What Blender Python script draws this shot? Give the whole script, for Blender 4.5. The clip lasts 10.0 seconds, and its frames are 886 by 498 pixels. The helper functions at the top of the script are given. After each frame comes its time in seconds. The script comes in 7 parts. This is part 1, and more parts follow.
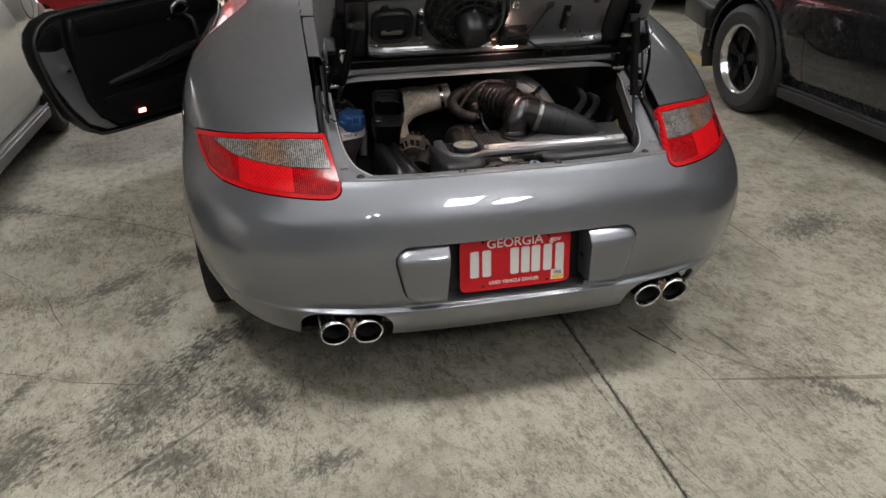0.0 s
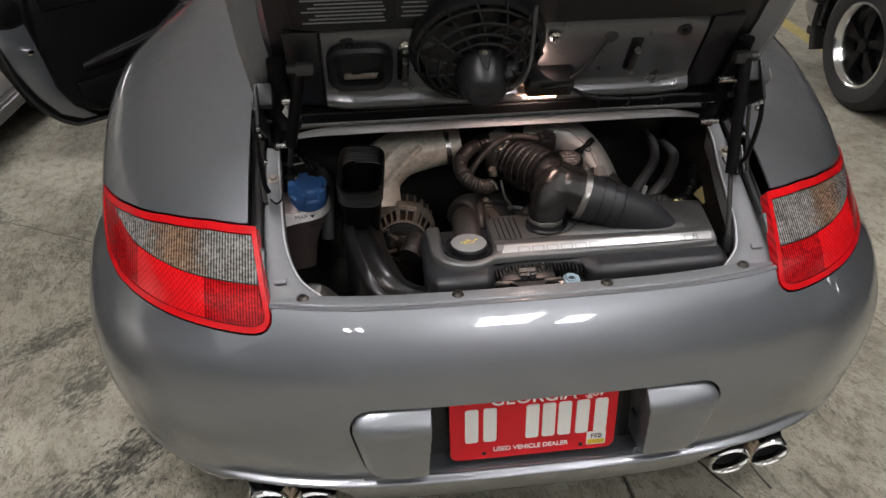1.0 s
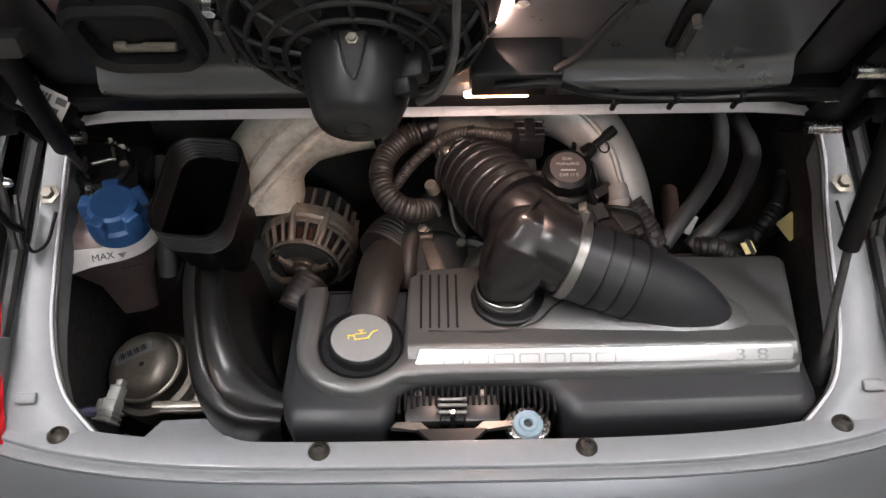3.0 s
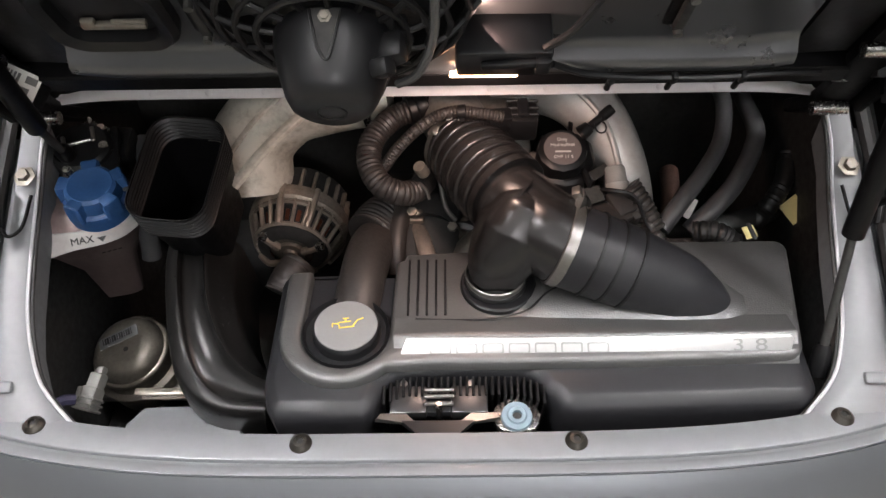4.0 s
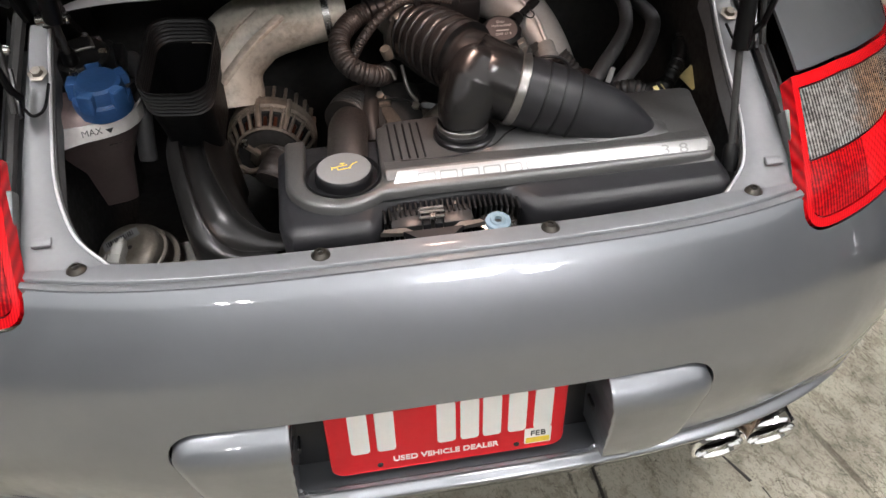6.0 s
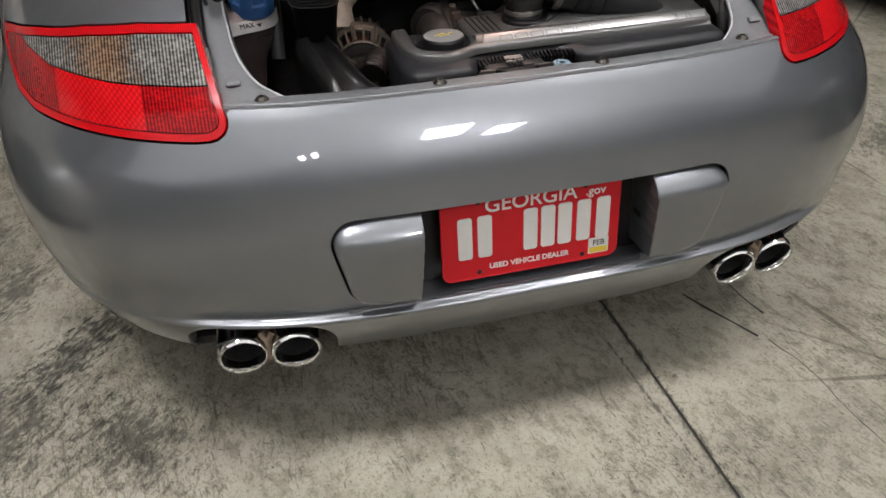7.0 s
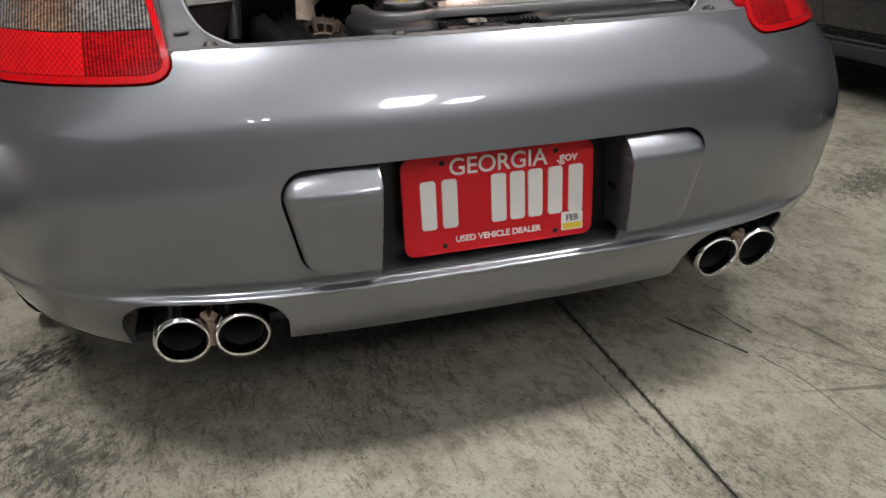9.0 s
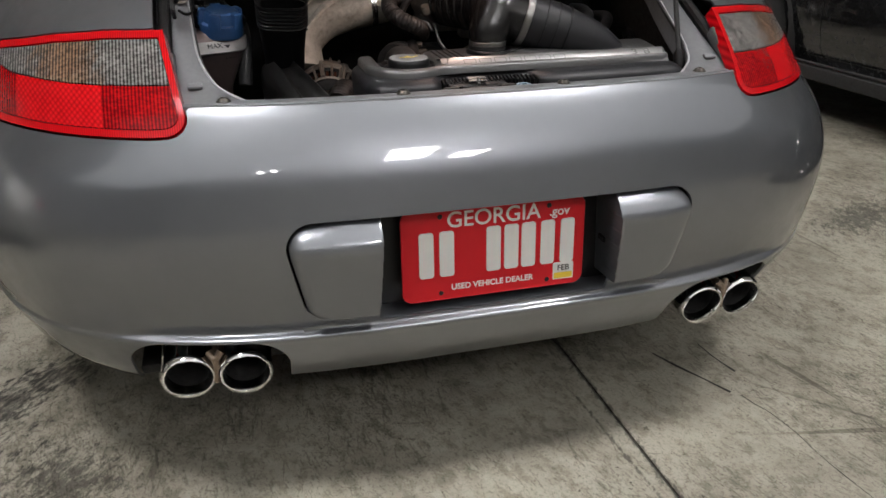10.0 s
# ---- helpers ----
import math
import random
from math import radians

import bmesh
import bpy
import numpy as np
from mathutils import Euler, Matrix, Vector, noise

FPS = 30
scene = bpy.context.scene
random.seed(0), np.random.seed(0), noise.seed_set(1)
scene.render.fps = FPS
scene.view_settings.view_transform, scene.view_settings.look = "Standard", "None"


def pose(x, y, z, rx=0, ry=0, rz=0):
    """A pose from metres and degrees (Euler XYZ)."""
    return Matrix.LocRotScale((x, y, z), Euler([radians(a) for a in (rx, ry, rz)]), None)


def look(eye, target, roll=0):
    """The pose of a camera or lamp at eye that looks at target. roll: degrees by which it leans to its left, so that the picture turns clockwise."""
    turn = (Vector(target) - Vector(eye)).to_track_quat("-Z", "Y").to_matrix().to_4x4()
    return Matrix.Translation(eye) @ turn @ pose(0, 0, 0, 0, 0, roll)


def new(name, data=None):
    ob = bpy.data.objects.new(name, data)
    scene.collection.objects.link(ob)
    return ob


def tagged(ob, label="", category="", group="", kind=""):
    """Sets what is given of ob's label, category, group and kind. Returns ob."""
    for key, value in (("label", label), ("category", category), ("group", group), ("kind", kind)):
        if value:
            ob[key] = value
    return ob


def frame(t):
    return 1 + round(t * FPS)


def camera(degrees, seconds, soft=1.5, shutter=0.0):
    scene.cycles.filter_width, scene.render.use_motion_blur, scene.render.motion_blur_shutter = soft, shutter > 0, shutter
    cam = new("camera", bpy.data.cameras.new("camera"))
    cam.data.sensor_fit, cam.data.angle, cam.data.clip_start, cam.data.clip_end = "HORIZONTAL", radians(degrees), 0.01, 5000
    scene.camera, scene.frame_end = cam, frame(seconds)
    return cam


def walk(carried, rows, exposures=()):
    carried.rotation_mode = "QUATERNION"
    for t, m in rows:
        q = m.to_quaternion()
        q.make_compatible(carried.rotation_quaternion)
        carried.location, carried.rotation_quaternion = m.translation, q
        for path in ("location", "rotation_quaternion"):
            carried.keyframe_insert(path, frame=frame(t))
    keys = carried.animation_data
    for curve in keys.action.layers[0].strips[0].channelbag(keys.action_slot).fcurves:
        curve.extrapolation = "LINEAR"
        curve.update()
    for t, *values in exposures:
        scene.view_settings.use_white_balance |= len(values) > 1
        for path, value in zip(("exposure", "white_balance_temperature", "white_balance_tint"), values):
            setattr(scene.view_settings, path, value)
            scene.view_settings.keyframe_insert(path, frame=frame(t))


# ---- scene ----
cam = camera(60.4, 10.0)
PATH = [
    (0, (-0.565, -1.665, 1.376), (-0.19, 0.089, 0.492), -0.9),
    (0.5, (-0.426, -1.275, 1.418), (-0.162, 0.467, 0.472), -1.2),
    (1, (-0.275, -0.932, 1.415), (-0.077, 0.774, 0.392), -0.7),
    (1.5, (-0.119, -0.68, 1.407), (-0.009, 0.966, 0.277), -0.8),
    (2, (-0.03, -0.504, 1.383), (0.003, 1.082, 0.165), -1.2),
    (2.5, (-0.016, -0.34, 1.356), (0.003, 1.167, 0.041), -0.7),
    (4, (0.013, -0.247, 1.328), (-0.001, 1.153, -0.101), -1.1),
    (4.5, (0.014, -0.24, 1.327), (0.006, 1.149, -0.112), -1.1),
    (5, (0.016, -0.242, 1.325), (0.031, 1.152, -0.109), -0.9),
    (5.5, (-0.003, -0.308, 1.304), (0.11, 1.101, -0.112), -0.4),
    (6, (-0.095, -0.515, 1.239), (0.144, 0.977, -0.071), -0.9),
    (6.2, (-0.163, -0.598, 1.234), (0.117, 0.905, -0.057), -1.3),
    (7.3, (-0.397, -0.964, 1.033), (0.001, 0.697, -0.007), -2.5),
    (7.5, (-0.387, -0.964, 0.97), (0.03, 0.72, -0.025), -2.5),
    (8, (-0.378, -0.957, 0.88), (0.073, 0.77, -0.022), -2.3),
    (8.5, (-0.374, -0.958, 0.861), (0.1, 0.789, 0.01), -2.1),
    (9, (-0.371, -0.963, 0.856), (0.109, 0.796, 0.033), -1.9),
    (9.5, (-0.365, -0.963, 0.861), (0.112, 0.795, 0.036), -1.4),
    (10, (-0.373, -0.983, 0.949), (0.112, 0.773, 0.123), -0.2),
]
EXPOSURE = [(0.0, -0.04), (1.0, 0.13), (2.0, 0.48), (2.7, 0.64), (4.5, 0.80), (5.5, 0.82), (6.2, 0.60), (7.5, -0.08), (8.5, -0.05), (10.0, -0.04)]
walk(cam, [(t, look(eye, target, roll)) for t, eye, target, roll in PATH], EXPOSURE)

# ---- world and lights ----
world = bpy.data.worlds.new("hall_air")
scene.world = world
world.use_nodes = True
world.node_tree.nodes["Background"].inputs[0].default_value = (0.9, 0.95, 1.0, 1)
world.node_tree.nodes["Background"].inputs[1].default_value = 0.02


# ---- materials ----
def material(name, base, rough=0.5, metal=0.0, coat=0.0, vary=0.0, scale=8.0, bump=0.0, bump_scale=200.0, second=None, spec=0.5, patch=0.5, sharp=0.25):
    """A Principled surface with two scales of colour variation and fine relief."""
    m = bpy.data.materials.new(name)
    m.use_nodes = True
    nt = m.node_tree
    n, link = nt.nodes, nt.links.new
    p = n["Principled BSDF"]
    p.inputs["Base Color"].default_value = (*base, 1)
    p.inputs["Roughness"].default_value = rough
    p.inputs["Metallic"].default_value = metal
    p.inputs["Coat Weight"].default_value = coat
    p.inputs["Coat Roughness"].default_value = 0.03
    p.inputs["Coat IOR"].default_value = 1.6
    p.inputs["Specular IOR Level"].default_value = spec
    tc = n.new("ShaderNodeTexCoord")
    if vary:
        a, b = n.new("ShaderNodeTexNoise"), n.new("ShaderNodeTexNoise")
        for node, sc, det in ((a, scale, 4), (b, scale * 9, 6)):
            node.inputs["Scale"].default_value = sc
            node.inputs["Detail"].default_value = det
            node.inputs["Roughness"].default_value = 0.65
            link(tc.outputs["Object"], node.inputs["Vector"])
        mul = n.new("ShaderNodeMath")
        mul.operation = "MULTIPLY_ADD"
        mul.inputs[1].default_value = 0.6
        link(a.outputs[0], mul.inputs[0])
        half = n.new("ShaderNodeMath")
        half.operation = "MULTIPLY"
        half.inputs[1].default_value = 0.4
        link(b.outputs[0], half.inputs[0])
        link(half.outputs[0], mul.inputs[2])
        ramp = n.new("ShaderNodeValToRGB")
        ramp.color_ramp.elements[0].position = patch - sharp
        ramp.color_ramp.elements[1].position = patch + sharp
        low = second or tuple(c * (1 - vary) for c in base)
        ramp.color_ramp.elements[0].color = (*low, 1)
        ramp.color_ramp.elements[1].color = (*base, 1)
        link(mul.outputs[0], ramp.inputs[0])
        link(ramp.outputs[0], p.inputs["Base Color"])
        rr = n.new("ShaderNodeMapRange")
        rr.inputs["From Min"].default_value, rr.inputs["From Max"].default_value = 0.3, 0.7
        rr.inputs["To Min"].default_value, rr.inputs["To Max"].default_value = min(1, rough * 1.2), rough * 0.85
        link(b.outputs[0], rr.inputs["Value"])
        link(rr.outputs[0], p.inputs["Roughness"])
    if bump:
        c, bp = n.new("ShaderNodeTexNoise"), n.new("ShaderNodeBump")
        c.inputs["Scale"].default_value = bump_scale
        c.inputs["Detail"].default_value = 3
        link(tc.outputs["Object"], c.inputs["Vector"])
        bp.inputs["Strength"].default_value = bump
        bp.inputs["Distance"].default_value = 0.0005
        link(c.outputs[0], bp.inputs["Height"])
        link(bp.outputs[0], p.inputs["Normal"])
    return m


def glowing(name, colour, strength):
    m = bpy.data.materials.new(name)
    m.use_nodes = True
    p = m.node_tree.nodes["Principled BSDF"]
    p.inputs["Base Color"].default_value = (0.8, 0.8, 0.8, 1)
    p.inputs["Emission Color"].default_value = (*colour, 1)
    p.inputs["Emission Strength"].default_value = strength
    return m


def glassy(name, colour, rough=0.02, ior=1.45):
    m = bpy.data.materials.new(name)
    m.use_nodes = True
    p = m.node_tree.nodes["Principled BSDF"]
    p.inputs["Base Color"].default_value = (*colour, 1)
    p.inputs["Roughness"].default_value = rough
    p.inputs["IOR"].default_value = ior
    p.inputs["Transmission Weight"].default_value = 1
    return m


PAINT = material("metallic_grey_paint", (0.190, 0.200, 0.218), 0.35, 0.80, 1.0, 0.06, 3)
# inner silver lightened, to carry the light that falls on the front lip
STRIP_PAINT = material("lit_silver_flange_paint", (0.40, 0.40, 0.41), 0.55, 0.1, 0.0, 0.12, 20)
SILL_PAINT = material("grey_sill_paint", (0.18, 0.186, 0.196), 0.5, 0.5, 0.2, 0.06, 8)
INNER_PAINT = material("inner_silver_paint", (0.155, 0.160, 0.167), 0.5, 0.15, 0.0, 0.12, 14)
# body grey darkened, so the lid underside's shade sits in the colour
LID_GREY = material("shaded_grey_paint", (0.075, 0.077, 0.081), 0.30, 0.65, 0.35, 0.05, 3)
HINGE_GREY = material("dull_hinge_steel", (0.022, 0.022, 0.023), 0.45, 0.4, 0, 0.3, 20, 0.1, 200)
BLACK_PLASTIC = material("black_moulded_plastic", (0.0085, 0.0085, 0.009), 0.40, 0, 0, 0.35, 12, 0.2, 260, spec=0.22)
DUCT_BLACK = material("blow_moulded_black", (0.0100, 0.0096, 0.0094), 0.31, 0, 0, 0.4, 30, 0.15, 200, spec=0.25)
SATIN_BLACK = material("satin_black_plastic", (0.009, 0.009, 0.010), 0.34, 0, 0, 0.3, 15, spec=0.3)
COVER_GREY = material("grained_dark_grey_plastic", (0.048, 0.0475, 0.047), 0.40, 0, 0, 0.25, 40, 0.8, 560, spec=1.0)
COVER_DARK = material("grained_charcoal_plastic", (0.016, 0.016, 0.018), 0.42, 0, 0, 0.2, 14, 0.3, 700, spec=0.3)
GLOSS_BLACK = material("oily_black_plastic", (0.0095, 0.0088, 0.0088), 0.25, spec=0.45)
THROTTLE_CAST = material("dull_throttle_casting", (0.27, 0.255, 0.235), 0.5, 0.3, 0, 0.5, 22, 0.4, 220, (0.10, 0.085, 0.07), patch=0.45)
RUBBER = material("black_rubber", (0.016, 0.0155, 0.0155), 0.45, 0, 0, 0.4, 20, 0.15, 300)
# rubber lightened to grey for the light that the hoses catch
HOSE_RUBBER = material("greyed_hose_rubber", (0.050, 0.050, 0.052), 0.42, 0, 0, 0.5, 25, 0.1, 300)
DARK = material("black_coated_metal", (0.013, 0.0125, 0.012), 0.7, 0, 0, 0.4, 10, 0.1, 80)
CAST = material("cast_aluminium", (0.56, 0.53, 0.46), 0.5, 0.25, 0, 0.55, 12, 0.5, 200, (0.15, 0.12, 0.085), patch=0.40, sharp=0.15)
CAST_GREY = material("grey_cast_aluminium", (0.36, 0.353, 0.34), 0.42, 0.35, 0, 0.4, 16, 0.4, 220, (0.26, 0.24, 0.215), patch=0.38, sharp=0.2)
WORN_BRASS = material("worn_bronze_screw", (0.075, 0.069, 0.060), 0.36, 0.85, 0, 0.5, 60, 0.2, 300)
TANK_PINK = material("pink_stained_tank", (0.30, 0.225, 0.215), 0.45, 0, 0, 0.4, 14, 0.2, 200, (0.14, 0.10, 0.095))
STEEL = material("bright_steel", (0.62, 0.61, 0.59), 0.25, 1.0, 0, 0.25, 30, 0.05, 300)
DUSTY_CAST = material("dusty_brown_casting", (0.18, 0.155, 0.13), 0.45, 0.5, 0, 0.6, 40, 0.5, 150, (0.035, 0.028, 0.024))
ALT_CAST = material("dusty_tan_casting", (0.34, 0.29, 0.24), 0.42, 0.4, 0, 0.6, 40, 0.4, 150, (0.10, 0.080, 0.066))
DULL_STEEL = material("dull_zinc_steel", (0.27, 0.26, 0.245), 0.36, 0.9, 0, 0.5, 22, 0.3, 150)
DARK_STEEL = material("blackened_steel", (0.085, 0.085, 0.086), 0.36, 0.85, 0, 0.4, 40)
CAN_STEEL = material("tarnished_can_steel", (0.27, 0.25, 0.215), 0.42, 0.65, 0, 0.5, 25, 0.3, 150, (0.12, 0.10, 0.08))
FOLD_RUBBER = material("clean_black_rubber", (0.0050, 0.0050, 0.0052), 0.40, 0, 0, 0.3, 20, spec=0.25)
DUSTY_RUBBER = material("brown_dusted_rubber", (0.030, 0.025, 0.0225), 0.5, 0, 0, 0.55, 30, 0.3, 150, (0.011, 0.0095, 0.009))
DOOR_TRIM = material("black_grained_vinyl", (0.004, 0.004, 0.0044), 0.42, 0, 0, 0.3, 12, 0.3, 400, spec=0.14)
ROCKER = material("dull_grey_rocker_trim", (0.105, 0.102, 0.095), 0.5, 0.1, 0, 0.3, 6, 0.1, 200)
CHROME = material("polished_chrome", (0.80, 0.80, 0.80), 0.07, 1.0)
BRUSHED = material("brushed_aluminium", (0.33, 0.328, 0.325), 0.36, 1.0, 0, 0.06, 30, 0.04, 700)
POLISHED = material("polished_alloy_lip", (0.72, 0.72, 0.71), 0.18, 1.0, 0, 0.1, 20)
ENGRAVED = material("engraved_grey", (0.17, 0.17, 0.17), 0.5, 0.4)
REAR_FILL = glowing("rear_fill_glow", (1.0, 0.975, 0.985), 30.0)
COPPER = material("copper_winding", (0.13, 0.045, 0.026), 0.4, 0.8, 0, 0.5, 60, 0.3, 200)
BLUE_CAP = material("blue_cap_plastic", (0.018, 0.07, 0.20), 0.5, 0, 0, 0.35, 30, 0.1, 300)
# pinkish tank plastic, darkened for the shade low in the bay
TANK_DARK = material("shaded_tank_plastic", (0.070, 0.051, 0.049), 0.4, 0, 0, 0.4, 14, 0.05, 200)
TANK = material("aged_white_tank", (0.50, 0.49, 0.475), 0.45, 0, 0, 0.3, 14, 0.2, 200, (0.33, 0.30, 0.29))
WHITE = material("white_print", (0.80, 0.80, 0.78), 0.5, 0, 0, 0.1, 40)
GREY_PRINT = material("grey_print", (0.16, 0.16, 0.165), 0.55, 0, 0, 0.2, 40)
YELLOW = material("yellow_print", (0.75, 0.55, 0.05), 0.5, 0, 0, 0.15, 60)
PALE_YELLOW = material("pale_yellow_tag", (0.72, 0.62, 0.28), 0.6, 0, 0, 0.2, 60)
CAP_GREY = material("grey_cap_face", (0.15, 0.15, 0.15), 0.55, 0, 0, 0.1, 40)
RED_PLATE = material("red_plate_enamel", (0.60, 0.010, 0.018), 0.45, 0, 0.0, 0.07, 12, 0.04, 200, spec=0.3)
TYRE = material("tyre_rubber", (0.02, 0.02, 0.02), 0.7, 0, 0, 0.3, 20, 0.2, 120)
GLASS = glassy("tinted_glass", (0.75, 0.82, 0.80))
DARK_PAINT = material("near_black_paint", (0.007, 0.0074, 0.0085), 0.25, 0.3, 1.0, 0.15, 4)
CHAMPAGNE = material("champagne_silver_paint", (0.34, 0.332, 0.305), 0.40, 0.25, 1.0, 0.08, 5)
RED_PAINT = material("red_paint", (0.55, 0.015, 0.02), 0.3, 0.1, 1.0, 0.08, 5)
ORANGE = material("orange_lens", (0.70, 0.16, 0.04), 0.15, 0, 0.8, 0.2, 50)
YELLOW_LINE = material("worn_yellow_line", (0.52, 0.42, 0.12), 0.6, 0, 0, 0.5, 10)
# assumed hall walls and roof, made paler to bounce fill light
WALL = material("painted_block_wall", (0.46, 0.46, 0.45), 0.8, 0, 0, 0.25, 1.5, 0.3, 40)
CEILING = material("white_ceiling_deck", (0.80, 0.80, 0.79), 0.8, 0, 0, 0.15, 2, 0.2, 30)
PANEL_LIGHT = glowing("lamp_diffuser", (1.0, 0.975, 0.985), 42.0)
KEY_LIGHT = glowing("strip_diffuser", (1.0, 0.975, 0.975), 115.0)
SOFT_FILL = glowing("soft_fill_glow", (1.0, 0.98, 0.985), 3.6)
CEILING_FILL = glowing("ceiling_fill_sheet", (0.97, 0.98, 1.0), 0.72)
WARM_LIGHT = glowing("engine_lamp_glow", (1.0, 0.52, 0.30), 22.0)
DOOR_GLOW = glowing("door_lamp_glow", (1.0, 0.25, 0.22), 8.0)


# ---- mesh helpers ----
def part(name, bm, mat, parent, label="", m=None, smooth=True, sharp=35, category=""):
    """One bmesh as ONE mesh object under a thing or a part."""
    if m is not None:
        bm.transform(m)
    bmesh.ops.recalc_face_normals(bm, faces=bm.faces[:])
    if smooth:
        for f in bm.faces:
            f.smooth = True
        lim = radians(sharp)
        for e in bm.edges:
            if len(e.link_faces) == 2 and e.calc_face_angle(0) > lim:
                e.smooth = False
    me = bpy.data.meshes.new(name)
    bm.to_mesh(me)
    bm.free()
    me.materials.append(mat)
    ob = new(name, me)
    ob.parent = parent
    tagged(ob, label, category)
    return ob


def box(sx, sy, sz, m=None, bevel=0.0, seg=2):
    bm = bmesh.new()
    bmesh.ops.create_cube(bm, size=1)
    bmesh.ops.scale(bm, vec=(sx, sy, sz), verts=bm.verts)
    if bevel:
        bmesh.ops.bevel(bm, geom=bm.edges[:], offset=bevel, segments=seg, affect="EDGES", profile=0.5)
    if m is not None:
        bm.transform(m)
    return bm


def lathe(profile, seg=32, m=None):
    """Turns a profile of (radius, height) about z."""
    bm = bmesh.new()
    rings = []
    for r, h in profile:
        if r < 1e-6:
            rings.append([bm.verts.new((0, 0, h))])
        else:
            rings.append([bm.verts.new((r * math.cos(2 * math.pi * k / seg), r * math.sin(2 * math.pi * k / seg), h)) for k in range(seg)])
    for a, b in zip(rings, rings[1:]):
        for k in range(seg):
            q = [a[k % len(a)], a[(k + 1) % len(a)], b[(k + 1) % len(b)], b[k % len(b)]]
            q = list(dict.fromkeys(q))
            if len(q) > 2:
                bm.faces.new(q)
    if m is not None:
        bm.transform(m)
    return bm


def smooth_path(points, n):
    """A Catmull-Rom curve through points, n steps a span."""
    p = [Vector(q) for q in points]
    p = [2 * p[0] - p[1]] + p + [2 * p[-1] - p[-2]]
    out = []
    for i in range(1, len(p) - 2):
        for k in range(n):
            t = k / n
            out.append(0.5 * ((2 * p[i]) + (p[i + 1] - p[i - 1]) * t + (2 * p[i - 1] - 5 * p[i] + 4 * p[i + 1] - p[i + 2]) * t * t
                              + (3 * p[i] - p[i - 1] - 3 * p[i + 1] + p[i + 2]) * t ** 3))
    out.append(p[-2])
    return out


def tube(points, radius, seg=14, n=8, ribs=0.0, pitch=0.01, flat=1.0, cap=True, power=2.0, groove=0.17):
    """A swept pipe. radius: one number or one for each point; ribs: depth of bellows rings; flat: squash of the section; power: squareness."""
    path = smooth_path(points, n)
    rad = radius if isinstance(radius, (list, tuple)) else [radius] * len(points)
    bm = bmesh.new()
    rings, up, dist = [], Vector((0, 0, 1)), 0.0
    for i, c in enumerate(path):
        d = (path[min(i + 1, len(path) - 1)] - path[max(i - 1, 0)]).normalized()
        if abs(d.dot(up)) > 0.97:
            up = Vector((0, 1, 0))
        side = d.cross(up).normalized()
        up2 = side.cross(d).normalized()
        s = i / n
        k = min(int(s), len(rad) - 2)
        r = rad[k] + (rad[k + 1] - rad[k]) * (s - k)
        if i:
            dist += (c - path[i - 1]).length
        r += ribs * (1 - math.exp(-(((dist / pitch) % 1 - 0.5) / groove) ** 2)) if ribs else 0
        ring = []
        for j in range(seg):
            a = 2 * math.pi * j / seg
            ca, sa = math.cos(a), math.sin(a)
            ca = math.copysign(abs(ca) ** (2 / power), ca)
            sa = math.copysign(abs(sa) ** (2 / power), sa)
            ring.append(bm.verts.new(c + side * (r * ca) + up2 * (r * flat * sa)))
        rings.append(ring)
        up = up2
    for a, b in zip(rings, rings[1:]):
        for j in range(seg):
            bm.faces.new((a[j], a[(j + 1) % seg], b[(j + 1) % seg], b[j]))
    if cap:
        bm.faces.new(rings[0][::-1])
        bm.faces.new(rings[-1])
    return bm


def prism(outline, z0, z1, bevel=0.0, seg=3, lower=None):
    """A plan outline drawn up from z0 to z1, with its upper edge rounded; lower: outline at z0, if it differs."""
    bm = bmesh.new()
    top = [bm.verts.new((x, y, z1)) for x, y in outline]
    bot = [bm.verts.new((x, y, z0)) for x, y in (lower or outline)]
    n = len(outline)
    ft = bm.faces.new(top)
    bm.faces.new(bot[::-1])
    for i in range(n):
        bm.faces.new((top[i], bot[i], bot[(i + 1) % n], top[(i + 1) % n]))
    if bevel:
        bmesh.ops.bevel(bm, geom=list(ft.edges), offset=bevel, segments=seg, affect="EDGES", profile=0.5)
    return bm


def round_rect(w, h, r, n=5, cx=0.0, cy=0.0):
    pts = []
    for sx, sy, a0 in ((1, 1, 0), (-1, 1, 90), (-1, -1, 180), (1, -1, 270)):
        for k in range(n + 1):
            a = radians(a0 + 90 * k / n)
            pts.append((cx + sx * (w / 2 - r) + r * math.cos(a), cy + sy * (h / 2 - r) + r * math.sin(a)))
    return pts


def lettering(name, text, size, mat, parent, m, depth=0.0006, label="", bold=0.0):
    """Words in the built-in font, as a mesh, centred on m's origin and lying in its xy plane."""
    cu = bpy.data.curves.new(name, "FONT")
    cu.body, cu.size, cu.extrude, cu.offset, cu.align_x, cu.align_y = text, size, depth, bold, "CENTER", "CENTER"
    ob = new(name, cu)
    me = bpy.data.meshes.new_from_object(ob.evaluated_get(bpy.context.evaluated_depsgraph_get()))
    bpy.data.objects.remove(ob)
    me.materials.append(mat)
    me.transform(m)
    ob = new(name, me)
    ob.parent = parent
    return tagged(ob, label)


def aim(a, b):
    """The pose at a whose z axis points to b."""
    a, b = Vector(a), Vector(b)
    return Matrix.Translation(a) @ (b - a).to_track_quat("Z", "Y").to_matrix().to_4x4()


def joined(*bms):
    out = bmesh.new()
    for b in bms:
        me = bpy.data.meshes.new("tmp")
        b.to_mesh(me)
        b.free()
        out.from_mesh(me)
        bpy.data.meshes.remove(me)
    return out


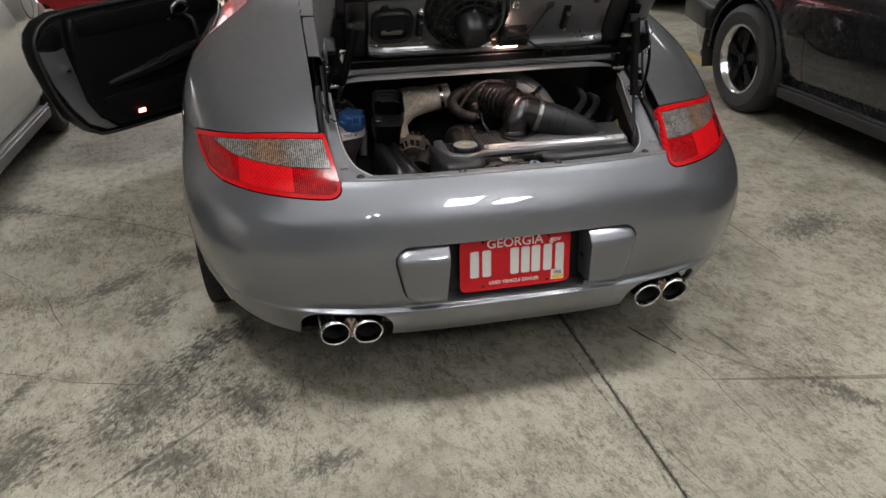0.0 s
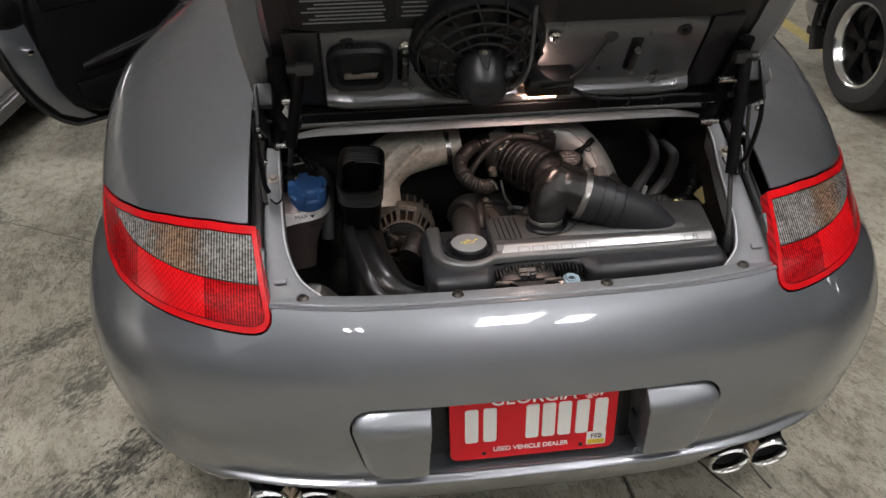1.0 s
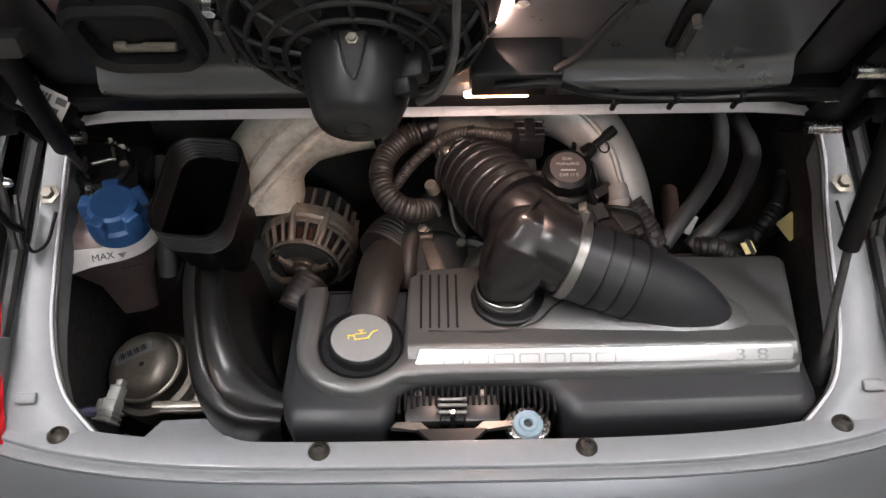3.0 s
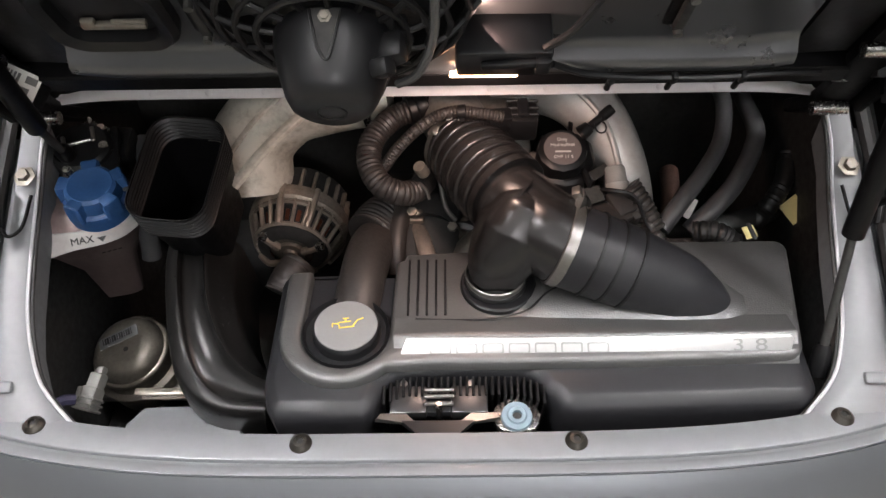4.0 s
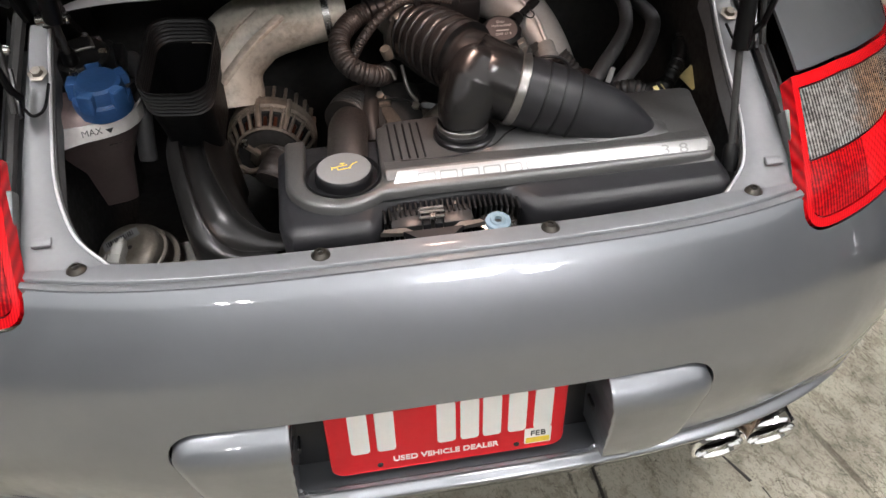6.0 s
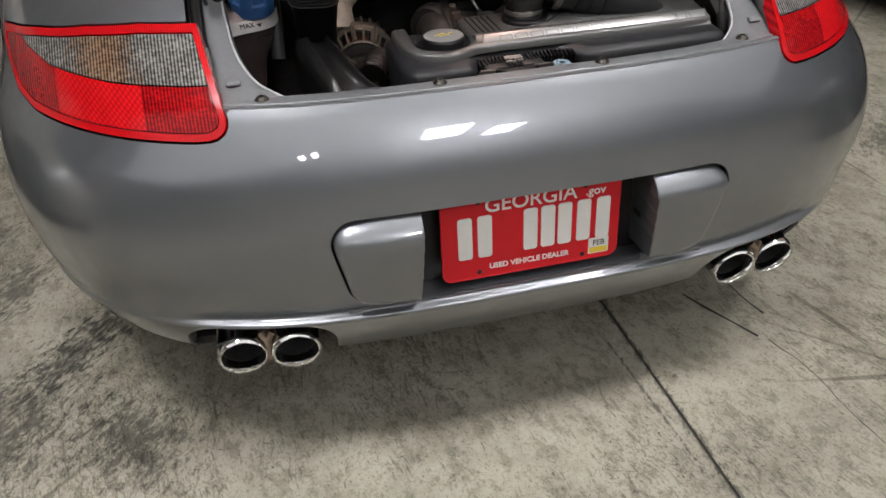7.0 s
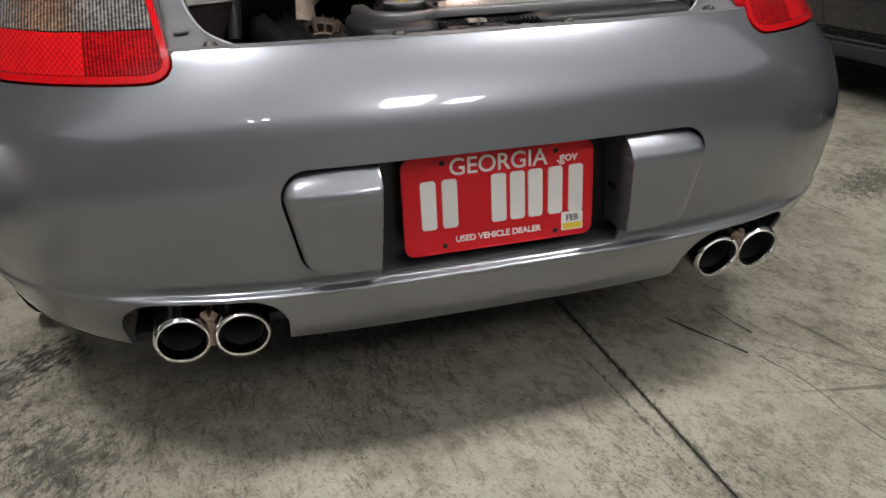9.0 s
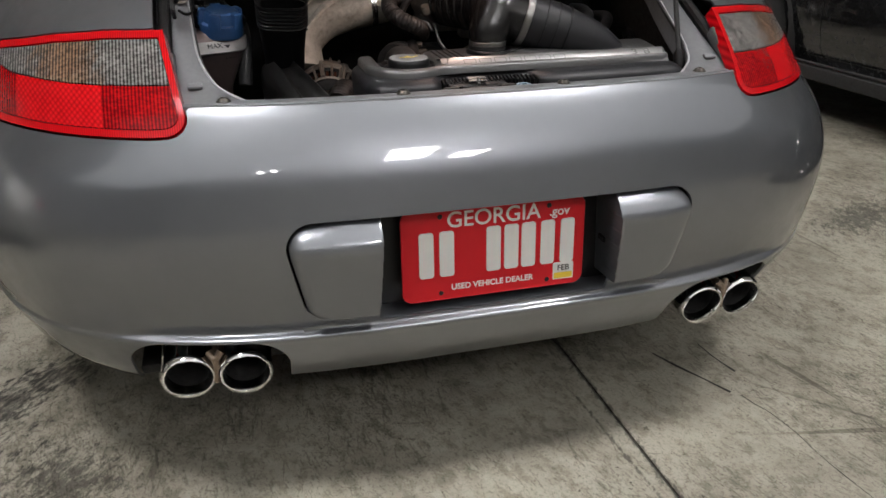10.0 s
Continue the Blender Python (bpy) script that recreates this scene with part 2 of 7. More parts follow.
def inset(pts, d):
    """A closed clockwise outline drawn inward by d."""
    out, n = [], len(pts)
    for i in range(n):
        a, b, c = Vector(pts[i - 1]), Vector(pts[i]), Vector(pts[(i + 1) % n])
        u, v = (b - a).normalized(), (c - b).normalized()
        m = Vector((u.y + v.y, -u.x - v.x))
        m = m.normalized() if m.length > 1e-6 else Vector((u.y, -u.x))
        k = max(0.55, m.dot(Vector((u.y, -u.x))))
        out.append(tuple(b + m * (d / k)))
    return out


def loft(outline, levels):
    """Insets of one clockwise outline stacked in height and closed above: levels of (z, inset)."""
    bm = bmesh.new()
    rings = [[bm.verts.new((x, y, z)) for x, y in inset(outline, d)] for z, d in levels]
    for a, b in zip(rings, rings[1:]):
        for i in range(len(a)):
            bm.faces.new((a[i], a[(i + 1) % len(a)], b[(i + 1) % len(a)], b[i]))
    bm.faces.new(rings[-1])
    return bm


def rings_of(outlines):
    """A skin through closed rings of equal count: (outline, z) pairs."""
    bm = bmesh.new()
    ring = [[bm.verts.new((p[0], p[1], z)) for p in q] for q, z in outlines]
    for a, b in zip(ring, ring[1:]):
        for t in range(len(a)):
            bm.faces.new((a[t], a[(t + 1) % len(a)], b[(t + 1) % len(a)], b[t]))
    return bm


# ---- car shells: level curves stacked in height ----
class Shape:
    """A car body whose level curve at each height is a superellipse behind and in front, with straight flanks between."""

    def __init__(self, table, y1=1.05, y2=3.3, waist=0.95, nose=0.97):
        z, *cols = (np.array(c, float) for c in zip(*table))
        self.z = np.linspace(z[0], z[-1], 900)
        self.back, self.w, self.p, self.q, self.front = (self.smooth(z, c) for c in cols)
        self.y1, self.y2, self.waist, self.nose = y1, y2, waist, nose

    def smooth(self, z, c):
        """A curve through the table without corners: Hermite spans with weighted slopes, then a short running mean."""
        h, d = np.diff(z), np.diff(c) / np.diff(z)
        m = np.concatenate([[d[0]], (d[:-1] * h[1:] + d[1:] * h[:-1]) / (h[1:] + h[:-1]), [d[-1]]])
        i = np.clip(np.searchsorted(z, self.z, side="right") - 1, 0, len(h) - 1)
        t = (self.z - z[i]) / h[i]
        v = (2 * t ** 3 - 3 * t ** 2 + 1) * c[i] + (t ** 3 - 2 * t ** 2 + t) * h[i] * m[i] + (3 * t ** 2 - 2 * t ** 3) * c[i + 1] + (t ** 3 - t ** 2) * h[i] * m[i + 1]
        fine, wide = (np.convolve(np.pad(v, k, mode="reflect", reflect_type="odd"), np.ones(2 * k + 1) / (2 * k + 1), mode="valid") for k in (1, 7))
        f = np.clip((self.z - 0.375) / 0.05, 0, 1)
        return fine * (1 - f) + wide * f

    def at(self, u, z):
        """u: 0 to 1 round the tail from its left to its right, 1 to 2 the right flank, 2 to 3 the nose, 3 to 4 the left flank."""
        back, w, p, q, front = (np.interp(z, self.z, c) for c in (self.back, self.w, self.p, self.q, self.front))
        u = np.asarray(u, float)
        k = np.clip(np.floor(u), 0, 3)
        f = u - k
        y1 = np.minimum(np.maximum(self.y1, back + 0.30), front - 0.35)
        y2 = np.maximum(np.minimum(self.y2, front - 0.25), y1 + 0.05)
        s = np.sin((f - 0.5) * np.pi)
        bow = 1 - np.clip(1 - np.abs(s) ** p, 0, 1) ** (1 / q)
        x = np.select([k == 0, k == 1, k == 2], [s * w, w, -s * w], -w)
        y = np.select([k == 0, k == 1, k == 2], [back + (y1 - back) * bow, y1 + (y2 - y1) * f, front - (front - y2) * bow], y2 + (y1 - y2) * f)
        x = x * np.interp(y, [0.9, 1.3, 2.2, 3.0, 3.6], [1, 0.985, self.waist, self.nose - 0.005, self.nose])
        return np.stack([x, y, z + 0 * x], -1)


def skin(shape, us, zs, region, offset=0.0, relief=None):
    """The piece of a shell where region(x, y, z) < 0, its rim drawn onto region = 0. relief: a further shift of the points along y."""
    U, Z = np.meshgrid(us, zs, indexing="ij")

    def place(U, Z):
        return shape.at(U, Z)

    P = place(U, Z)
    C = place((U[:-1, :-1] + U[1:, 1:]) / 2, (Z[:-1, :-1] + Z[1:, 1:]) / 2)
    keep = region(C[..., 0], C[..., 1], C[..., 2]) < 0
    I, J = np.nonzero(keep)
    nz = len(zs)
    quads = np.stack([I * nz + J, (I + 1) * nz + J, (I + 1) * nz + J + 1, I * nz + J + 1], -1)
    # rim vertices: those with fewer than four kept quads round them
    count = np.zeros(U.size, int)
    for c in range(4):
        np.add.at(count, quads[:, c], 1)
    inner_i, inner_j = np.divmod(np.arange(U.size), nz)
    edge = (count > 0) & (count < 4) & (inner_i > 0) & (inner_i < len(us) - 1) & (inner_j > 0) & (inner_j < nz - 1)
    idx = np.nonzero(edge)[0]
    u, z = U.ravel()[idx].copy(), Z.ravel()[idx].copy()
    du, dz = np.median(np.diff(us)), np.median(np.diff(zs))
    u0, z0 = u.copy(), z.copy()
    for _ in range(4):
        f = region(*np.moveaxis(place(u, z), -1, 0))
        fu = (region(*np.moveaxis(place(u + 1e-4, z), -1, 0)) - f) / 1e-4 * du
        fz = (region(*np.moveaxis(place(u, z + 1e-4), -1, 0)) - f) / 1e-4 * dz
        g = fu * fu + fz * fz + 1e-12
        u = np.clip(u - f * fu / g * du, u0 - du, u0 + du)
        z = np.clip(z - f * fz / g * dz, z0 - dz, z0 + dz)
    UU, ZZ = U.ravel().copy(), Z.ravel().copy()
    UU[idx], ZZ[idx] = u, z
    used = np.nonzero(count)[0]
    pts = place(UU[used], ZZ[used])
    if offset:
        e = 2e-3
        a = place(UU[used] + e, ZZ[used]) - place(UU[used] - e, ZZ[used])
        b = place(UU[used], ZZ[used] + e) - place(UU[used], ZZ[used] - e)
        nrm = np.cross(a, b)
        nrm /= np.linalg.norm(nrm, axis=-1, keepdims=True) + 1e-9
        pts = pts + nrm * offset
    if relief is not None:
        pts[:, 1] += relief(pts[:, 0], pts[:, 1], pts[:, 2])
    remap = np.full(U.size, -1)
    remap[used] = np.arange(len(used))
    return pts, remap[quads]


def panel(name, shape, us, zs, region, mat, parent, label="", thick=0.004, offset=0.0, relief=None):
    """A body panel of the shell as one mesh, with its thickness inward."""
    pts, quads = skin(shape, us, zs, region, offset, relief)
    me = bpy.data.meshes.new(name)
    me.from_pydata(pts.tolist(), [], quads.tolist())
    me.polygons.foreach_set("use_smooth", [True] * len(me.polygons))
    me.materials.append(mat)
    ob = new(name, me)
    ob.parent = parent
    if thick:
        so = ob.modifiers.new("thickness", "SOLIDIFY")
        so.thickness, so.offset, so.use_even_offset = thick, -1, False
        ob.modifiers.new("crisp_edges", "EDGE_SPLIT").split_angle = radians(42)
    return tagged(ob, label)


def both(*fs):
    return np.maximum.reduce(fs)


def either(*fs):
    return np.minimum.reduce(fs)


def rrect(a, b, ca, cb, ha, hb, r):
    qa, qb = np.abs(a - ca) - ha + r, np.abs(b - cb) - hb + r
    return np.hypot(np.maximum(qa, 0), np.maximum(qb, 0)) + np.minimum(np.maximum(qa, qb), 0) - r


def poly_sdf(px, pz, pts):
    """Signed distance to a closed outline, inside negative."""
    d = np.full(np.shape(px), 1e9)
    inside = np.zeros(np.shape(px), bool)
    for (ax, az), (bx, bz) in zip(pts, pts[1:] + pts[:1]):
        ex, ez = bx - ax, bz - az
        t = np.clip(((px - ax) * ex + (pz - az) * ez) / (ex * ex + ez * ez), 0, 1)
        d = np.minimum(d, np.hypot(px - ax - t * ex, pz - az - t * ez))
        cross = ((az > pz) != (bz > pz)) & (px < (bx - ax) * (pz - az) / ((bz - az) if bz != az else 1e-9) + ax)
        inside ^= cross
    return np.where(inside, -d, d)


# ---- the hall ----
def concrete():
    m = bpy.data.materials.new("worn_concrete")
    m.use_nodes = True
    nt = m.node_tree
    n, link = nt.nodes, nt.links.new
    p = n["Principled BSDF"]
    tc = n.new("ShaderNodeTexCoord")

    count = [0]

    def tex(scale, detail, rough=0.6, stretch=1.0, turn=0.0):
        """Noise, drawn out along y by stretch and then turned."""
        t = n.new("ShaderNodeTexNoise")
        t.inputs["Scale"].default_value, t.inputs["Detail"].default_value, t.inputs["Roughness"].default_value = scale, detail, rough
        mp = n.new("ShaderNodeMapping")
        mp.vector_type = "TEXTURE"
        count[0] += 1
        mp.inputs["Location"].default_value = (3.7 * count[0], -5.3 * count[0], 0.37 * count[0])
        mp.inputs["Scale"].default_value = (1, stretch, 1)
        mp.inputs["Rotation"].default_value = (0, 0, turn)
        link(tc.outputs["Object"], mp.inputs[0])
        link(mp.outputs[0], t.inputs["Vector"])
        return t.outputs[0]

    def plus(a, b, k):
        x = n.new("ShaderNodeMath")
        x.operation = "MULTIPLY_ADD"
        link(b, x.inputs[0])
        x.inputs[1].default_value = k
        link(a, x.inputs[2])
        return x.outputs[0]

    def ramp(src, a, b, ca, cb):
        r = n.new("ShaderNodeValToRGB")
        r.color_ramp.elements[0].position, r.color_ramp.elements[1].position = a, b
        r.color_ramp.elements[0].color, r.color_ramp.elements[1].color = (*ca, 1), (*cb, 1)
        link(src, r.inputs[0])
        return r.outputs[0]

    def ramp_shift(src):
        mr = n.new("ShaderNodeMapRange")
        mr.inputs["From Min"].default_value, mr.inputs["From Max"].default_value = -3.15, -2.60
        mr.inputs["To Min"].default_value, mr.inputs["To Max"].default_value = 0.36, 1.0
        link(src, mr.inputs["Value"])
        return mr.outputs[0]

    def times(a, b, fac=1.0):
        x = n.new("ShaderNodeMix")
        x.data_type, x.blend_type = "RGBA", "MULTIPLY"
        x.inputs[0].default_value = fac
        link(a, x.inputs[6])
        link(b, x.inputs[7])
        return x.outputs[2]

    base = ramp(tex(0.9, 5), 0.32, 0.68, (0.305, 0.286, 0.233), (0.400, 0.376, 0.309))
    c = times(base, ramp(tex(4.5, 8, 0.72), 0.38, 0.55, (0.64, 0.63, 0.61), (1, 1, 1)), 0.9)
    c = times(c, ramp(tex(26, 7, 0.75, 1.6, 0.2), 0.41, 0.49, (0.60, 0.59, 0.56), (1, 1, 1)), 0.75)
    c = times(c, ramp(tex(170, 4, 0.75), 0.34, 0.48, (0.6, 0.59, 0.57), (1, 1, 1)), 0.8)
    # short chipped streaks and pits, gathered in clusters
    cluster = tex(2.3, 4, 0.7)
    for sc, long, turn, lo, k in ((95, 7, 0.18, 0.560, 0.30), (70, 9, -0.12, 0.542, 0.30), (120, 4, 0.6, 0.545, 0.30), (85, 7, 1.25, 0.525, 0.30), (150, 2, -0.5, 0.562, 0.30), (190, 3, 0.25, 0.580, 0.30)):
        c = times(c, ramp(plus(tex(sc, 5, 0.7, long, turn), cluster, k), lo - 0.030, lo - 0.004, (0.24, 0.225, 0.195), (1, 1, 1)), 0.44)
    # pale scrapes
    pale = ramp(plus(tex(55, 5, 0.7, 6, 0.3), cluster, -0.3), 0.50, 0.56, (1, 1, 1), (1.22, 1.22, 1.2))
    c = times(c, pale)
    # long fine scratches
    for turn, sc in ((0.22, 14.0), (-0.15, 11.0), (0.75, 8.0), (1.35, 7.0), (0.05, 18.0), (2.3, 8.0)):
        c = times(c, ramp(tex(sc, 3, 0.5, 38, turn), 0.262, 0.275, (0.42, 0.40, 0.36), (1, 1, 1)), 0.8)
    # dark crumbs
    c = times(c, ramp(plus(tex(90, 4, 0.6), cluster, 0.22), 0.405, 0.430, (0.16, 0.145, 0.115), (1, 1, 1)), 0.9)
    c = times(c, ramp(tex(14, 6, 0.8), 0.315, 0.335, (0.25, 0.23, 0.19), (1, 1, 1)), 0.8)
    c = times(c, ramp(plus(tex(42, 7, 0.85), cluster, 0.25), 0.435, 0.47, (0.13, 0.12, 0.10), (1, 1, 1)), 0.9)
    # scuffed patches with ragged edges
    streaks = tex(58, 8, 0.85, 2.4, -0.62)
    for x, y, a, b, turn in ((-1.79, 1.93, 0.17, 0.09, -0.5), (-1.25, 1.06, 0.17, 0.075, 0.75), (-1.02, 1.22, 0.12, 0.09, 0.6), (-1.08, 0.83, 0.08, 0.15, -0.2), (-0.90, 0.53, 0.07, 0.20, -0.55), (-1.04, 0.30, 0.16, 0.30, -0.55), (-1.36, 0.10, 0.12, 0.18, -0.3), (-1.42, 0.42, 0.025, 0.15, -0.4), (-0.82, 0.62, 0.10, 0.08, 0.2), (-0.74, 0.22, 0.09, 0.16, 0.5), (-0.95, 0.0, 0.14, 0.10, 0.2), (-0.55, -0.10, 0.10, 0.05, 0.3), (1.6, 0.9, 0.25, 0.12, 0.4), (0.95, -0.15, 0.05, 0.12, 0.6), (0.30, 0.0, 0.010, 9.0, 0.0), (0.262, 0.05, 0.005, 0.22, 0.05)):
        mp = n.new("ShaderNodeMapping")
        mp.vector_type = "TEXTURE"
        mp.inputs["Location"].default_value, mp.inputs["Rotation"].default_value, mp.inputs["Scale"].default_value = (x, y, 0), (0, 0, turn), (a, b, 1)
        link(tc.outputs["Object"], mp.inputs[0])
        ln = n.new("ShaderNodeVectorMath")
        ln.operation = "LENGTH"
        link(mp.outputs[0], ln.inputs[0])
        ad = n.new("ShaderNodeMath")
        ad.operation = "MULTIPLY_ADD"
        link(streaks, ad.inputs[0])
        ad.inputs[1].default_value = -7.0
        link(ln.outputs["Value"], ad.inputs[2])
        c = times(c, ramp_shift(ad.outputs[0]))
    link(c, p.inputs["Base Color"])
    rr = n.new("ShaderNodeMapRange")
    rr.inputs["To Min"].default_value, rr.inputs["To Max"].default_value = 0.5, 0.75
    link(tex(6, 5), rr.inputs["Value"])
    link(rr.outputs[0], p.inputs["Roughness"])
    p.inputs["Specular IOR Level"].default_value = 0.35
    bp = n.new("ShaderNodeBump")
    bp.inputs["Strength"].default_value, bp.inputs["Distance"].default_value = 0.25, 0.003
    link(tex(55, 8, 0.7), bp.inputs["Height"])
    link(bp.outputs[0], p.inputs["Normal"])
    return m


CONCRETE = concrete()
JOINT = material("dirty_joint_filler", (0.035, 0.032, 0.028), 0.8, 0, 0, 0.5, 30, 0.2, 200)

HALL = (-11.0, 12.0, -9.0, 16.0, 4.6)  # x0, x1, y0, y1, height


def hall():
    x0, x1, y0, y1, h = HALL
    gx = [x0, 0.297, 0.303, x1]
    bm = bmesh.new()
    # two slabs with a sawn joint between them
    for a, b in ((gx[0], gx[1]), (gx[2], gx[3])):
        vs = [bm.verts.new(v) for v in ((a, y0, 0), (b, y0, 0), (b, y1, 0), (a, y1, 0))]
        bm.faces.new(vs)
        r = bmesh.ops.extrude_face_region(bm, geom=bm.faces[-1:])
        bmesh.ops.translate(bm, vec=(0, 0, -0.2), verts=[v for v in r["geom"] if isinstance(v, bmesh.types.BMVert)])
    floor = part("floor", bm, CONCRETE, None, "worn grey concrete floor with scuffs and a sawn joint", smooth=False)
    tagged(floor, category="floor", kind="structure")
    j = part("floor_joint", box(0.012, y1 - y0, 0.05, pose(0.30, (y0 + y1) / 2, -0.030)), JOINT, None, "dirt-filled sawn joint between two concrete slabs")
    tagged(j, category="floor joint", kind="structure")
    for nm, m, sx, sy in (("wall_north", pose((x0 + x1) / 2, y1 + 0.1, h / 2), x1 - x0 + 0.4, 0.2), ("wall_south", pose((x0 + x1) / 2, y0 - 0.1, h / 2), x1 - x0 + 0.4, 0.2),
                          ("wall_east", pose(x1 + 0.1, (y0 + y1) / 2, h / 2), 0.2, y1 - y0), ("wall_west", pose(x0 - 0.1, (y0 + y1) / 2, h / 2), 0.2, y1 - y0)):
        w = part(nm, box(sx, sy, h + 0.2, m), WALL, None, "plain grey wall assumed round the hall", smooth=False)
        tagged(w, category="wall", kind="structure")
    c = part("ceiling", box(x1 - x0 + 0.4, y1 - y0 + 0.4, 0.15, pose((x0 + x1) / 2, (y0 + y1) / 2, h + 0.18)), CEILING, None, "pale roof deck assumed over the hall", smooth=False)
    tagged(c, category="ceiling", kind="structure")


def ceiling_lamp(x, y, z, w, l, mat, turn=0):
    thing = new("ceiling_light")
    tagged(thing, "white light panel hung under the roof deck, some of them added fill", "ceiling light", "hall lights")
    thing.matrix_basis = pose(x, y, z, 0, 0, turn)
    part("housing", box(w + 0.05, l + 0.05, 0.06, pose(0, 0, 0.035), 0.01), WHITE, thing)
    part("diffuser", box(w, l, 0.012, pose(0, 0, -0.003)), mat, thing, "glowing white diffuser", smooth=False)
    for s in (-1, 1):
        part("hanger", tube([(0, s * l * 0.35, 0.06), (0, s * l * 0.35, 0.3), (0, s * l * 0.35, HALL[4] + 0.11 - z)], 0.006, 6, 2), DULL_STEEL, thing)
    return thing


hall()
for lx, ly, w, l in ((0.96, -4.75, 0.60, 1.05), (1.80, -5.30, 0.34, 0.80), (-1.52, -5.05, 0.15, 0.40), (-1.86, -5.05, 0.15, 0.40)):
    ceiling_lamp(lx, ly, 4.0, w, l, PANEL_LIGHT)
ceiling_lamp(1.60, -0.60, 4.0, 0.44, 0.56, KEY_LIGHT)
ceiling_lamp(-1.40, -0.62, 4.0, 0.50, 0.62, KEY_LIGHT)
# unseen wide panels added as fill for the far end of the hall
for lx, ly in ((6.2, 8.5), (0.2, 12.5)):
    ceiling_lamp(lx, ly, 4.0, 2.4, 2.0, SOFT_FILL)

# added unseen lamp that brightens the floor by the open door
ceiling_lamp(-0.3, 8.8, 4.0, 2.0, 2.4, REAR_FILL)
# added glowing sheet standing in for a brightly lit ceiling behind the car
ceiling_lamp(0.0, -3.4, 4.3, 18.0, 4.6, CEILING_FILL)

# ---- the grey car ----
#        z     back   w      p    q     front
TAIL = [(0.16, 0.2100, 0.790, 3.4, 3.4, 4.20), (0.22, 0.1140, 0.830, 3.4, 3.4, 4.30), (0.25, 0.0840, 0.845, 3.4, 3.4, 4.36), (0.30, 0.0500, 0.862, 3.4, 3.4, 4.40), (0.335, 0.0325, 0.874, 3.4, 3.4, 4.41),
        (0.346, 0.0280, 0.877, 3.4, 3.4, 4.41), (0.349, 0.0285, 0.877, 3.4, 3.4, 4.41), (0.3535, 0.0395, 0.872, 3.4, 3.4, 4.42), (0.358, 0.0400, 0.873, 3.4, 3.4, 4.42), (0.375, 0.0345, 0.881, 3.4, 3.4, 4.42), (0.40, 0.0280, 0.890, 3.4, 3.4, 4.42), (0.45, 0.0180, 0.897, 3.4, 3.4, 4.42), (0.52, 0.0160, 0.900, 3.4, 3.3, 4.40),
        (0.56, 0.0220, 0.899, 3.4, 3.1, 4.37), (0.60, 0.0312, 0.896, 3.5, 2.7, 4.33), (0.63, 0.0450, 0.893, 3.55, 2.35, 4.27), (0.66, 0.0628, 0.890, 3.6, 2.1, 4.18), (0.69, 0.0860, 0.888, 3.7, 1.95, 4.05),
        (0.72, 0.1210, 0.885, 3.7, 1.9, 3.92), (0.75, 0.1600, 0.880, 3.65, 1.87, 3.76), (0.78, 0.2020, 0.872, 3.6, 1.85, 3.58), (0.82, 0.2680, 0.856, 3.4, 1.85, 3.34), (0.86, 0.3400, 0.832, 3.2, 1.8, 3.10),
        (0.90, 0.4400, 0.790, 2.9, 1.9, 2.92), (0.94, 0.5500, 0.735, 2.7, 2.1, 2.84), (1.00, 0.7300, 0.650, 2.6, 2.4, 2.72), (1.08, 0.9800, 0.590, 2.6, 2.6, 2.56), (1.16, 1.2500, 0.540, 2.6, 2.6, 2.38),
        (1.23, 1.5200, 0.480, 2.6, 2.6, 2.20), (1.28, 1.7200, 0.400, 2.6, 2.6, 2.06), (1.305, 1.8000, 0.300, 2.4, 2.4, 2.00)]
BODY = Shape(TAIL)
US = np.linspace(0.004, 0.996, 760)
ZS = np.concatenate([np.arange(0.20, 0.33, 0.0055), np.arange(0.33, 0.37, 0.0017), np.arange(0.37, 0.80, 0.0055), np.arange(0.80, 1.0, 0.01), np.arange(1.0, 1.306, 0.02), [1.305]])
SIDE = np.linspace(0, 1, 110)
LAMP = [(0.463, 0.779), (0.55, 0.776), (0.63, 0.767), (0.72, 0.750), (0.78, 0.734), (0.812, 0.722), (0.810, 0.702), (0.800, 0.680), (0.778, 0.657), (0.74, 0.649), (0.67, 0.650), (0.56, 0.652), (0.49, 0.6535), (0.469, 0.655), (0.4575, 0.658), (0.448, 0.664), (0.4425, 0.672), (0.441, 0.682)]


def lamp_sdf(x, z):
    return poly_sdf(np.abs(x), z, LAMP)


def arch(y, z, yc):
    return 0.365 - np.hypot(y - yc, z - 0.33)


def plate_hole(x, z):
    return either(pod_outline(x, z), rrect(x, z, 0, 0.405, 0.192, 0.046, 0.004))


def pod_outline(x, z):
    return poly_sdf(x, z, [(-0.286, 0.498), (0.286, 0.498), (0.269, 0.415), (-0.269, 0.415)]) - 0.040


def notch(x, z):
    return rrect(np.abs(x), z, 0.455, 0.22, 0.122, 0.124, 0.060)


def bottom(x):
    return np.where(np.abs(x) < 0.45, 0.246, 0.203)


def bumper_region(x, y, z):
    top = np.where(np.abs(x) < 0.455, 0.691, 0.714)
    return both(z - top, 0.003 - lamp_sdf(x, z), -plate_hole(x, z), -notch(x, z), bottom(x) - z, np.where(y > 0.5, arch(y, z, 1.05), -1))


def fender_region(side):
    def f(x, y, z):
        return both(0.478 - side * x, 0.717 - z, 0.003 - lamp_sdf(x, z), z - 1.055, np.where(y > 0.5, arch(y, z, 1.05), -1))
    return f


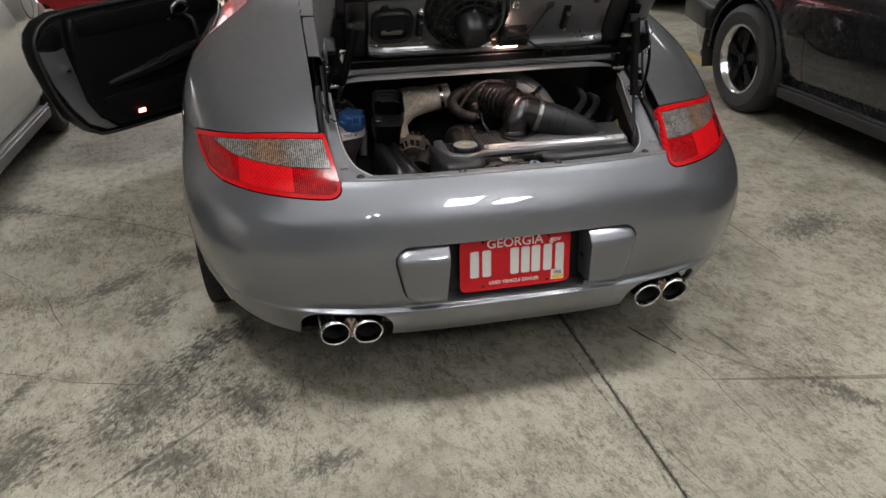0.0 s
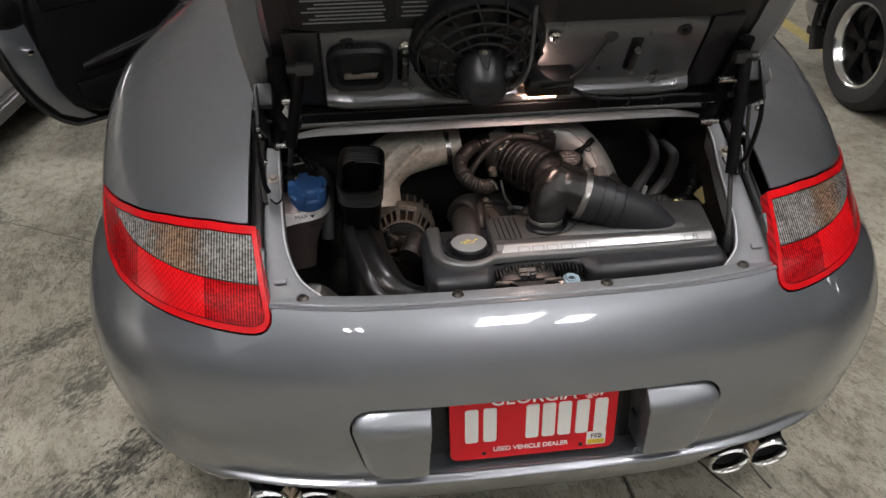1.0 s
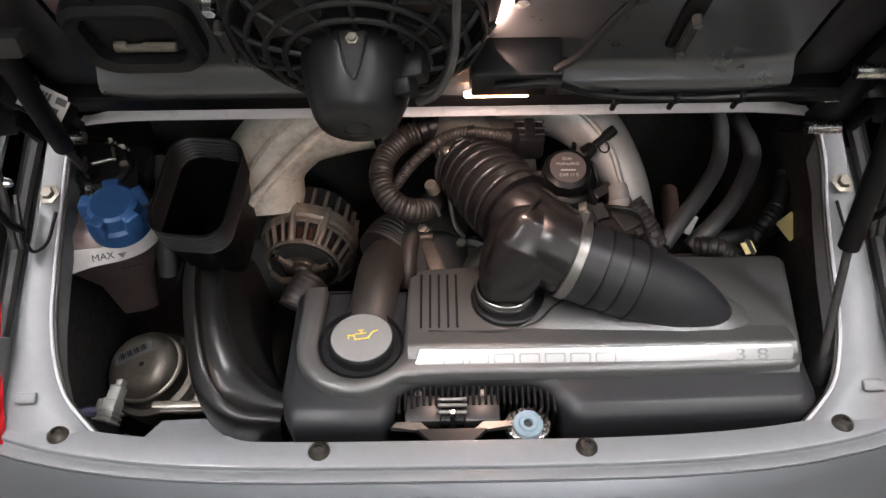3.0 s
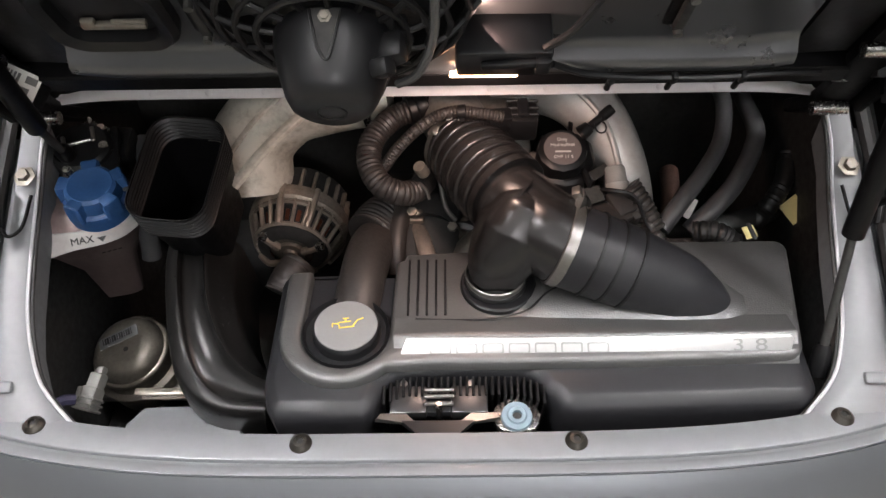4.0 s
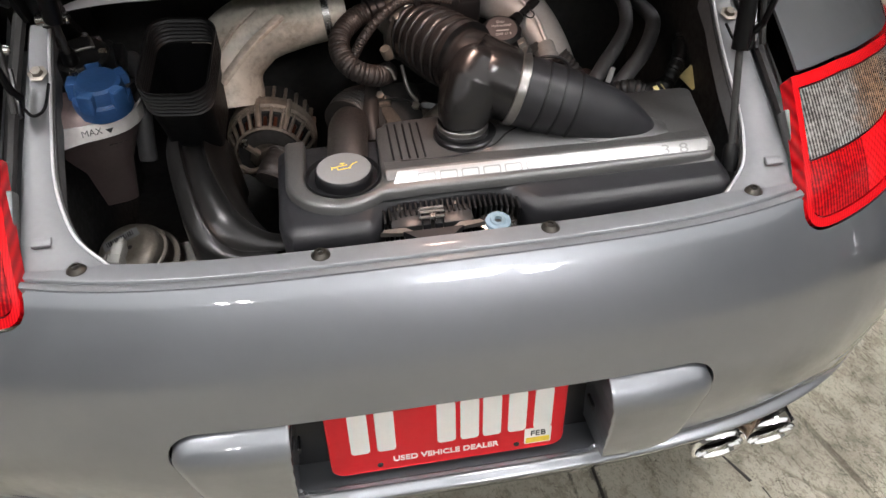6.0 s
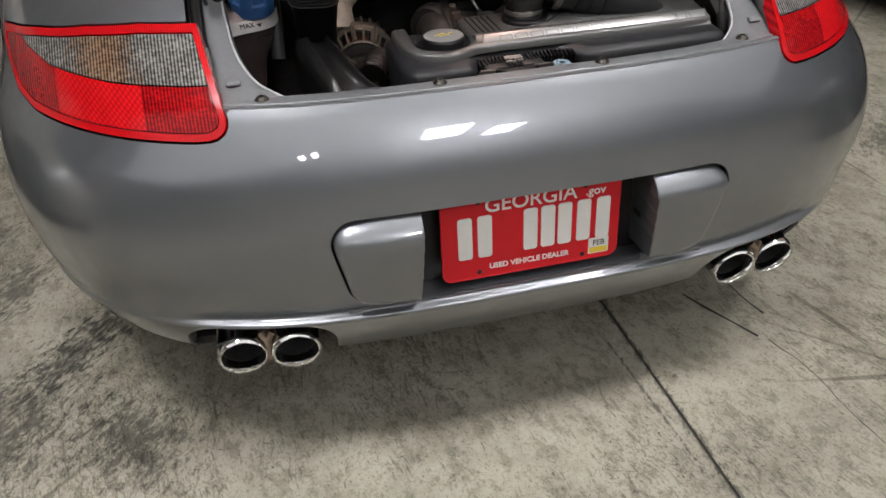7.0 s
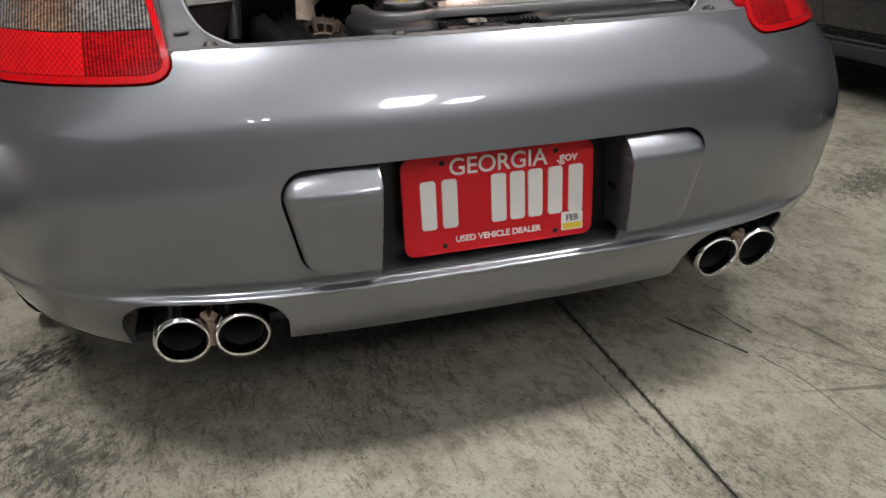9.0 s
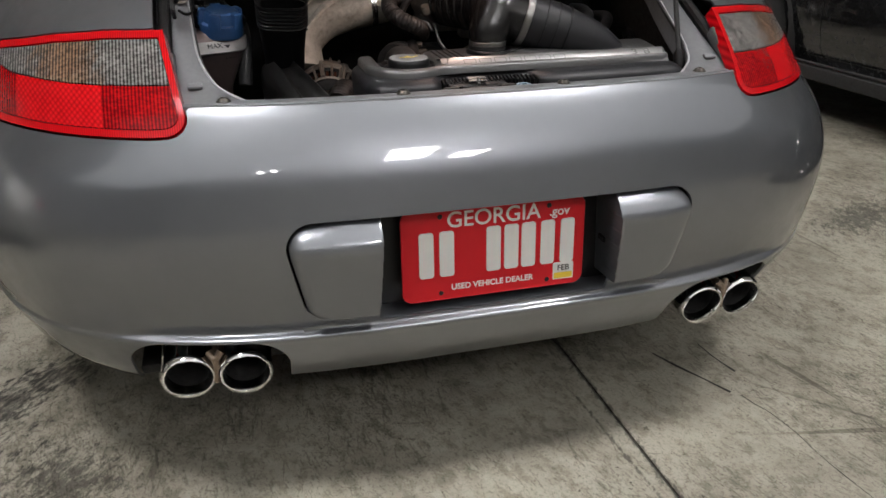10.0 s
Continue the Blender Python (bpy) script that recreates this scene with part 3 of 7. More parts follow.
car = tagged(new("sports_car"), "metallic grey sports coupe with its engine lid and driver door open", "car")
def crease_fade(x, y, z):
    """Fills the lower crease between the tail pipes and the corners."""
    step = np.clip(np.interp(z, BODY.z, BODY.back) - np.interp(z, [0.346, 0.42], [0.0280, 0.0240]), 0, None)
    f = np.clip((np.abs(x) - 0.50) / 0.12, 0, 1)
    return -np.where((z > 0.346) & (z < 0.42), step, 0) * f * f * (3 - 2 * f)


panel("rear_bumper", BODY, US, ZS, bumper_region, PAINT, car, "metallic grey painted rear bumper", 0.005, relief=crease_fade)
for side in (-1, 1):
    panel("rear_fender", BODY, US, ZS, fender_region(side), PAINT, car, thick=0.004)
panel("rear_deck", BODY, US, ZS, lambda x, y, z: both(np.abs(x) - 0.474, 0.915 - z, z - 0.99), PAINT, car)
panel("roof", BODY, US, ZS, lambda x, y, z: both(np.where(np.abs(x) > 0.478, 1.058, 0.993) - z, -both(np.abs(x) - 0.43, 1.01 - z, z - 1.22)), PAINT, car)
panel("rear_window", BODY, US, ZS, lambda x, y, z: both(np.abs(x) - 0.43, 1.01 - z, z - 1.22), GLASS, car, thick=0.004, offset=-0.004)


def tail_lamp(side):
    f = lambda x, y, z: both(lamp_sdf(x, z), -side * x)
    inner = lambda x, z: lamp_sdf(x, z) + 0.0088
    split = lambda x: np.interp(np.abs(x), [0.44, 0.60, 0.70, 0.75, 0.785], [0.716, 0.712, 0.713, 0.724, 0.745])
    us, zs = np.linspace(0.004, 0.996, 1300), np.arange(0.62, 0.80, 0.0025)
    face = lambda x, z: inner(x, z) + 0.0014
    seam = 0.0008
    housing = panel("tail_light", BODY, us, zs, lambda x, y, z: both(f(x, y, z), -inner(x, z)), RED_FRAME, car, "red and clear wraparound tail light", 0.02, 0.002)
    panel("lamp_bowl", BODY, us, zs, lambda x, y, z: both(inner(x, z), -side * x), BOWL, housing, "dark red lamp bowl", 0.002, -0.006)
    panel("clear_lens", BODY, us, zs, lambda x, y, z: both(face(x, z), -side * x, split(x) + seam - z, either(np.abs(x) - 0.572, 0.640 - np.abs(x))), CLEAR_LENS, housing, "clear ribbed reversing lens", 0.004, 0.001)
    panel("turn_lens", BODY, us, zs, lambda x, y, z: both(face(x, z), -side * x, split(x) + seam - z, np.abs(np.abs(x) - 0.606) - 0.034), CLEAR_LENS, housing, "clear lens with amber tint behind", 0.004, 0.001)
    panel("brake_lens", BODY, us, zs, lambda x, y, z: both(face(x, z), -side * x, z - split(x) + seam, np.abs(np.abs(x) - 0.6225) - 0.0675), RED_LENS, housing, "bright red prism reflector lens", 0.004, 0.001)
    panel("side_marker", BODY, us, zs, lambda x, y, z: both(face(x, z), -side * x, z - split(x) + seam, 0.69 - np.abs(x)), DEEP_RED, housing, "deep red side marker lens", 0.004, 0.001)
    panel("fog_lens", BODY, us, zs, lambda x, y, z: both(face(x, z), -side * x, z - split(x) + seam, np.abs(x) - 0.555), DEEP_RED, housing, "deep red ribbed lens", 0.004, 0.001)


def lens(name, base, low, kind, rough=0.14, metal=0.0, sheen=0.3, bulb=None):
    """A moulded lamp lens. kind: ribs, prism (a lattice of small diamonds) or streak (broken upright flutes)."""
    m = bpy.data.materials.new(name)
    m.use_nodes = True
    nt = m.node_tree
    n, link = nt.nodes, nt.links.new
    p = n["Principled BSDF"]
    p.inputs["Roughness"].default_value, p.inputs["Metallic"].default_value = rough, metal
    p.inputs["Specular IOR Level"].default_value = sheen
    tc = n.new("ShaderNodeTexCoord")

    def wave(axis, scale, shape="SIN"):
        w = n.new("ShaderNodeTexWave")
        w.bands_direction, w.wave_profile = axis, shape
        w.inputs["Scale"].default_value = scale
        link(tc.outputs["Object"], w.inputs["Vector"])
        return w.outputs["Fac"]

    def math_of(op, a, b):
        x = n.new("ShaderNodeMath")
        x.operation = op
        for k, v in enumerate((a, b)):
            if isinstance(v, float):
                x.inputs[k].default_value = v
            else:
                link(v, x.inputs[k])
        return x.outputs[0]

    def noise(sx, sy, sz, detail):
        t, mp = n.new("ShaderNodeTexNoise"), n.new("ShaderNodeMapping")
        mp.inputs["Scale"].default_value = (sx, sy, sz)
        t.inputs["Scale"].default_value, t.inputs["Detail"].default_value = 1.0, detail
        link(tc.outputs["Object"], mp.inputs[0])
        link(mp.outputs[0], t.inputs["Vector"])
        return t.outputs[0]

    if kind == "ribs":
        fac = math_of("ADD", wave("X", 95), 0.3)
        lo, hi = 0.35, 1.25
    elif kind == "prism":
        # a lattice of small diamonds
        cell, mp = n.new("ShaderNodeTexVoronoi"), n.new("ShaderNodeMapping")
        mp.inputs["Rotation"].default_value = (0, radians(45), 0)
        mp.inputs["Scale"].default_value = (1, 0, 1)
        cell.inputs["Scale"].default_value, cell.inputs["Randomness"].default_value = 170, 0.10
        link(tc.outputs["Object"], mp.inputs[0])
        link(mp.outputs[0], cell.inputs["Vector"])
        fac = math_of("ADD", math_of("SUBTRACT", 0.75, cell.outputs["Distance"]), math_of("MULTIPLY", noise(40, 40, 40, 3), 0.4))
        lo, hi = 0.35, 0.85
    else:
        # upright flutes crossed by broken glints, both painted into the lens colour
        fac = math_of("MULTIPLY", wave("X", 62), 0.34)
        fac = math_of("ADD", fac, math_of("MULTIPLY", noise(110, 110, 300, 2), 0.62))
        fac = math_of("ADD", fac, math_of("MULTIPLY", noise(28, 28, 40, 2), 0.34))
        lo, hi = 0.50, 0.92
    r = n.new("ShaderNodeValToRGB")
    r.color_ramp.elements[0].color, r.color_ramp.elements[1].color = (*low, 1), (*base, 1)
    mr = n.new("ShaderNodeMapRange")
    mr.inputs["From Min"].default_value, mr.inputs["From Max"].default_value = lo, hi
    link(fac, mr.inputs["Value"])
    link(mr.outputs[0], r.inputs[0])
    colour = r.outputs[0]
    if bulb:
        # the amber bulb shows through round |x| = 0.61
        sx, mix = n.new("ShaderNodeSeparateXYZ"), n.new("ShaderNodeMix")
        link(tc.outputs["Object"], sx.inputs[0])
        off = math_of("MULTIPLY", math_of("SUBTRACT", math_of("ABSOLUTE", sx.outputs[0], 0.0), 0.61), 17.0)
        off = math_of("ADD", off, math_of("MULTIPLY", math_of("SUBTRACT", noise(60, 60, 25, 2), 0.5), 1.4))
        mix.data_type, mix.blend_type = "RGBA", "MULTIPLY"
        link(math_of("MAXIMUM", math_of("SUBTRACT", 1.0, math_of("MULTIPLY", off, off)), 0.0), mix.inputs[0])
        link(colour, mix.inputs[6])
        mix.inputs[7].default_value = (*bulb, 1)
        colour = mix.outputs[2]
    link(colour, p.inputs["Base Color"])
    bp = n.new("ShaderNodeBump")
    bp.inputs["Strength"].default_value, bp.inputs["Distance"].default_value = 0.07, 0.002
    link(mr.outputs[0], bp.inputs["Height"])
    link(bp.outputs[0], p.inputs["Normal"])
    return m


RED_FRAME = lens("red_ribbed_rim", (0.54, 0.004, 0.008), (0.27, 0.002, 0.004), "ribs", 0.2, 0.0, 0.35)
CLEAR_LENS = lens("clear_ribbed_lens", (0.34, 0.325, 0.31), (0.035, 0.031, 0.029), "streak", 0.2, 0.3, bulb=(1.0, 0.66, 0.45))
RED_LENS = lens("bright_red_lens", (0.62, 0.008, 0.012), (0.32, 0.003, 0.005), "prism")
DEEP_RED = lens("deep_red_lens", (0.42, 0.005, 0.007), (0.11, 0.001, 0.003), "streak")
BOWL = material("dark_red_bowl", (0.05, 0.001, 0.002), 0.5)
for side in (-1, 1):
    tail_lamp(side)


# flanks, nose and the rest of the coupe
def doorway(y, z):
    return rrect(y, z, 2.23, 0.62, 0.60, 0.36, 0.09)


for side in (-1, 1):
    us = 1 + SIDE if side > 0 else 4 - SIDE[::-1]
    zs = np.concatenate([np.arange(0.17, 0.98, 0.02), [0.98]])
    panel("flank", BODY, us, zs, lambda x, y, z: both(arch(y, z, 1.05), arch(y, z, 3.40), 0.006 - doorway(y, z), 0.19 - z), PAINT, car, thick=0.006)
    zg = np.linspace(0.98, 1.305, 24)
    panel("cabin_side", BODY, us, zg, lambda x, y, z: -rrect(y, z, 2.02, 1.09, 0.62, 0.10, 0.06), PAINT, car, thick=0.006)
    panel("side_window", BODY, us, zg, lambda x, y, z: rrect(y, z, 2.02, 1.09, 0.62, 0.10, 0.06), GLASS, car, thick=0.004, offset=-0.004)
    if side > 0:
        panel("door", BODY, us, zs, lambda x, y, z: doorway(y, z), PAINT, car, "closed grey passenger door", thick=0.03)
zn = np.concatenate([np.arange(0.17, 1.0, 0.025), np.linspace(1.0, 1.305, 14)])
un = np.linspace(2.004, 2.996, 90)
panel("nose", BODY, un, zn, lambda x, y, z: both(z - 0.90, np.where(y < 4.0, arch(y, z, 3.40), -1), 0.19 - z), PAINT, car, thick=0.006)
panel("windscreen", BODY, un, zn, lambda x, y, z: both(0.905 - z, z - 1.24), GLASS, car, thick=0.005)
panel("roof_front", BODY, un, zn, lambda x, y, z: 1.243 - z, PAINT, car, thick=0.006)
part("roof_cap", prism([(-0.29, 1.82), (0.29, 1.82), (0.29, 2.0), (-0.29, 2.0)], 1.296, 1.304), PAINT, car)
part("underbody", box(1.35, 3.6, 0.06, pose(0, 2.35, 0.20), 0.02), DARK, car)
part("cabin_floor", box(1.2, 1.9, 0.05, pose(0, 2.1, 0.30), 0.01), BLACK_PLASTIC, car)
part("bulkhead", box(1.24, 0.04, 0.66, pose(0, 0.98, 0.58), 0.01), DARK, car)
for side in (-1, 1):
    part("wheel_liner", lathe([(0.10, 0), (0.40, 0.0), (0.40, 0.30)], 40, pose(side * 0.58, 1.05, 0.34, 0, side * 90)), DARK, car)


def wheel(parent, x, y, r, width, side, rim_mat, spoke_mat, spokes=5, rim_r=0.235):
    """Tyre, rim, spokes and hub cap. side: which way its face looks."""
    m = pose(x, y, r, 0, side * 90)
    h = width / 2
    prof = [(rim_r - 0.004, -h + 0.01), (rim_r + 0.02, -h), (r - 0.045, -h - 0.004), (r - 0.012, -h + 0.018), (r, -h + 0.045), (r, h - 0.045), (r - 0.012, h - 0.018), (r - 0.045, h + 0.004),
            (rim_r + 0.02, h), (rim_r - 0.004, h - 0.01)]
    w = part("wheel", lathe(prof, 56, m), TYRE, parent, "black tyre on an alloy rim")
    lip = [(rim_r, h - 0.012), (rim_r + 0.004, h - 0.004), (rim_r - 0.006, h), (rim_r - 0.014, h - 0.008), (rim_r - 0.03, h - 0.05), (rim_r - 0.04, -h + 0.02), (rim_r, -h + 0.01)]
    part("rim", lathe(lip, 56, m), rim_mat, w)
    part("brake_disc", lathe([(0, h - 0.11), (rim_r - 0.045, h - 0.11), (rim_r - 0.045, h - 0.125), (0, h - 0.125)], 40, m), DARK, w)
    for k in range(spokes):
        a = 2 * math.pi * k / spokes
        out = []
        for rr, ww in ((0.035, 0.035), (0.10, 0.045), (0.16, 0.06), (rim_r - 0.028, 0.075)):
            out.append((rr, ww))
        pts = [(rr, ww / 2) for rr, ww in out] + [(rr, -ww / 2) for rr, ww in out[::-1]]
        part("spoke", prism(pts, h - 0.075, h - 0.035, 0.008, 2), spoke_mat, w, m=m @ pose(0, 0, 0, 0, 0, math.degrees(a)))
    part("hub_cap", lathe([(0, h - 0.022), (0.03, h - 0.024), (0.036, h - 0.036), (0.036, h - 0.08)], 24, m), spoke_mat, w)
    return w


for side in (-1, 1):
    wheel(car, side * 0.735, 1.05, 0.33, 0.29, side, STEEL, STEEL)
    wheel(car, side * 0.735, 3.40, 0.325, 0.235, side, STEEL, STEEL)

# plate recess, housings and number plate
recess = part("plate_recess", box(0.68, 0.01, 0.20, pose(0, 0.097, 0.441)), PAINT, car, "grey painted plate recess", smooth=False)
part("recess_floor", box(0.62, 0.056, 0.008, pose(0, 0.074, 0.356)), PAINT, recess, smooth=False)
part("recess_roof", box(0.66, 0.061, 0.006, pose(0, 0.074, 0.540)), PAINT, recess, smooth=False)
# black sheet that colours the back of the recess as deep shade
part("recess_shade_sheet", box(0.68, 0.004, 0.19, pose(0, 0.090, 0.441)), SATIN_BLACK, recess, smooth=False)


class PodShape:
    """A plate light housing: its crest stands proud of the bumper, it falls back above and below and rolls off at the outer edge."""

    def __init__(self, side):
        self.side = side

    def inside(self, x, z):
        return both(pod_outline(np.abs(x), z) + 0.0028, 0.194 + 0.05 * (0.527 - z) * (z < 0.527) - np.abs(x) - 0.008)

    def at(self, u, z):
        x = 0.17 + 0.17 * np.asarray(u, float)
        d = np.clip(-self.inside(x, z), 0, None)
        grid = np.linspace(0.33, 0.57, 241)
        raw = np.interp(grid, [0.325, 0.355, 0.395, 0.450, 0.494, 0.506, 0.520, 0.534, 0.57], [0.034, 0.022, 0.013, 0.004, -0.0015, 0.000, 0.010, 0.027, 0.072])
        kernel = np.hanning(23)
        crest = np.interp(z, grid, np.convolve(np.pad(raw, 11, mode="edge"), kernel / kernel.sum(), mode="valid"))
        outer = np.clip((x - 0.232) / 0.09, 0, 1)
        y = crest + 0.012 * outer ** 2.2
        r = 0.006 + 0.011 * np.clip((x - 0.24) / 0.05, 0, 1)
        k = np.clip(r - d, 0, None)
        y = y + 0.8 * (r - np.sqrt(np.clip(r * r - k * k, 0, None))) + np.where(d < 0.0012, np.maximum(0.084 - y, 0) * (1 - d / 0.0012), 0)
        return np.stack([self.side * x, y, z + 0 * x], -1)


def light_pod(side):
    """The rounded block beside the plate that hides the plate lamps."""
    sh = PodShape(side)
    pod = panel("plate_light_housing", sh, np.linspace(0, 1, 130), np.linspace(0.345, 0.547, 150), lambda x, y, z: sh.inside(x, z), PAINT, car, "rounded grey housing beside the number plate", 0)
    pod.modifiers.new("crisp_edges", "EDGE_SPLIT").split_angle = radians(50)
    part("plate_lamp", box(0.004, 0.022, 0.010, pose(side * 0.1865, 0.058, 0.446), 0.0015, 1), SATIN_BLACK, pod)
    return pod
for side in (-1, 1):
    light_pod(side)

PLATE = pose(0, 0.057, 0.449, 87, 0, 0)
plate = part("number_plate", prism(round_rect(0.305, 0.152, 0.016), -0.001, 0.001, 0.0006, 1), RED_PLATE, car, "red dealer number plate with white characters", m=PLATE)
part("plate_rim", joined(*[box(w, h, 0.0022, PLATE @ pose(x, y, 0.0008), 0.0008, 1) for x, y, w, h in ((0, 0.0745, 0.275, 0.002), (0, -0.0745, 0.275, 0.002), (-0.151, 0, 0.002, 0.12), (0.151, 0, 0.002, 0.12))]), RED_PLATE, plate)
for cx in (-0.113, -0.080, -0.003, 0.027, 0.056, 0.089, 0.123):
    w = 0.024
    part("character_bar", prism(round_rect(w, 0.076, 0.005, 3), 0, 0.0016, 0.0006, 1), WHITE, plate, m=PLATE @ pose(cx, 0.002, 0.001))
lettering("state_name", "GEORGIA", 0.036, WHITE, plate, PLATE @ pose(-0.002, 0.056, 0.0012), bold=0.0003)
lettering("state_suffix", ".gov", 0.021, WHITE, plate, PLATE @ pose(0.108, 0.053, 0.0012), bold=0.0003)
lettering("dealer_wording", "USED VEHICLE DEALER", 0.0135, WHITE, plate, PLATE @ pose(-0.004, -0.056, 0.0012), bold=0.0003)
part("month_sticker", prism(round_rect(0.036, 0.030, 0.002, 2), 0, 0.0008), WHITE, plate, "white and yellow month sticker", m=PLATE @ pose(0.118, -0.051, 0.001))
part("year_field", prism(round_rect(0.032, 0.010, 0.001, 2), 0, 0.0006), YELLOW, plate, m=PLATE @ pose(0.118, -0.059, 0.0018))
lettering("month_word", "FEB", 0.014, SATIN_BLACK, plate, PLATE @ pose(0.118, -0.046, 0.0019))
for sx, sy in ((-0.09, 0.064), (0.09, 0.064), (-0.09, -0.064), (0.09, -0.064)):
    part("plate_screw", lathe([(0, 0.0022), (0.003, 0.0018), (0.0042, 0)], 14, PLATE @ pose(sx, sy, 0.001)), DARK, plate)

# exhaust tips, two each side
RUSTY_WELD = material("rusty_weld", (0.30, 0.23, 0.17), 0.45, 0.4, 0, 0.6, 90, 0.6, 160, (0.08, 0.05, 0.03))
for side in (-1, 1):
    for cx in (0.404, 0.490):
        m = pose(side * (cx - 0.0015), 0.066 + 0.11 * (cx - 0.404), 0.2845, 101, 0, 0)
        prof = [(0.0325, -0.16), (0.0325, -0.014), (0.0334, -0.003), (0.0358, 0.004), (0.0390, 0.0055), (0.0414, 0.002), (0.0424, -0.004), (0.0418, -0.012), (0.0415, -0.12), (0.0415, -0.20)]
        tip = part("exhaust_tip", lathe(prof, 48, m), CHROME, car, "polished twin exhaust tip, dark inside")
        part("dark_lining", lathe([(0, -0.13), (0.0320, -0.13), (0.0320, -0.014)], 32, m), DARK, tip)
    part("tip_bracket", joined(box(0.010, 0.05, 0.050, pose(side * 0.446, 0.096, 0.296), 0.004), tube([(side * 0.437, 0.075, 0.322), (side * 0.446, 0.070, 0.314), (side * 0.455, 0.078, 0.323)], 0.006, 8, 4), tube([(side * 0.446, 0.072, 0.316), (side * 0.445, 0.070, 0.295), (side * 0.447, 0.074, 0.272)], [0.007, 0.005, 0.006], 8, 4)), RUSTY_WELD, car, "rusty weld bracket between the tips")
    part("silencer", tube([(side * 0.28, 0.33, 0.30), (side * 0.45, 0.31, 0.30), (side * 0.62, 0.36, 0.30)], 0.085, 18, 5), DARK, car)
part("rear_undertray", box(1.15, 0.45, 0.02, pose(0, 0.42, 0.235), 0.008), DARK, car)

# ---- engine bay ----
bay = bmesh.new()
for v0 in ((((-0.455, 0.14, 0.42), (0.455, 0.14, 0.42), (0.455, 0.72, 0.42), (-0.455, 0.72, 0.42))),
           ((-0.455, 0.145, 0.42), (0.455, 0.145, 0.42), (0.455, 0.145, 0.655), (-0.455, 0.145, 0.655)),
           ((-0.455, 0.72, 0.42), (0.455, 0.72, 0.42), (0.455, 0.72, 0.92), (-0.455, 0.72, 0.92)),
           ((-0.455, 0.14, 0.42), (-0.455, 0.72, 0.42), (-0.455, 0.72, 0.92), (-0.455, 0.14, 0.67)),
           ((0.455, 0.14, 0.42), (0.455, 0.72, 0.42), (0.455, 0.72, 0.92), (0.455, 0.14, 0.67))):
    bay.faces.new([bay.verts.new(v) for v in v0])
part("engine_bay_liner", bay, DARK, car, "black inside of the engine bay", smooth=False)


def strip(rows, closed=False):
    """A surface through rows of points."""
    bm = bmesh.new()
    vv = [[bm.verts.new(p) for p in r] for r in rows]
    for a, b in zip(vv, vv[1:]):
        for i in range(len(a) - 1):
            bm.faces.new((a[i], a[i + 1], b[i + 1], b[i]))
    return bm


def rim_y(x):
    """Where the bumper's upper edge lies at x."""
    return 0.087 + 0.963 * (1 - (1 - (abs(x) / 0.888) ** 3.7) ** (1 / 1.95))


# rear sill with its groove, four screws and the striker
rows = []
for k in range(61):
    x = -0.452 + 0.904 * k / 60
    y0 = rim_y(x) + 0.0045
    rows.append([(x, y0 + dy, z) for dy, z in ((-0.003, 0.676), (-0.002, 0.6915), (0.004, 0.6925), (0.0075, 0.6918), (0.0083, 0.6870), (0.0128, 0.6870), (0.0136, 0.6910), (0.0150, 0.6916), (0.042, 0.6905), (0.044, 0.6865), (0.045, 0.655))])
sill = part("rear_sill", strip(rows), SILL_PAINT, car, "grey painted sill behind the engine bay", sharp=60)
for x in (-0.388, -0.128, 0.131, 0.388):
    m = pose(x, rim_y(x) + 0.036, 0.691)
    part("sill_screw", lathe([(0, 0.0035), (0.003, 0.0035), (0.0035, 0.006), (0.0065, 0.0055), (0.0085, 0.003), (0.0105, 0.0012), (0.0108, 0)], 20, m), WORN_BRASS, sill, "worn bronze torx screw")
    part("screw_socket", prism([(q * math.cos(radians(30 * k)), q * math.sin(radians(30 * k))) for k in range(12) for q in ((0.0042, 0.0028)[k % 2],)], 0.0030, 0.0040), DARK, sill, m=m)
part("latch_pocket", prism([(-0.034, 0.147), (-0.020, 0.1335), (0.022, 0.1335), (0.036, 0.147)], 0.684, 0.6905), SATIN_BLACK, sill)
part("latch_plate", prism([(-0.060, 0.150), (-0.055, 0.157), (-0.030, 0.157), (-0.018, 0.143), (0.020, 0.143), (0.033, 0.157), (0.058, 0.157), (0.062, 0.150), (0.026, 0.146), (0.018, 0.134), (-0.016, 0.134), (-0.026, 0.146)], 0.684, 0.689, 0.001, 1), DULL_STEEL, sill, "dull zinc latch plate")
striker = part("lid_striker", box(0.024, 0.022, 0.010, pose(0.002, 0.168, 0.684), 0.002), SATIN_BLACK, car, "sheet steel lid striker")
for x in (-0.028, 0.032):
    part("striker_cheek", box(0.036, 0.032, 0.012, pose(x, 0.172, 0.684), 0.002), DARK_STEEL, striker)
part("striker_jaw", joined(*[box(0.030, 0.004, 0.003, pose(0.002, y, z, 20), 0.001, 1) for y, z in ((0.163, 0.695), (0.170, 0.697), (0.177, 0.697))]), DULL_STEEL, striker)
part("striker_pin", lathe([(0, 0.012), (0.003, 0.012), (0.004, 0.004), (0.004, -0.01)], 12, pose(0.002, 0.16, 0.688)), STEEL, striker)
for x in (-0.033, 0.033):
    part("striker_stud", lathe([(0, 0.006), (0.004, 0.006), (0.004, 0)], 12, pose(x, 0.189, 0.686)), DULL_STEEL, striker)
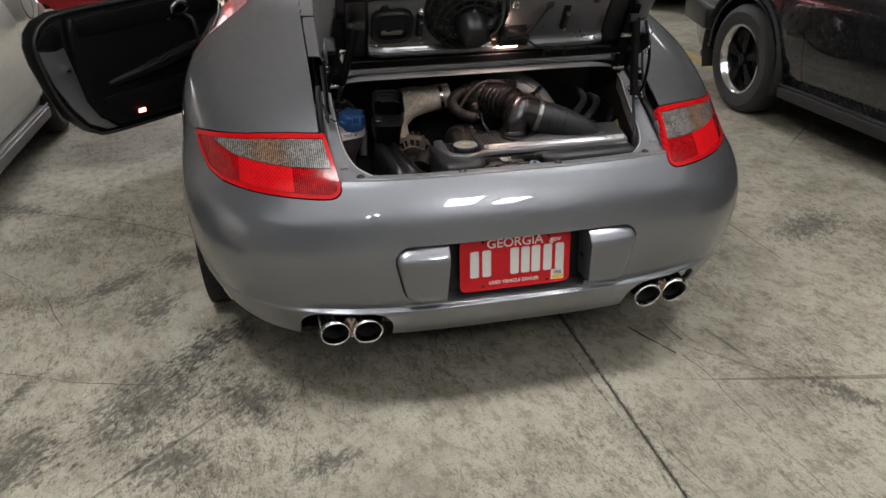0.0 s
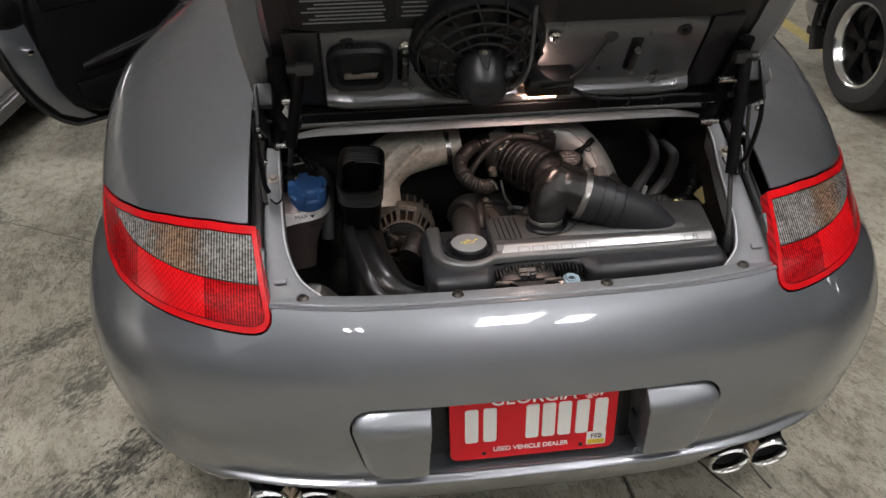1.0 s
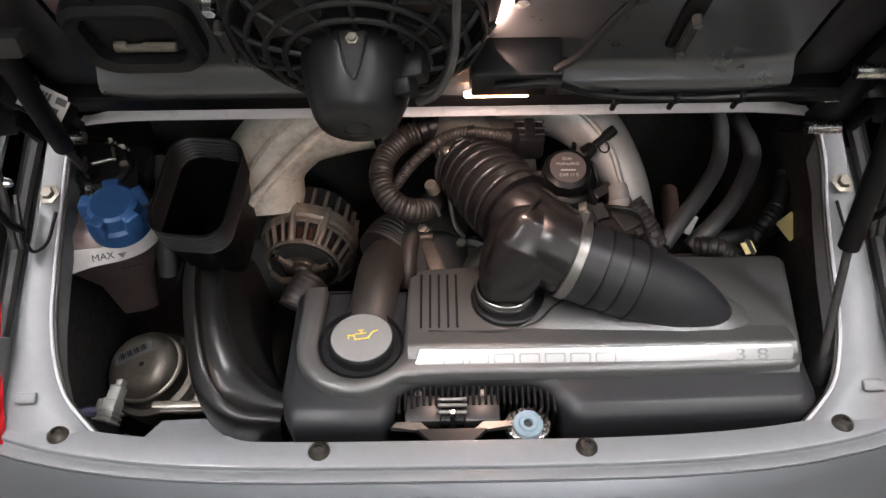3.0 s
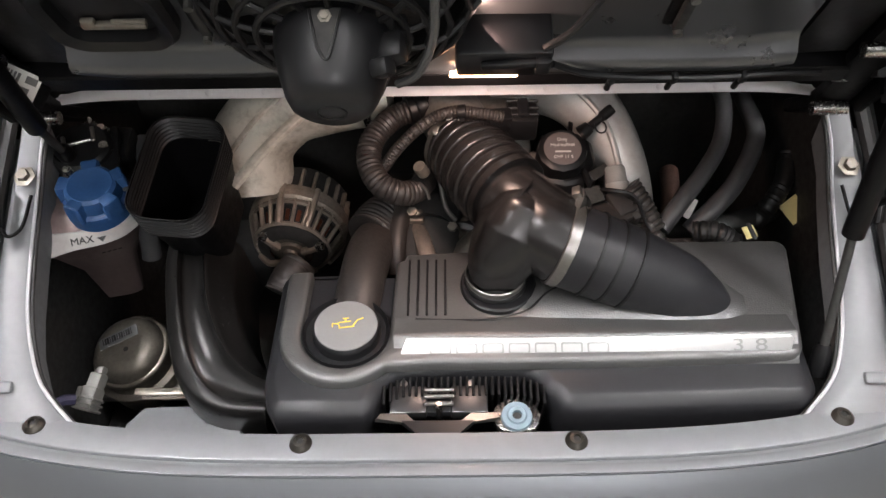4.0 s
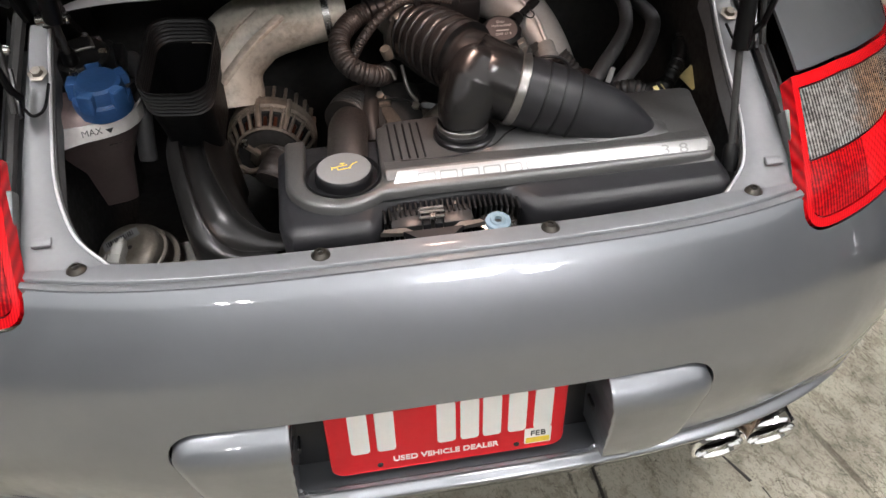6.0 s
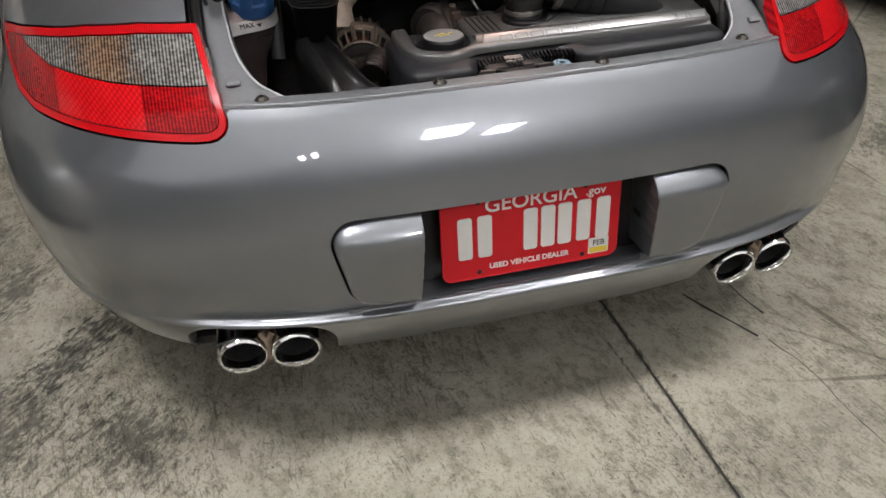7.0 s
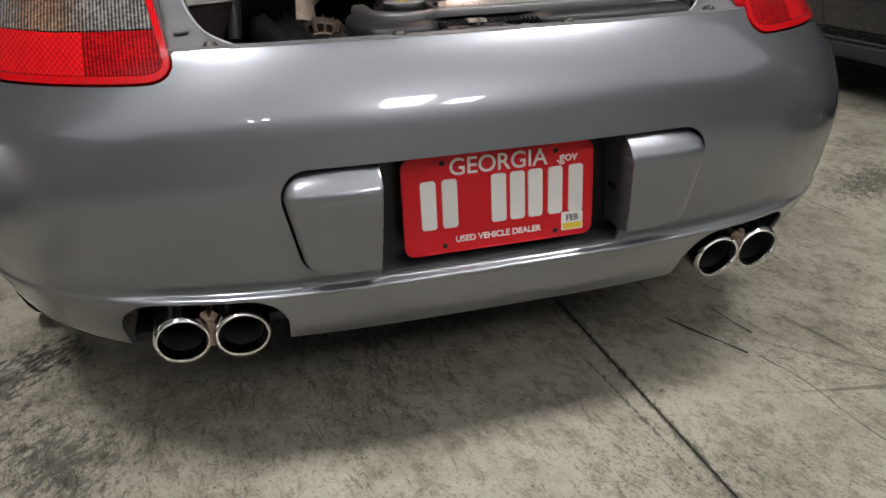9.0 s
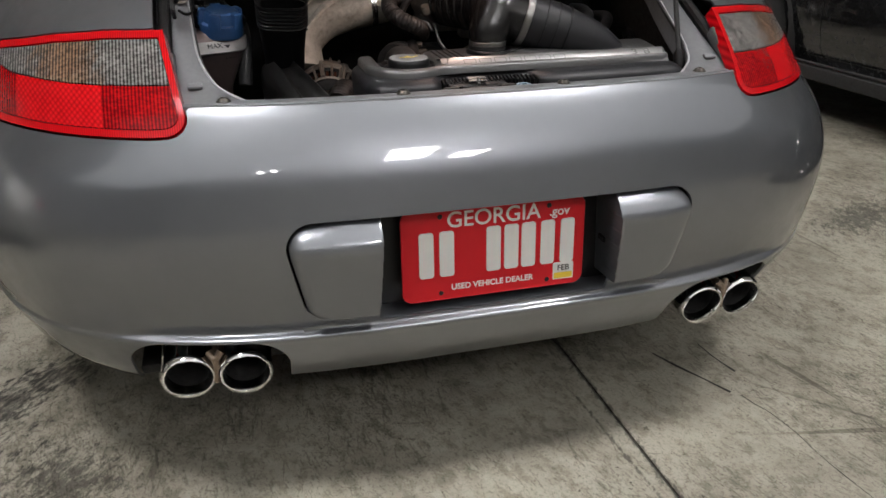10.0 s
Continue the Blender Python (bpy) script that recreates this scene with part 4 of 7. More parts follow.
part("lid_buffer", lathe([(0.0045, -0.006), (0.0048, 0.002), (0.0085, 0.0025), (0.010, 0.0005), (0.0145, 0.0), (0.0155, -0.003), (0.0155, -0.02)], 28, pose(0.078, 0.156, 0.684, 8)), material("pale_blue_rubber", (0.15, 0.21, 0.255), 0.5, 0, 0, 0.2, 60), car, "pale blue rubber buffer")
part("buffer_core", lathe([(0, 0.0), (0.0046, 0.0)], 18, pose(0.078, 0.156, 0.682, 8)), DARK, car)
part("buffer_bracket", prism(round_rect(0.046, 0.036, 0.016), 0.672, 0.679, 0.002, 2), STEEL, car, m=pose(0.078, 0.159, 0))

# silver side flanges with seal
EDGE = {-1: [[0.350, 0.368, 0.378, 0.392, 0.402, 0.414, 0.420, 0.424, 0.427, 0.429]], 1: [[0.350, 0.367, 0.378, 0.391, 0.400, 0.409, 0.413, 0.416, 0.423, 0.428]]}
for side in (-1, 1):
    rows = []
    for k in range(25):
        f = k / 24
        y = 0.146 + 0.300 * f
        z = 0.688 + 0.150 * f ** 1.1
        xi = np.interp(y, [0.146, 0.160, 0.170, 0.186, 0.205, 0.235, 0.268, 0.318, 0.38, 0.41], *EDGE[side])
        wave = 0.006 * math.exp(-((y - 0.19) / 0.02) ** 2)
        rows.append([(side * xi, y, z - 0.05), (side * xi, y, z - 0.003), (side * (xi + 0.004), y, z), (side * (xi + 0.022), y, z + 0.002 + wave), (side * 0.449, y, z + 0.001), (side * 0.455, y, z - 0.004), (side * 0.457, y, z - 0.03), (side * 0.474, y, z - 0.032), (side * 0.476, y + 0.01, z + 0.012)])
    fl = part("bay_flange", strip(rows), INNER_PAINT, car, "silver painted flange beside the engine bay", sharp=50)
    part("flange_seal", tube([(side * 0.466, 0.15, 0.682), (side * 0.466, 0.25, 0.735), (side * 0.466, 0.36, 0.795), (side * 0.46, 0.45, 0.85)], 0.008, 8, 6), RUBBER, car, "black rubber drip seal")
    # light line along the folded edge, drawn in the lightened silver
    part("edge_line", tube([Vector(r[1]) + Vector((0, 0, 0.001)) for r in rows[::3]], 0.0018, 8, 4), STRIP_PAINT, fl, "bright folded edge")
    part("rubber_seal", tube([Vector(r[1]) + Vector((-side * 0.003, 0, -0.003)) for r in rows[::3]], 0.0022, 8, 4), RUBBER, fl, "black rubber edge seal")
    part("flange_bolt", lathe([(0, 0.007), (0.006, 0.007), (0.007, 0.005), (0.007, 0.002), (0.012, 0.001), (0.012, 0)], 6, pose(side * 0.438, 0.378, 0.808, 25)), CAN_STEEL, fl)
    part("flange_plug", box(0.022, 0.012, 0.006, pose(side * 0.425, 0.178, 0.709, 25), 0.003), INNER_PAINT, fl)
    part("corner_block", box(0.012, 0.10, 0.02, pose(side * 0.456, 0.190, 0.712, 40), 0.003), COVER_GREY, car)
    part("seal_clip", tube([(side * 0.452, 0.33, 0.80), (side * 0.447, 0.31, 0.79), (side * 0.455, 0.35, 0.83)], 0.003, 6, 4), SATIN_BLACK, car)

# front edge of the opening
rows, shelf = [], []
for k in range(49):
    x = -0.412 + 0.824 * k / 48
    e = max(0, (abs(x) - 0.32) / 0.092)
    droop, thin = 0.004 * e ** 2, 1 - 0.8 * min(1, e) ** 2
    y = 0.440
    rows.append([(x, y + dy, 0.8585 - droop + dz * thin) for dy, dz in ((0.022, 0.0), (0.002, 0.002), (-0.002, 0.004), (-0.0015, 0.007), (0.004, 0.014), (0.009, 0.0165))])
    shelf.append([(x, y + 0.010, 0.8745 - droop), (x, y + 0.02, 0.880 - 0.5 * droop), (x, y + 0.05, 0.902), (x, y + 0.10, 0.920)])
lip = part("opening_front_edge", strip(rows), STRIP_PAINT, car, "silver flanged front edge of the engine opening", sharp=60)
# shelf coloured black because it lies in the lid's shade
part("hinge_shelf", strip(shelf), DARK, car, "lid hinge shelf, darkened for the shade it lies in", sharp=60)
for k in range(11):
    x = -0.30 + 0.06 * k
    part("spot_weld", lathe([(0, 0.0008), (0.0035, 0.0006), (0.0045, 0)], 12, pose(x, 0.4406, 0.8688, 52)), STRIP_PAINT, lip)

# intake cover
def arc(cx, cy, r, a0, a1, n=10):
    return [(cx + r * math.cos(radians(a0 + (a1 - a0) * k / n)), cy + r * math.sin(radians(a0 + (a1 - a0) * k / n))) for k in range(n + 1)]


OUT = [(-0.158, 0.150), (-0.168, 0.165), (-0.174, 0.19), (-0.174, 0.31)] + arc(-0.160, 0.322, 0.014, 180, 95, 4) + [(-0.05, 0.338), (-0.036, 0.352), (0.265, 0.369)] + arc(0.386, 0.354, 0.016, 85, 0, 5)
OUT += [(0.379, 0.25)] + arc(0.350, 0.186, 0.026, 0, -85, 7) + [(0.240, 0.157), (0.136, 0.155), (0.122, 0.158), (0.114, 0.170)] + arc(0.078, 0.172, 0.027, 10, 88, 5) + [(0.03, 0.200)] + arc(-0.026, 0.170, 0.028, 95, 165, 5) + [(-0.060, 0.158), (-0.072, 0.150)]
cover = part("intake_cover", loft(OUT, ((0.57, 0.008), (0.682, 0.0), (0.6885, 0.0008), (0.6930, 0.0030), (0.6960, 0.0070), (0.6990, 0.0115), (0.7005, 0.0150))), COVER_DARK, car, "dark grey grained plastic intake cover", sharp=50)
deck = [(-0.037, 0.342), (-0.034, 0.350), (0.265, 0.366)] + arc(0.381, 0.352, 0.014, 85, 0, 4) + [(0.373, 0.240)] + arc(0.350, 0.222, 0.019, -5, -88, 5) + [(0.20, 0.199), (0.08, 0.1985), (0.0, 0.199), (-0.030, 0.197)]
deck += arc(-0.097, 0.243, 0.066, -45, -180, 16) + [(-0.163, 0.320), (-0.158, 0.325), (-0.137, 0.326), (-0.136, 0.320), (-0.138, 0.26)] + arc(-0.0935, 0.2415, 0.0450, 175, 365, 20) + [(-0.047, 0.29), (-0.045, 0.338)]
part("cover_deck", loft(deck, ((0.700, 0.0), (0.7085, 0.0008), (0.7115, 0.0028), (0.7130, 0.0060))), COVER_GREY, cover, "lighter grey raised deck with a ring round the filler", sharp=50)
# sloping bed along the front of the deck that carries the badge
rows = [[(x, y, z) for y, z in ((0.2015, 0.7000), (0.2035, 0.7035), (0.2260, 0.7195), (0.2290, 0.7202), (0.2340, 0.7185), (0.2560, 0.7128))] for x in [-0.043 + 0.0205 * k for k in range(20)] + [0.362]]
part("badge_bed", strip(rows), COVER_GREY, cover, sharp=60)
BADGE = pose(0, 0.2143, 0.7140, 35.4) @ pose(0, -0.219, -0.7130)
badge = part("badge_strip", prism([(-0.039, 0.2075), (-0.030, 0.2300), (0.353, 0.2300), (0.357, 0.2265), (0.353, 0.2125), (0.345, 0.2085)], 0.7105, 0.7150, 0.0012, 2), BRUSHED, cover, "brushed aluminium badge strip with engraved marks", m=BADGE)
for k in range(7):
    x = 0.004 + 0.0262 * k
    bm = bmesh.new()
    va, vb = ([bm.verts.new((p[0] + x, p[1] + 0.219, 0.7153)) for p in q] for q in (round_rect(0.0215, 0.0110, 0.002, 2), round_rect(0.0185, 0.0080, 0.0015, 2)))
    for i in range(len(va)):
        bm.faces.new((va[i], va[(i + 1) % len(va)], vb[(i + 1) % len(va)], vb[i]))
    part("engraved_mark", bm, ENGRAVED, badge, smooth=False, m=BADGE)
for dx, ch in ((-0.0115, "3"), (0.0115, "8")):
    lettering("engine_size", ch, 0.0175, ENGRAVED, badge, BADGE @ pose(0.312 + dx, 0.2195, 0.7150) @ Matrix.Diagonal((1.5, 1, 1, 1)))
for k in range(5):
    part("cover_slot", box(0.0026, 0.080, 0.004, pose(-0.030 + 0.0098 * k, 0.2985, 0.7125), 0.0008, 1), SATIN_BLACK, cover)
part("filler_well", lathe([(0.034, 0.7070), (0.0415, 0.7075), (0.0445, 0.7125), (0.0452, 0.7105), (0.0452, 0.69)], 40, pose(-0.0935, 0.2415, 0)), SATIN_BLACK, cover)
part("filler_neck", tube([(-0.088, 0.265, 0.69), (-0.083, 0.32, 0.70), (-0.075, 0.39, 0.685), (-0.05, 0.43, 0.66)], [0.026, 0.026, 0.028, 0.030], 24, 8), DUSTY_RUBBER, car, "dusty black oil filler hose")
part("filler_bellows", tube([(-0.080, 0.405, 0.684), (-0.066, 0.430, 0.684), (-0.045, 0.452, 0.676)], [0.031, 0.032, 0.032], 26, 24, 0.0022, 0.0052), DUSTY_RUBBER, car, "ribbed rubber joint of the filler hose")
cap = part("oil_filler_cap", lathe([(0, 0.7212), (0.031, 0.7212), (0.0335, 0.719), (0.0345, 0.715), (0.0345, 0.695)], 48, pose(-0.092, 0.240, 0)), SATIN_BLACK, car, "black oil filler cap with grey face and yellow symbol")
part("cap_face", lathe([(0, 0.7222), (0.0316, 0.7222), (0.0323, 0.7214)], 48, pose(-0.092, 0.240, 0)), CAP_GREY, cap)
mcap = pose(-0.092, 0.242, 0.7226, 0, 0, 8)
part("oil_can_symbol", joined(box(0.016, 0.0012, 0.0006, mcap @ pose(0, -0.005, 0)), box(0.012, 0.0012, 0.0006, mcap @ pose(-0.001, 0.002, 0)), box(0.0012, 0.007, 0.0006, mcap @ pose(-0.0075, -0.0015, 0, 0, 0, 12)),
                              box(0.0012, 0.010, 0.0006, mcap @ pose(0.0095, -0.0005, 0, 0, 0, -38)), box(0.006, 0.0012, 0.0006, mcap @ pose(0.015, 0.0035, 0, 0, 0, 18)), box(0.0012, 0.004, 0.0006, mcap @ pose(0.0, 0.0045, 0)),
                              box(0.006, 0.0012, 0.0006, mcap @ pose(0.0, 0.0065, 0)), box(0.006, 0.0012, 0.0006, mcap @ pose(-0.0115, 0.001, 0, 0, 0, -15)), box(0.0012, 0.004, 0.0006, mcap @ pose(-0.014, -0.001, 0))), YELLOW, cap, smooth=False)
# ribbed filter edge seen in the arch under the cover
for k in range(26):
    x = -0.052 + 0.0063 * k
    part("filter_rib", box(0.0030, 0.02, 0.075, pose(x, 0.192 - 0.9 * max(0.0, abs(x - 0.026) - 0.055) ** 1.2, 0.657, 12), 0.0006, 1), DOOR_TRIM, cover)
# snorkel, clamp, elbow and bellows
SNORKEL = [Vector(p) for p in ((0.128, 0.3115, 0.7665), (0.194, 0.297, 0.745), (0.255, 0.286, 0.722), (0.294, 0.274, 0.704), (0.313, 0.268, 0.694))]
snorkel = part("snorkel", tube(SNORKEL, [0.0455, 0.0440, 0.0370, 0.0225, 0.006], 36, 10), COVER_DARK, car, "tapering black air snorkel on the cover")
for k, f in enumerate((0.50, 0.80, 1.10)):
    c = SNORKEL[0].lerp(SNORKEL[1], f)
    r = 0.0458 - 0.0007 * k
    part("snorkel_ring", lathe([(r - 0.003, -0.0022), (r + 0.0008, -0.0012), (r + 0.0008, 0.0012), (r - 0.003, 0.0022)], 40, aim(c, c + Vector((0.066, -0.0145, -0.022)))), BLACK_PLASTIC, snorkel)
part("snorkel_apron", loft([(0.060, 0.262), (0.090, 0.300), (0.160, 0.345), (0.235, 0.345), (0.300, 0.312), (0.325, 0.280), (0.322, 0.258), (0.300, 0.246), (0.250, 0.244), (0.170, 0.250), (0.110, 0.254)], ((0.7105, -0.004), (0.7145, 0.002), (0.7175, 0.010), (0.7190, 0.018))), COVER_GREY, cover, sharp=60)
elbow = part("intake_elbow", tube([(0.063, 0.300, 0.70), (0.063, 0.300, 0.726), (0.067, 0.306, 0.746), (0.081, 0.321, 0.768), (0.097, 0.336, 0.786), (0.105, 0.344, 0.793)], [0.0275, 0.0275, 0.0345, 0.0425, 0.0400, 0.026], 40, 10, power=2.5), GLOSS_BLACK, car, "glossy black intake elbow")
part("elbow_branch", tube([(0.064, 0.382, 0.784), (0.080, 0.361, 0.783), (0.097, 0.342, 0.778), (0.114, 0.3230, 0.772), (0.138, 0.3090, 0.7640)], [0.0395, 0.0410, 0.0430, 0.0462, 0.0452], 40, 10), GLOSS_BLACK, elbow)
for pts in (((0.047, 0.283, 0.760), (0.060, 0.296, 0.792), (0.080, 0.318, 0.817), (0.100, 0.342, 0.826)), ((0.083, 0.283, 0.755), (0.098, 0.297, 0.784), (0.112, 0.314, 0.806), (0.122, 0.330, 0.811))):
    part("elbow_seam", tube(pts, [0.001, 0.0026, 0.0026, 0.001], 8, 8), GLOSS_BLACK, elbow)
part("elbow_collar", lathe([(0.0275, 0.0), (0.0335, 0.002), (0.0335, 0.008), (0.0305, 0.010), (0.0305, 0.012), (0.0325, 0.014), (0.0325, 0.019), (0.0300, 0.021), (0.0275, 0.030)], 40, pose(0.063, 0.300, 0.706)), RUBBER, elbow)
part("collar_band", lathe([(0.0312, -0.004), (0.0326, -0.003), (0.0326, 0.003), (0.0312, 0.004)], 40, pose(0.063, 0.300, 0.7295)), DULL_STEEL, elbow, "bright band round the elbow's foot")
part("hose_clamp", lathe([(0.0450, -0.0062), (0.0470, -0.0052), (0.0466, 0.0), (0.0470, 0.0052), (0.0450, 0.0062)], 48, aim(SNORKEL[0] + Vector((0.004, -0.001, -0.001)), SNORKEL[1])), DULL_STEEL, car, "bright worm-drive hose clamp")
part("clamp_screw", joined(box(0.013, 0.030, 0.010, aim((0.150, 0.336, 0.803), (0.20, 0.33, 0.83)), 0.002), lathe([(0, 0.02), (0.0055, 0.02), (0.006, 0.016), (0.006, 0)], 6, aim((0.150, 0.334, 0.806), (0.140, 0.31, 0.806))), *[box(0.014, 0.0014, 0.0016, aim((0.150, 0.336, 0.803), (0.20, 0.33, 0.83)) @ pose(0, -0.012 + 0.004 * k, 0.0055)) for k in range(6)]), DULL_STEEL, car)
part("intake_bellows", tube([(0.028, 0.452, 0.783), (0.044, 0.422, 0.785), (0.060, 0.391, 0.786), (0.078, 0.362, 0.786)], [0.0385, 0.0420, 0.0435, 0.0425], 48, 60, 0.0050, 0.0165, groove=0.11), GLOSS_BLACK, car, "ribbed black rubber intake bellows")
part("bellows_clamp", lathe([(0.0405, -0.006), (0.0425, -0.005), (0.0425, 0.005), (0.0405, 0.006)], 40, aim((0.026, 0.453, 0.783), (0.046, 0.418, 0.785))), DULL_STEEL, car, "dull hose clamp with a screw housing")
part("bellows_clamp_screw", joined(box(0.046, 0.013, 0.009, pose(0.046, 0.452, 0.824, 30, 0, 0), 0.003), box(0.030, 0.004, 0.011, pose(0.050, 0.450, 0.825, 30, 0, 0), 0.001, 1), lathe([(0, 0.008), (0.0055, 0.008), (0.006, 0)], 6, aim((0.020, 0.452, 0.824), (0.0, 0.452, 0.824)))), DULL_STEEL, car)

# throttle body, loop hose and sensors
throttle = part("throttle_body", joined(box(0.120, 0.050, 0.070, pose(0.050, 0.525, 0.755), 0.008), lathe([(0, 0.03), (0.034, 0.03), (0.0385, 0.026), (0.0385, -0.04)], 28, aim((0.026, 0.490, 0.783), (0.040, 0.450, 0.783)))), THROTTLE_CAST, car, "dusty cast throttle body")
for w, d, h, x, y, z in ((0.044, 0.028, 0.050, 0.092, 0.496, 0.735), (0.026, 0.020, 0.040, 0.112, 0.478, 0.728), (0.020, 0.018, 0.060, 0.083, 0.478, 0.740), (0.016, 0.012, 0.052, 0.103, 0.468, 0.718), (0.060, 0.012, 0.050, 0.060, 0.500, 0.775)):
    part("throttle_flange", box(w, d, h, pose(x, y, z, 6), 0.003), THROTTLE_CAST, throttle)
for x, y, z in ((0.002, 0.446, 0.806), (0.066, 0.462, 0.806)):
    part("throttle_bolt", lathe([(0, 0.013), (0.0035, 0.013), (0.006, 0.012), (0.0065, 0.004), (0.011, 0.003), (0.011, 0)], 6, pose(x, y, z, 35)), DULL_STEEL, throttle)
tplug = part("throttle_plug", joined(box(0.034, 0.036, 0.034, pose(0.098, 0.462, 0.812, 10), 0.005), box(0.028, 0.020, 0.026, pose(0.072, 0.452, 0.818, 10, 0, 6), 0.004)), BLACK_PLASTIC, car, "black throttle connector plug")
for dy in (-0.012, -0.002, 0.009):
    part("plug_rib", box(0.036, 0.0030, 0.005, pose(0.098, 0.462 + dy, 0.8295 + 0.17 * dy, 10), 0.001, 1), BLACK_PLASTIC, tplug)
part("plug_latch", box(0.012, 0.026, 0.007, pose(0.098, 0.458, 0.832, 10), 0.002), SATIN_BLACK, tplug)
loop = part("loop_hose", tube([(-0.030, 0.505, 0.797), (-0.052, 0.495, 0.792), (-0.074, 0.468, 0.782), (-0.077, 0.440, 0.770), (-0.064, 0.417, 0.758), (-0.042, 0.412, 0.748), (-0.024, 0.428, 0.738), (-0.014, 0.46, 0.725)], 0.0128, 18, 20, 0.0020, 0.0056), DUSTY_RUBBER, car, "corrugated breather hose dusted brown")
part("hose_collar", lathe([(0.013, -0.012), (0.0175, -0.010), (0.018, -0.002), (0.0165, 0.0), (0.018, 0.003), (0.018, 0.012), (0.014, 0.014)], 26, aim((-0.024, 0.508, 0.798), (0.01, 0.522, 0.802))), BLACK_PLASTIC, loop)
part("hose_tail", tube([(-0.024, 0.508, 0.798), (0.0, 0.520, 0.80), (0.03, 0.535, 0.80)], 0.014, 16, 6), RUBBER, loop)
part("hose_clip", tube([(-0.020, 0.424, 0.752), (-0.012, 0.418, 0.748), (-0.008, 0.412, 0.738)], 0.0022, 6, 5), DULL_STEEL, loop)
part("wiring_conduit", tube([(0.075, 0.444, 0.829), (0.053, 0.444, 0.834), (0.023, 0.449, 0.834), (-0.002, 0.447, 0.827), (-0.027, 0.440, 0.810), (-0.047, 0.436, 0.788), (-0.060, 0.438, 0.765)], 0.0058, 14, 30, 0.0011, 0.0036), DUSTY_RUBBER, car, "ribbed wiring conduit dusted brown")
part("conduit_tie", joined(lathe([(0.0068, -0.005), (0.0082, -0.004), (0.0082, 0.004), (0.0068, 0.005)], 16, aim((0.030, 0.4482, 0.8342), (0.0, 0.448, 0.829))), box(0.006, 0.018, 0.004, pose(0.030, 0.440, 0.828, 20), 0.001, 1)), BLACK_PLASTIC, car)
part("vent_stub", lathe([(0, 0.016), (0.0065, 0.016), (0.0075, 0.014), (0.0075, 0)], 18, pose(-0.014, 0.426, 0.766, 18, -20)), CAN_STEEL, car)

tankb = part("fluid_reservoir", loft([(0.122, 0.430), (0.120, 0.505), (0.130, 0.520), (0.178, 0.520), (0.192, 0.500), (0.192, 0.452), (0.172, 0.424), (0.150, 0.418)], ((0.66, 0.006), (0.735, 0.0), (0.748, 0.002), (0.752, 0.006))), SATIN_BLACK, car, "black hydraulic fluid reservoir")
part("reservoir_strap", box(0.006, 0.110, 0.010, pose(0.170, 0.466, 0.753, -3, 0, 6), 0.002), BLACK_PLASTIC, tankb)
part("reservoir_lug", box(0.006, 0.008, 0.016, pose(0.166, 0.522, 0.758), 0.002), BLACK_PLASTIC, tankb)
hyd = part("fluid_cap", lathe([(0, 0.006), (0.022, 0.006), (0.024, 0.004), (0.0285, 0.002), (0.030, -0.004), (0.030, -0.03)], 12, pose(0.146, 0.450, 0.776, 20)), BLACK_PLASTIC, car, "black twelve-sided reservoir cap with grey print")
part("cap_print", lathe([(0, 0.0066), (0.0215, 0.0066), (0.022, 0.006)], 32, pose(0.146, 0.450, 0.776, 20)), material("brownish_grey_print", (0.10, 0.085, 0.082), 0.6, 0, 0, 0.2, 60), hyd)
CAPM = pose(0.146, 0.450, 0.776, 20)
lettering("only_word", "Only", 0.0062, TANK, hyd, CAPM @ pose(0, 0.0115, 0.0070), 0.0003)
lettering("oil_word", "Hydraulik\u00f6l", 0.0060, TANK, hyd, CAPM @ pose(0, 0.0045, 0.0070), 0.0003)
part("print_bar", box(0.018, 0.0020, 0.0006, CAPM @ pose(0, -0.0045, 0.0070)), TANK, hyd, smooth=False)
lettering("oil_grade", "CHF 11 S", 0.0058, TANK, hyd, CAPM @ pose(0, -0.0115, 0.0070), 0.0003)
rpipe = part("reservoir_pipe", lathe([(0, 0.034), (0.0062, 0.034), (0.0068, 0.031), (0.0068, 0.018), (0.0052, 0.016), (0.0052, 0.0), (0.008, -0.002), (0.010, -0.014)], 16, aim((0.185, 0.497, 0.776), (0.210, 0.511, 0.790))), BLACK_PLASTIC, car, "black capped stub of the reservoir")
part("wire_ring", tube([(0.196 + 0.0065 * math.cos(radians(a)), 0.490 + 0.009 * math.sin(radians(a)), 0.780 + 0.002 * math.sin(radians(a))) for a in range(60, 421, 30)], 0.0011, 6, 3), SATIN_BLACK, rpipe)
part("temperature_plug", joined(box(0.036, 0.034, 0.030, pose(0.214, 0.408, 0.728, 20, 0, 30), 0.005), box(0.024, 0.016, 0.020, pose(0.232, 0.398, 0.722, 20, 0, 30), 0.003)), DUSTY_RUBBER, car, "black sensor plug beside the intake")
part("plug_collar", lathe([(0.0, 0.030), (0.0100, 0.030), (0.0120, 0.027), (0.0125, 0.012), (0.0140, 0.010), (0.0140, 0)], 24, aim((0.212, 0.424, 0.736), (0.208, 0.452, 0.760))), material("pale_sensor_body", (0.24, 0.235, 0.225), 0.5, 0, 0, 0.3, 60), car, "pale grey sensor body")
part("sensor_bracket", joined(box(0.030, 0.012, 0.004, pose(0.190, 0.440, 0.752, 25, 0, 40), 0.001, 1), box(0.020, 0.020, 0.004, pose(0.180, 0.405, 0.748, 20, 0, 20), 0.001, 1)), DULL_STEEL, car)
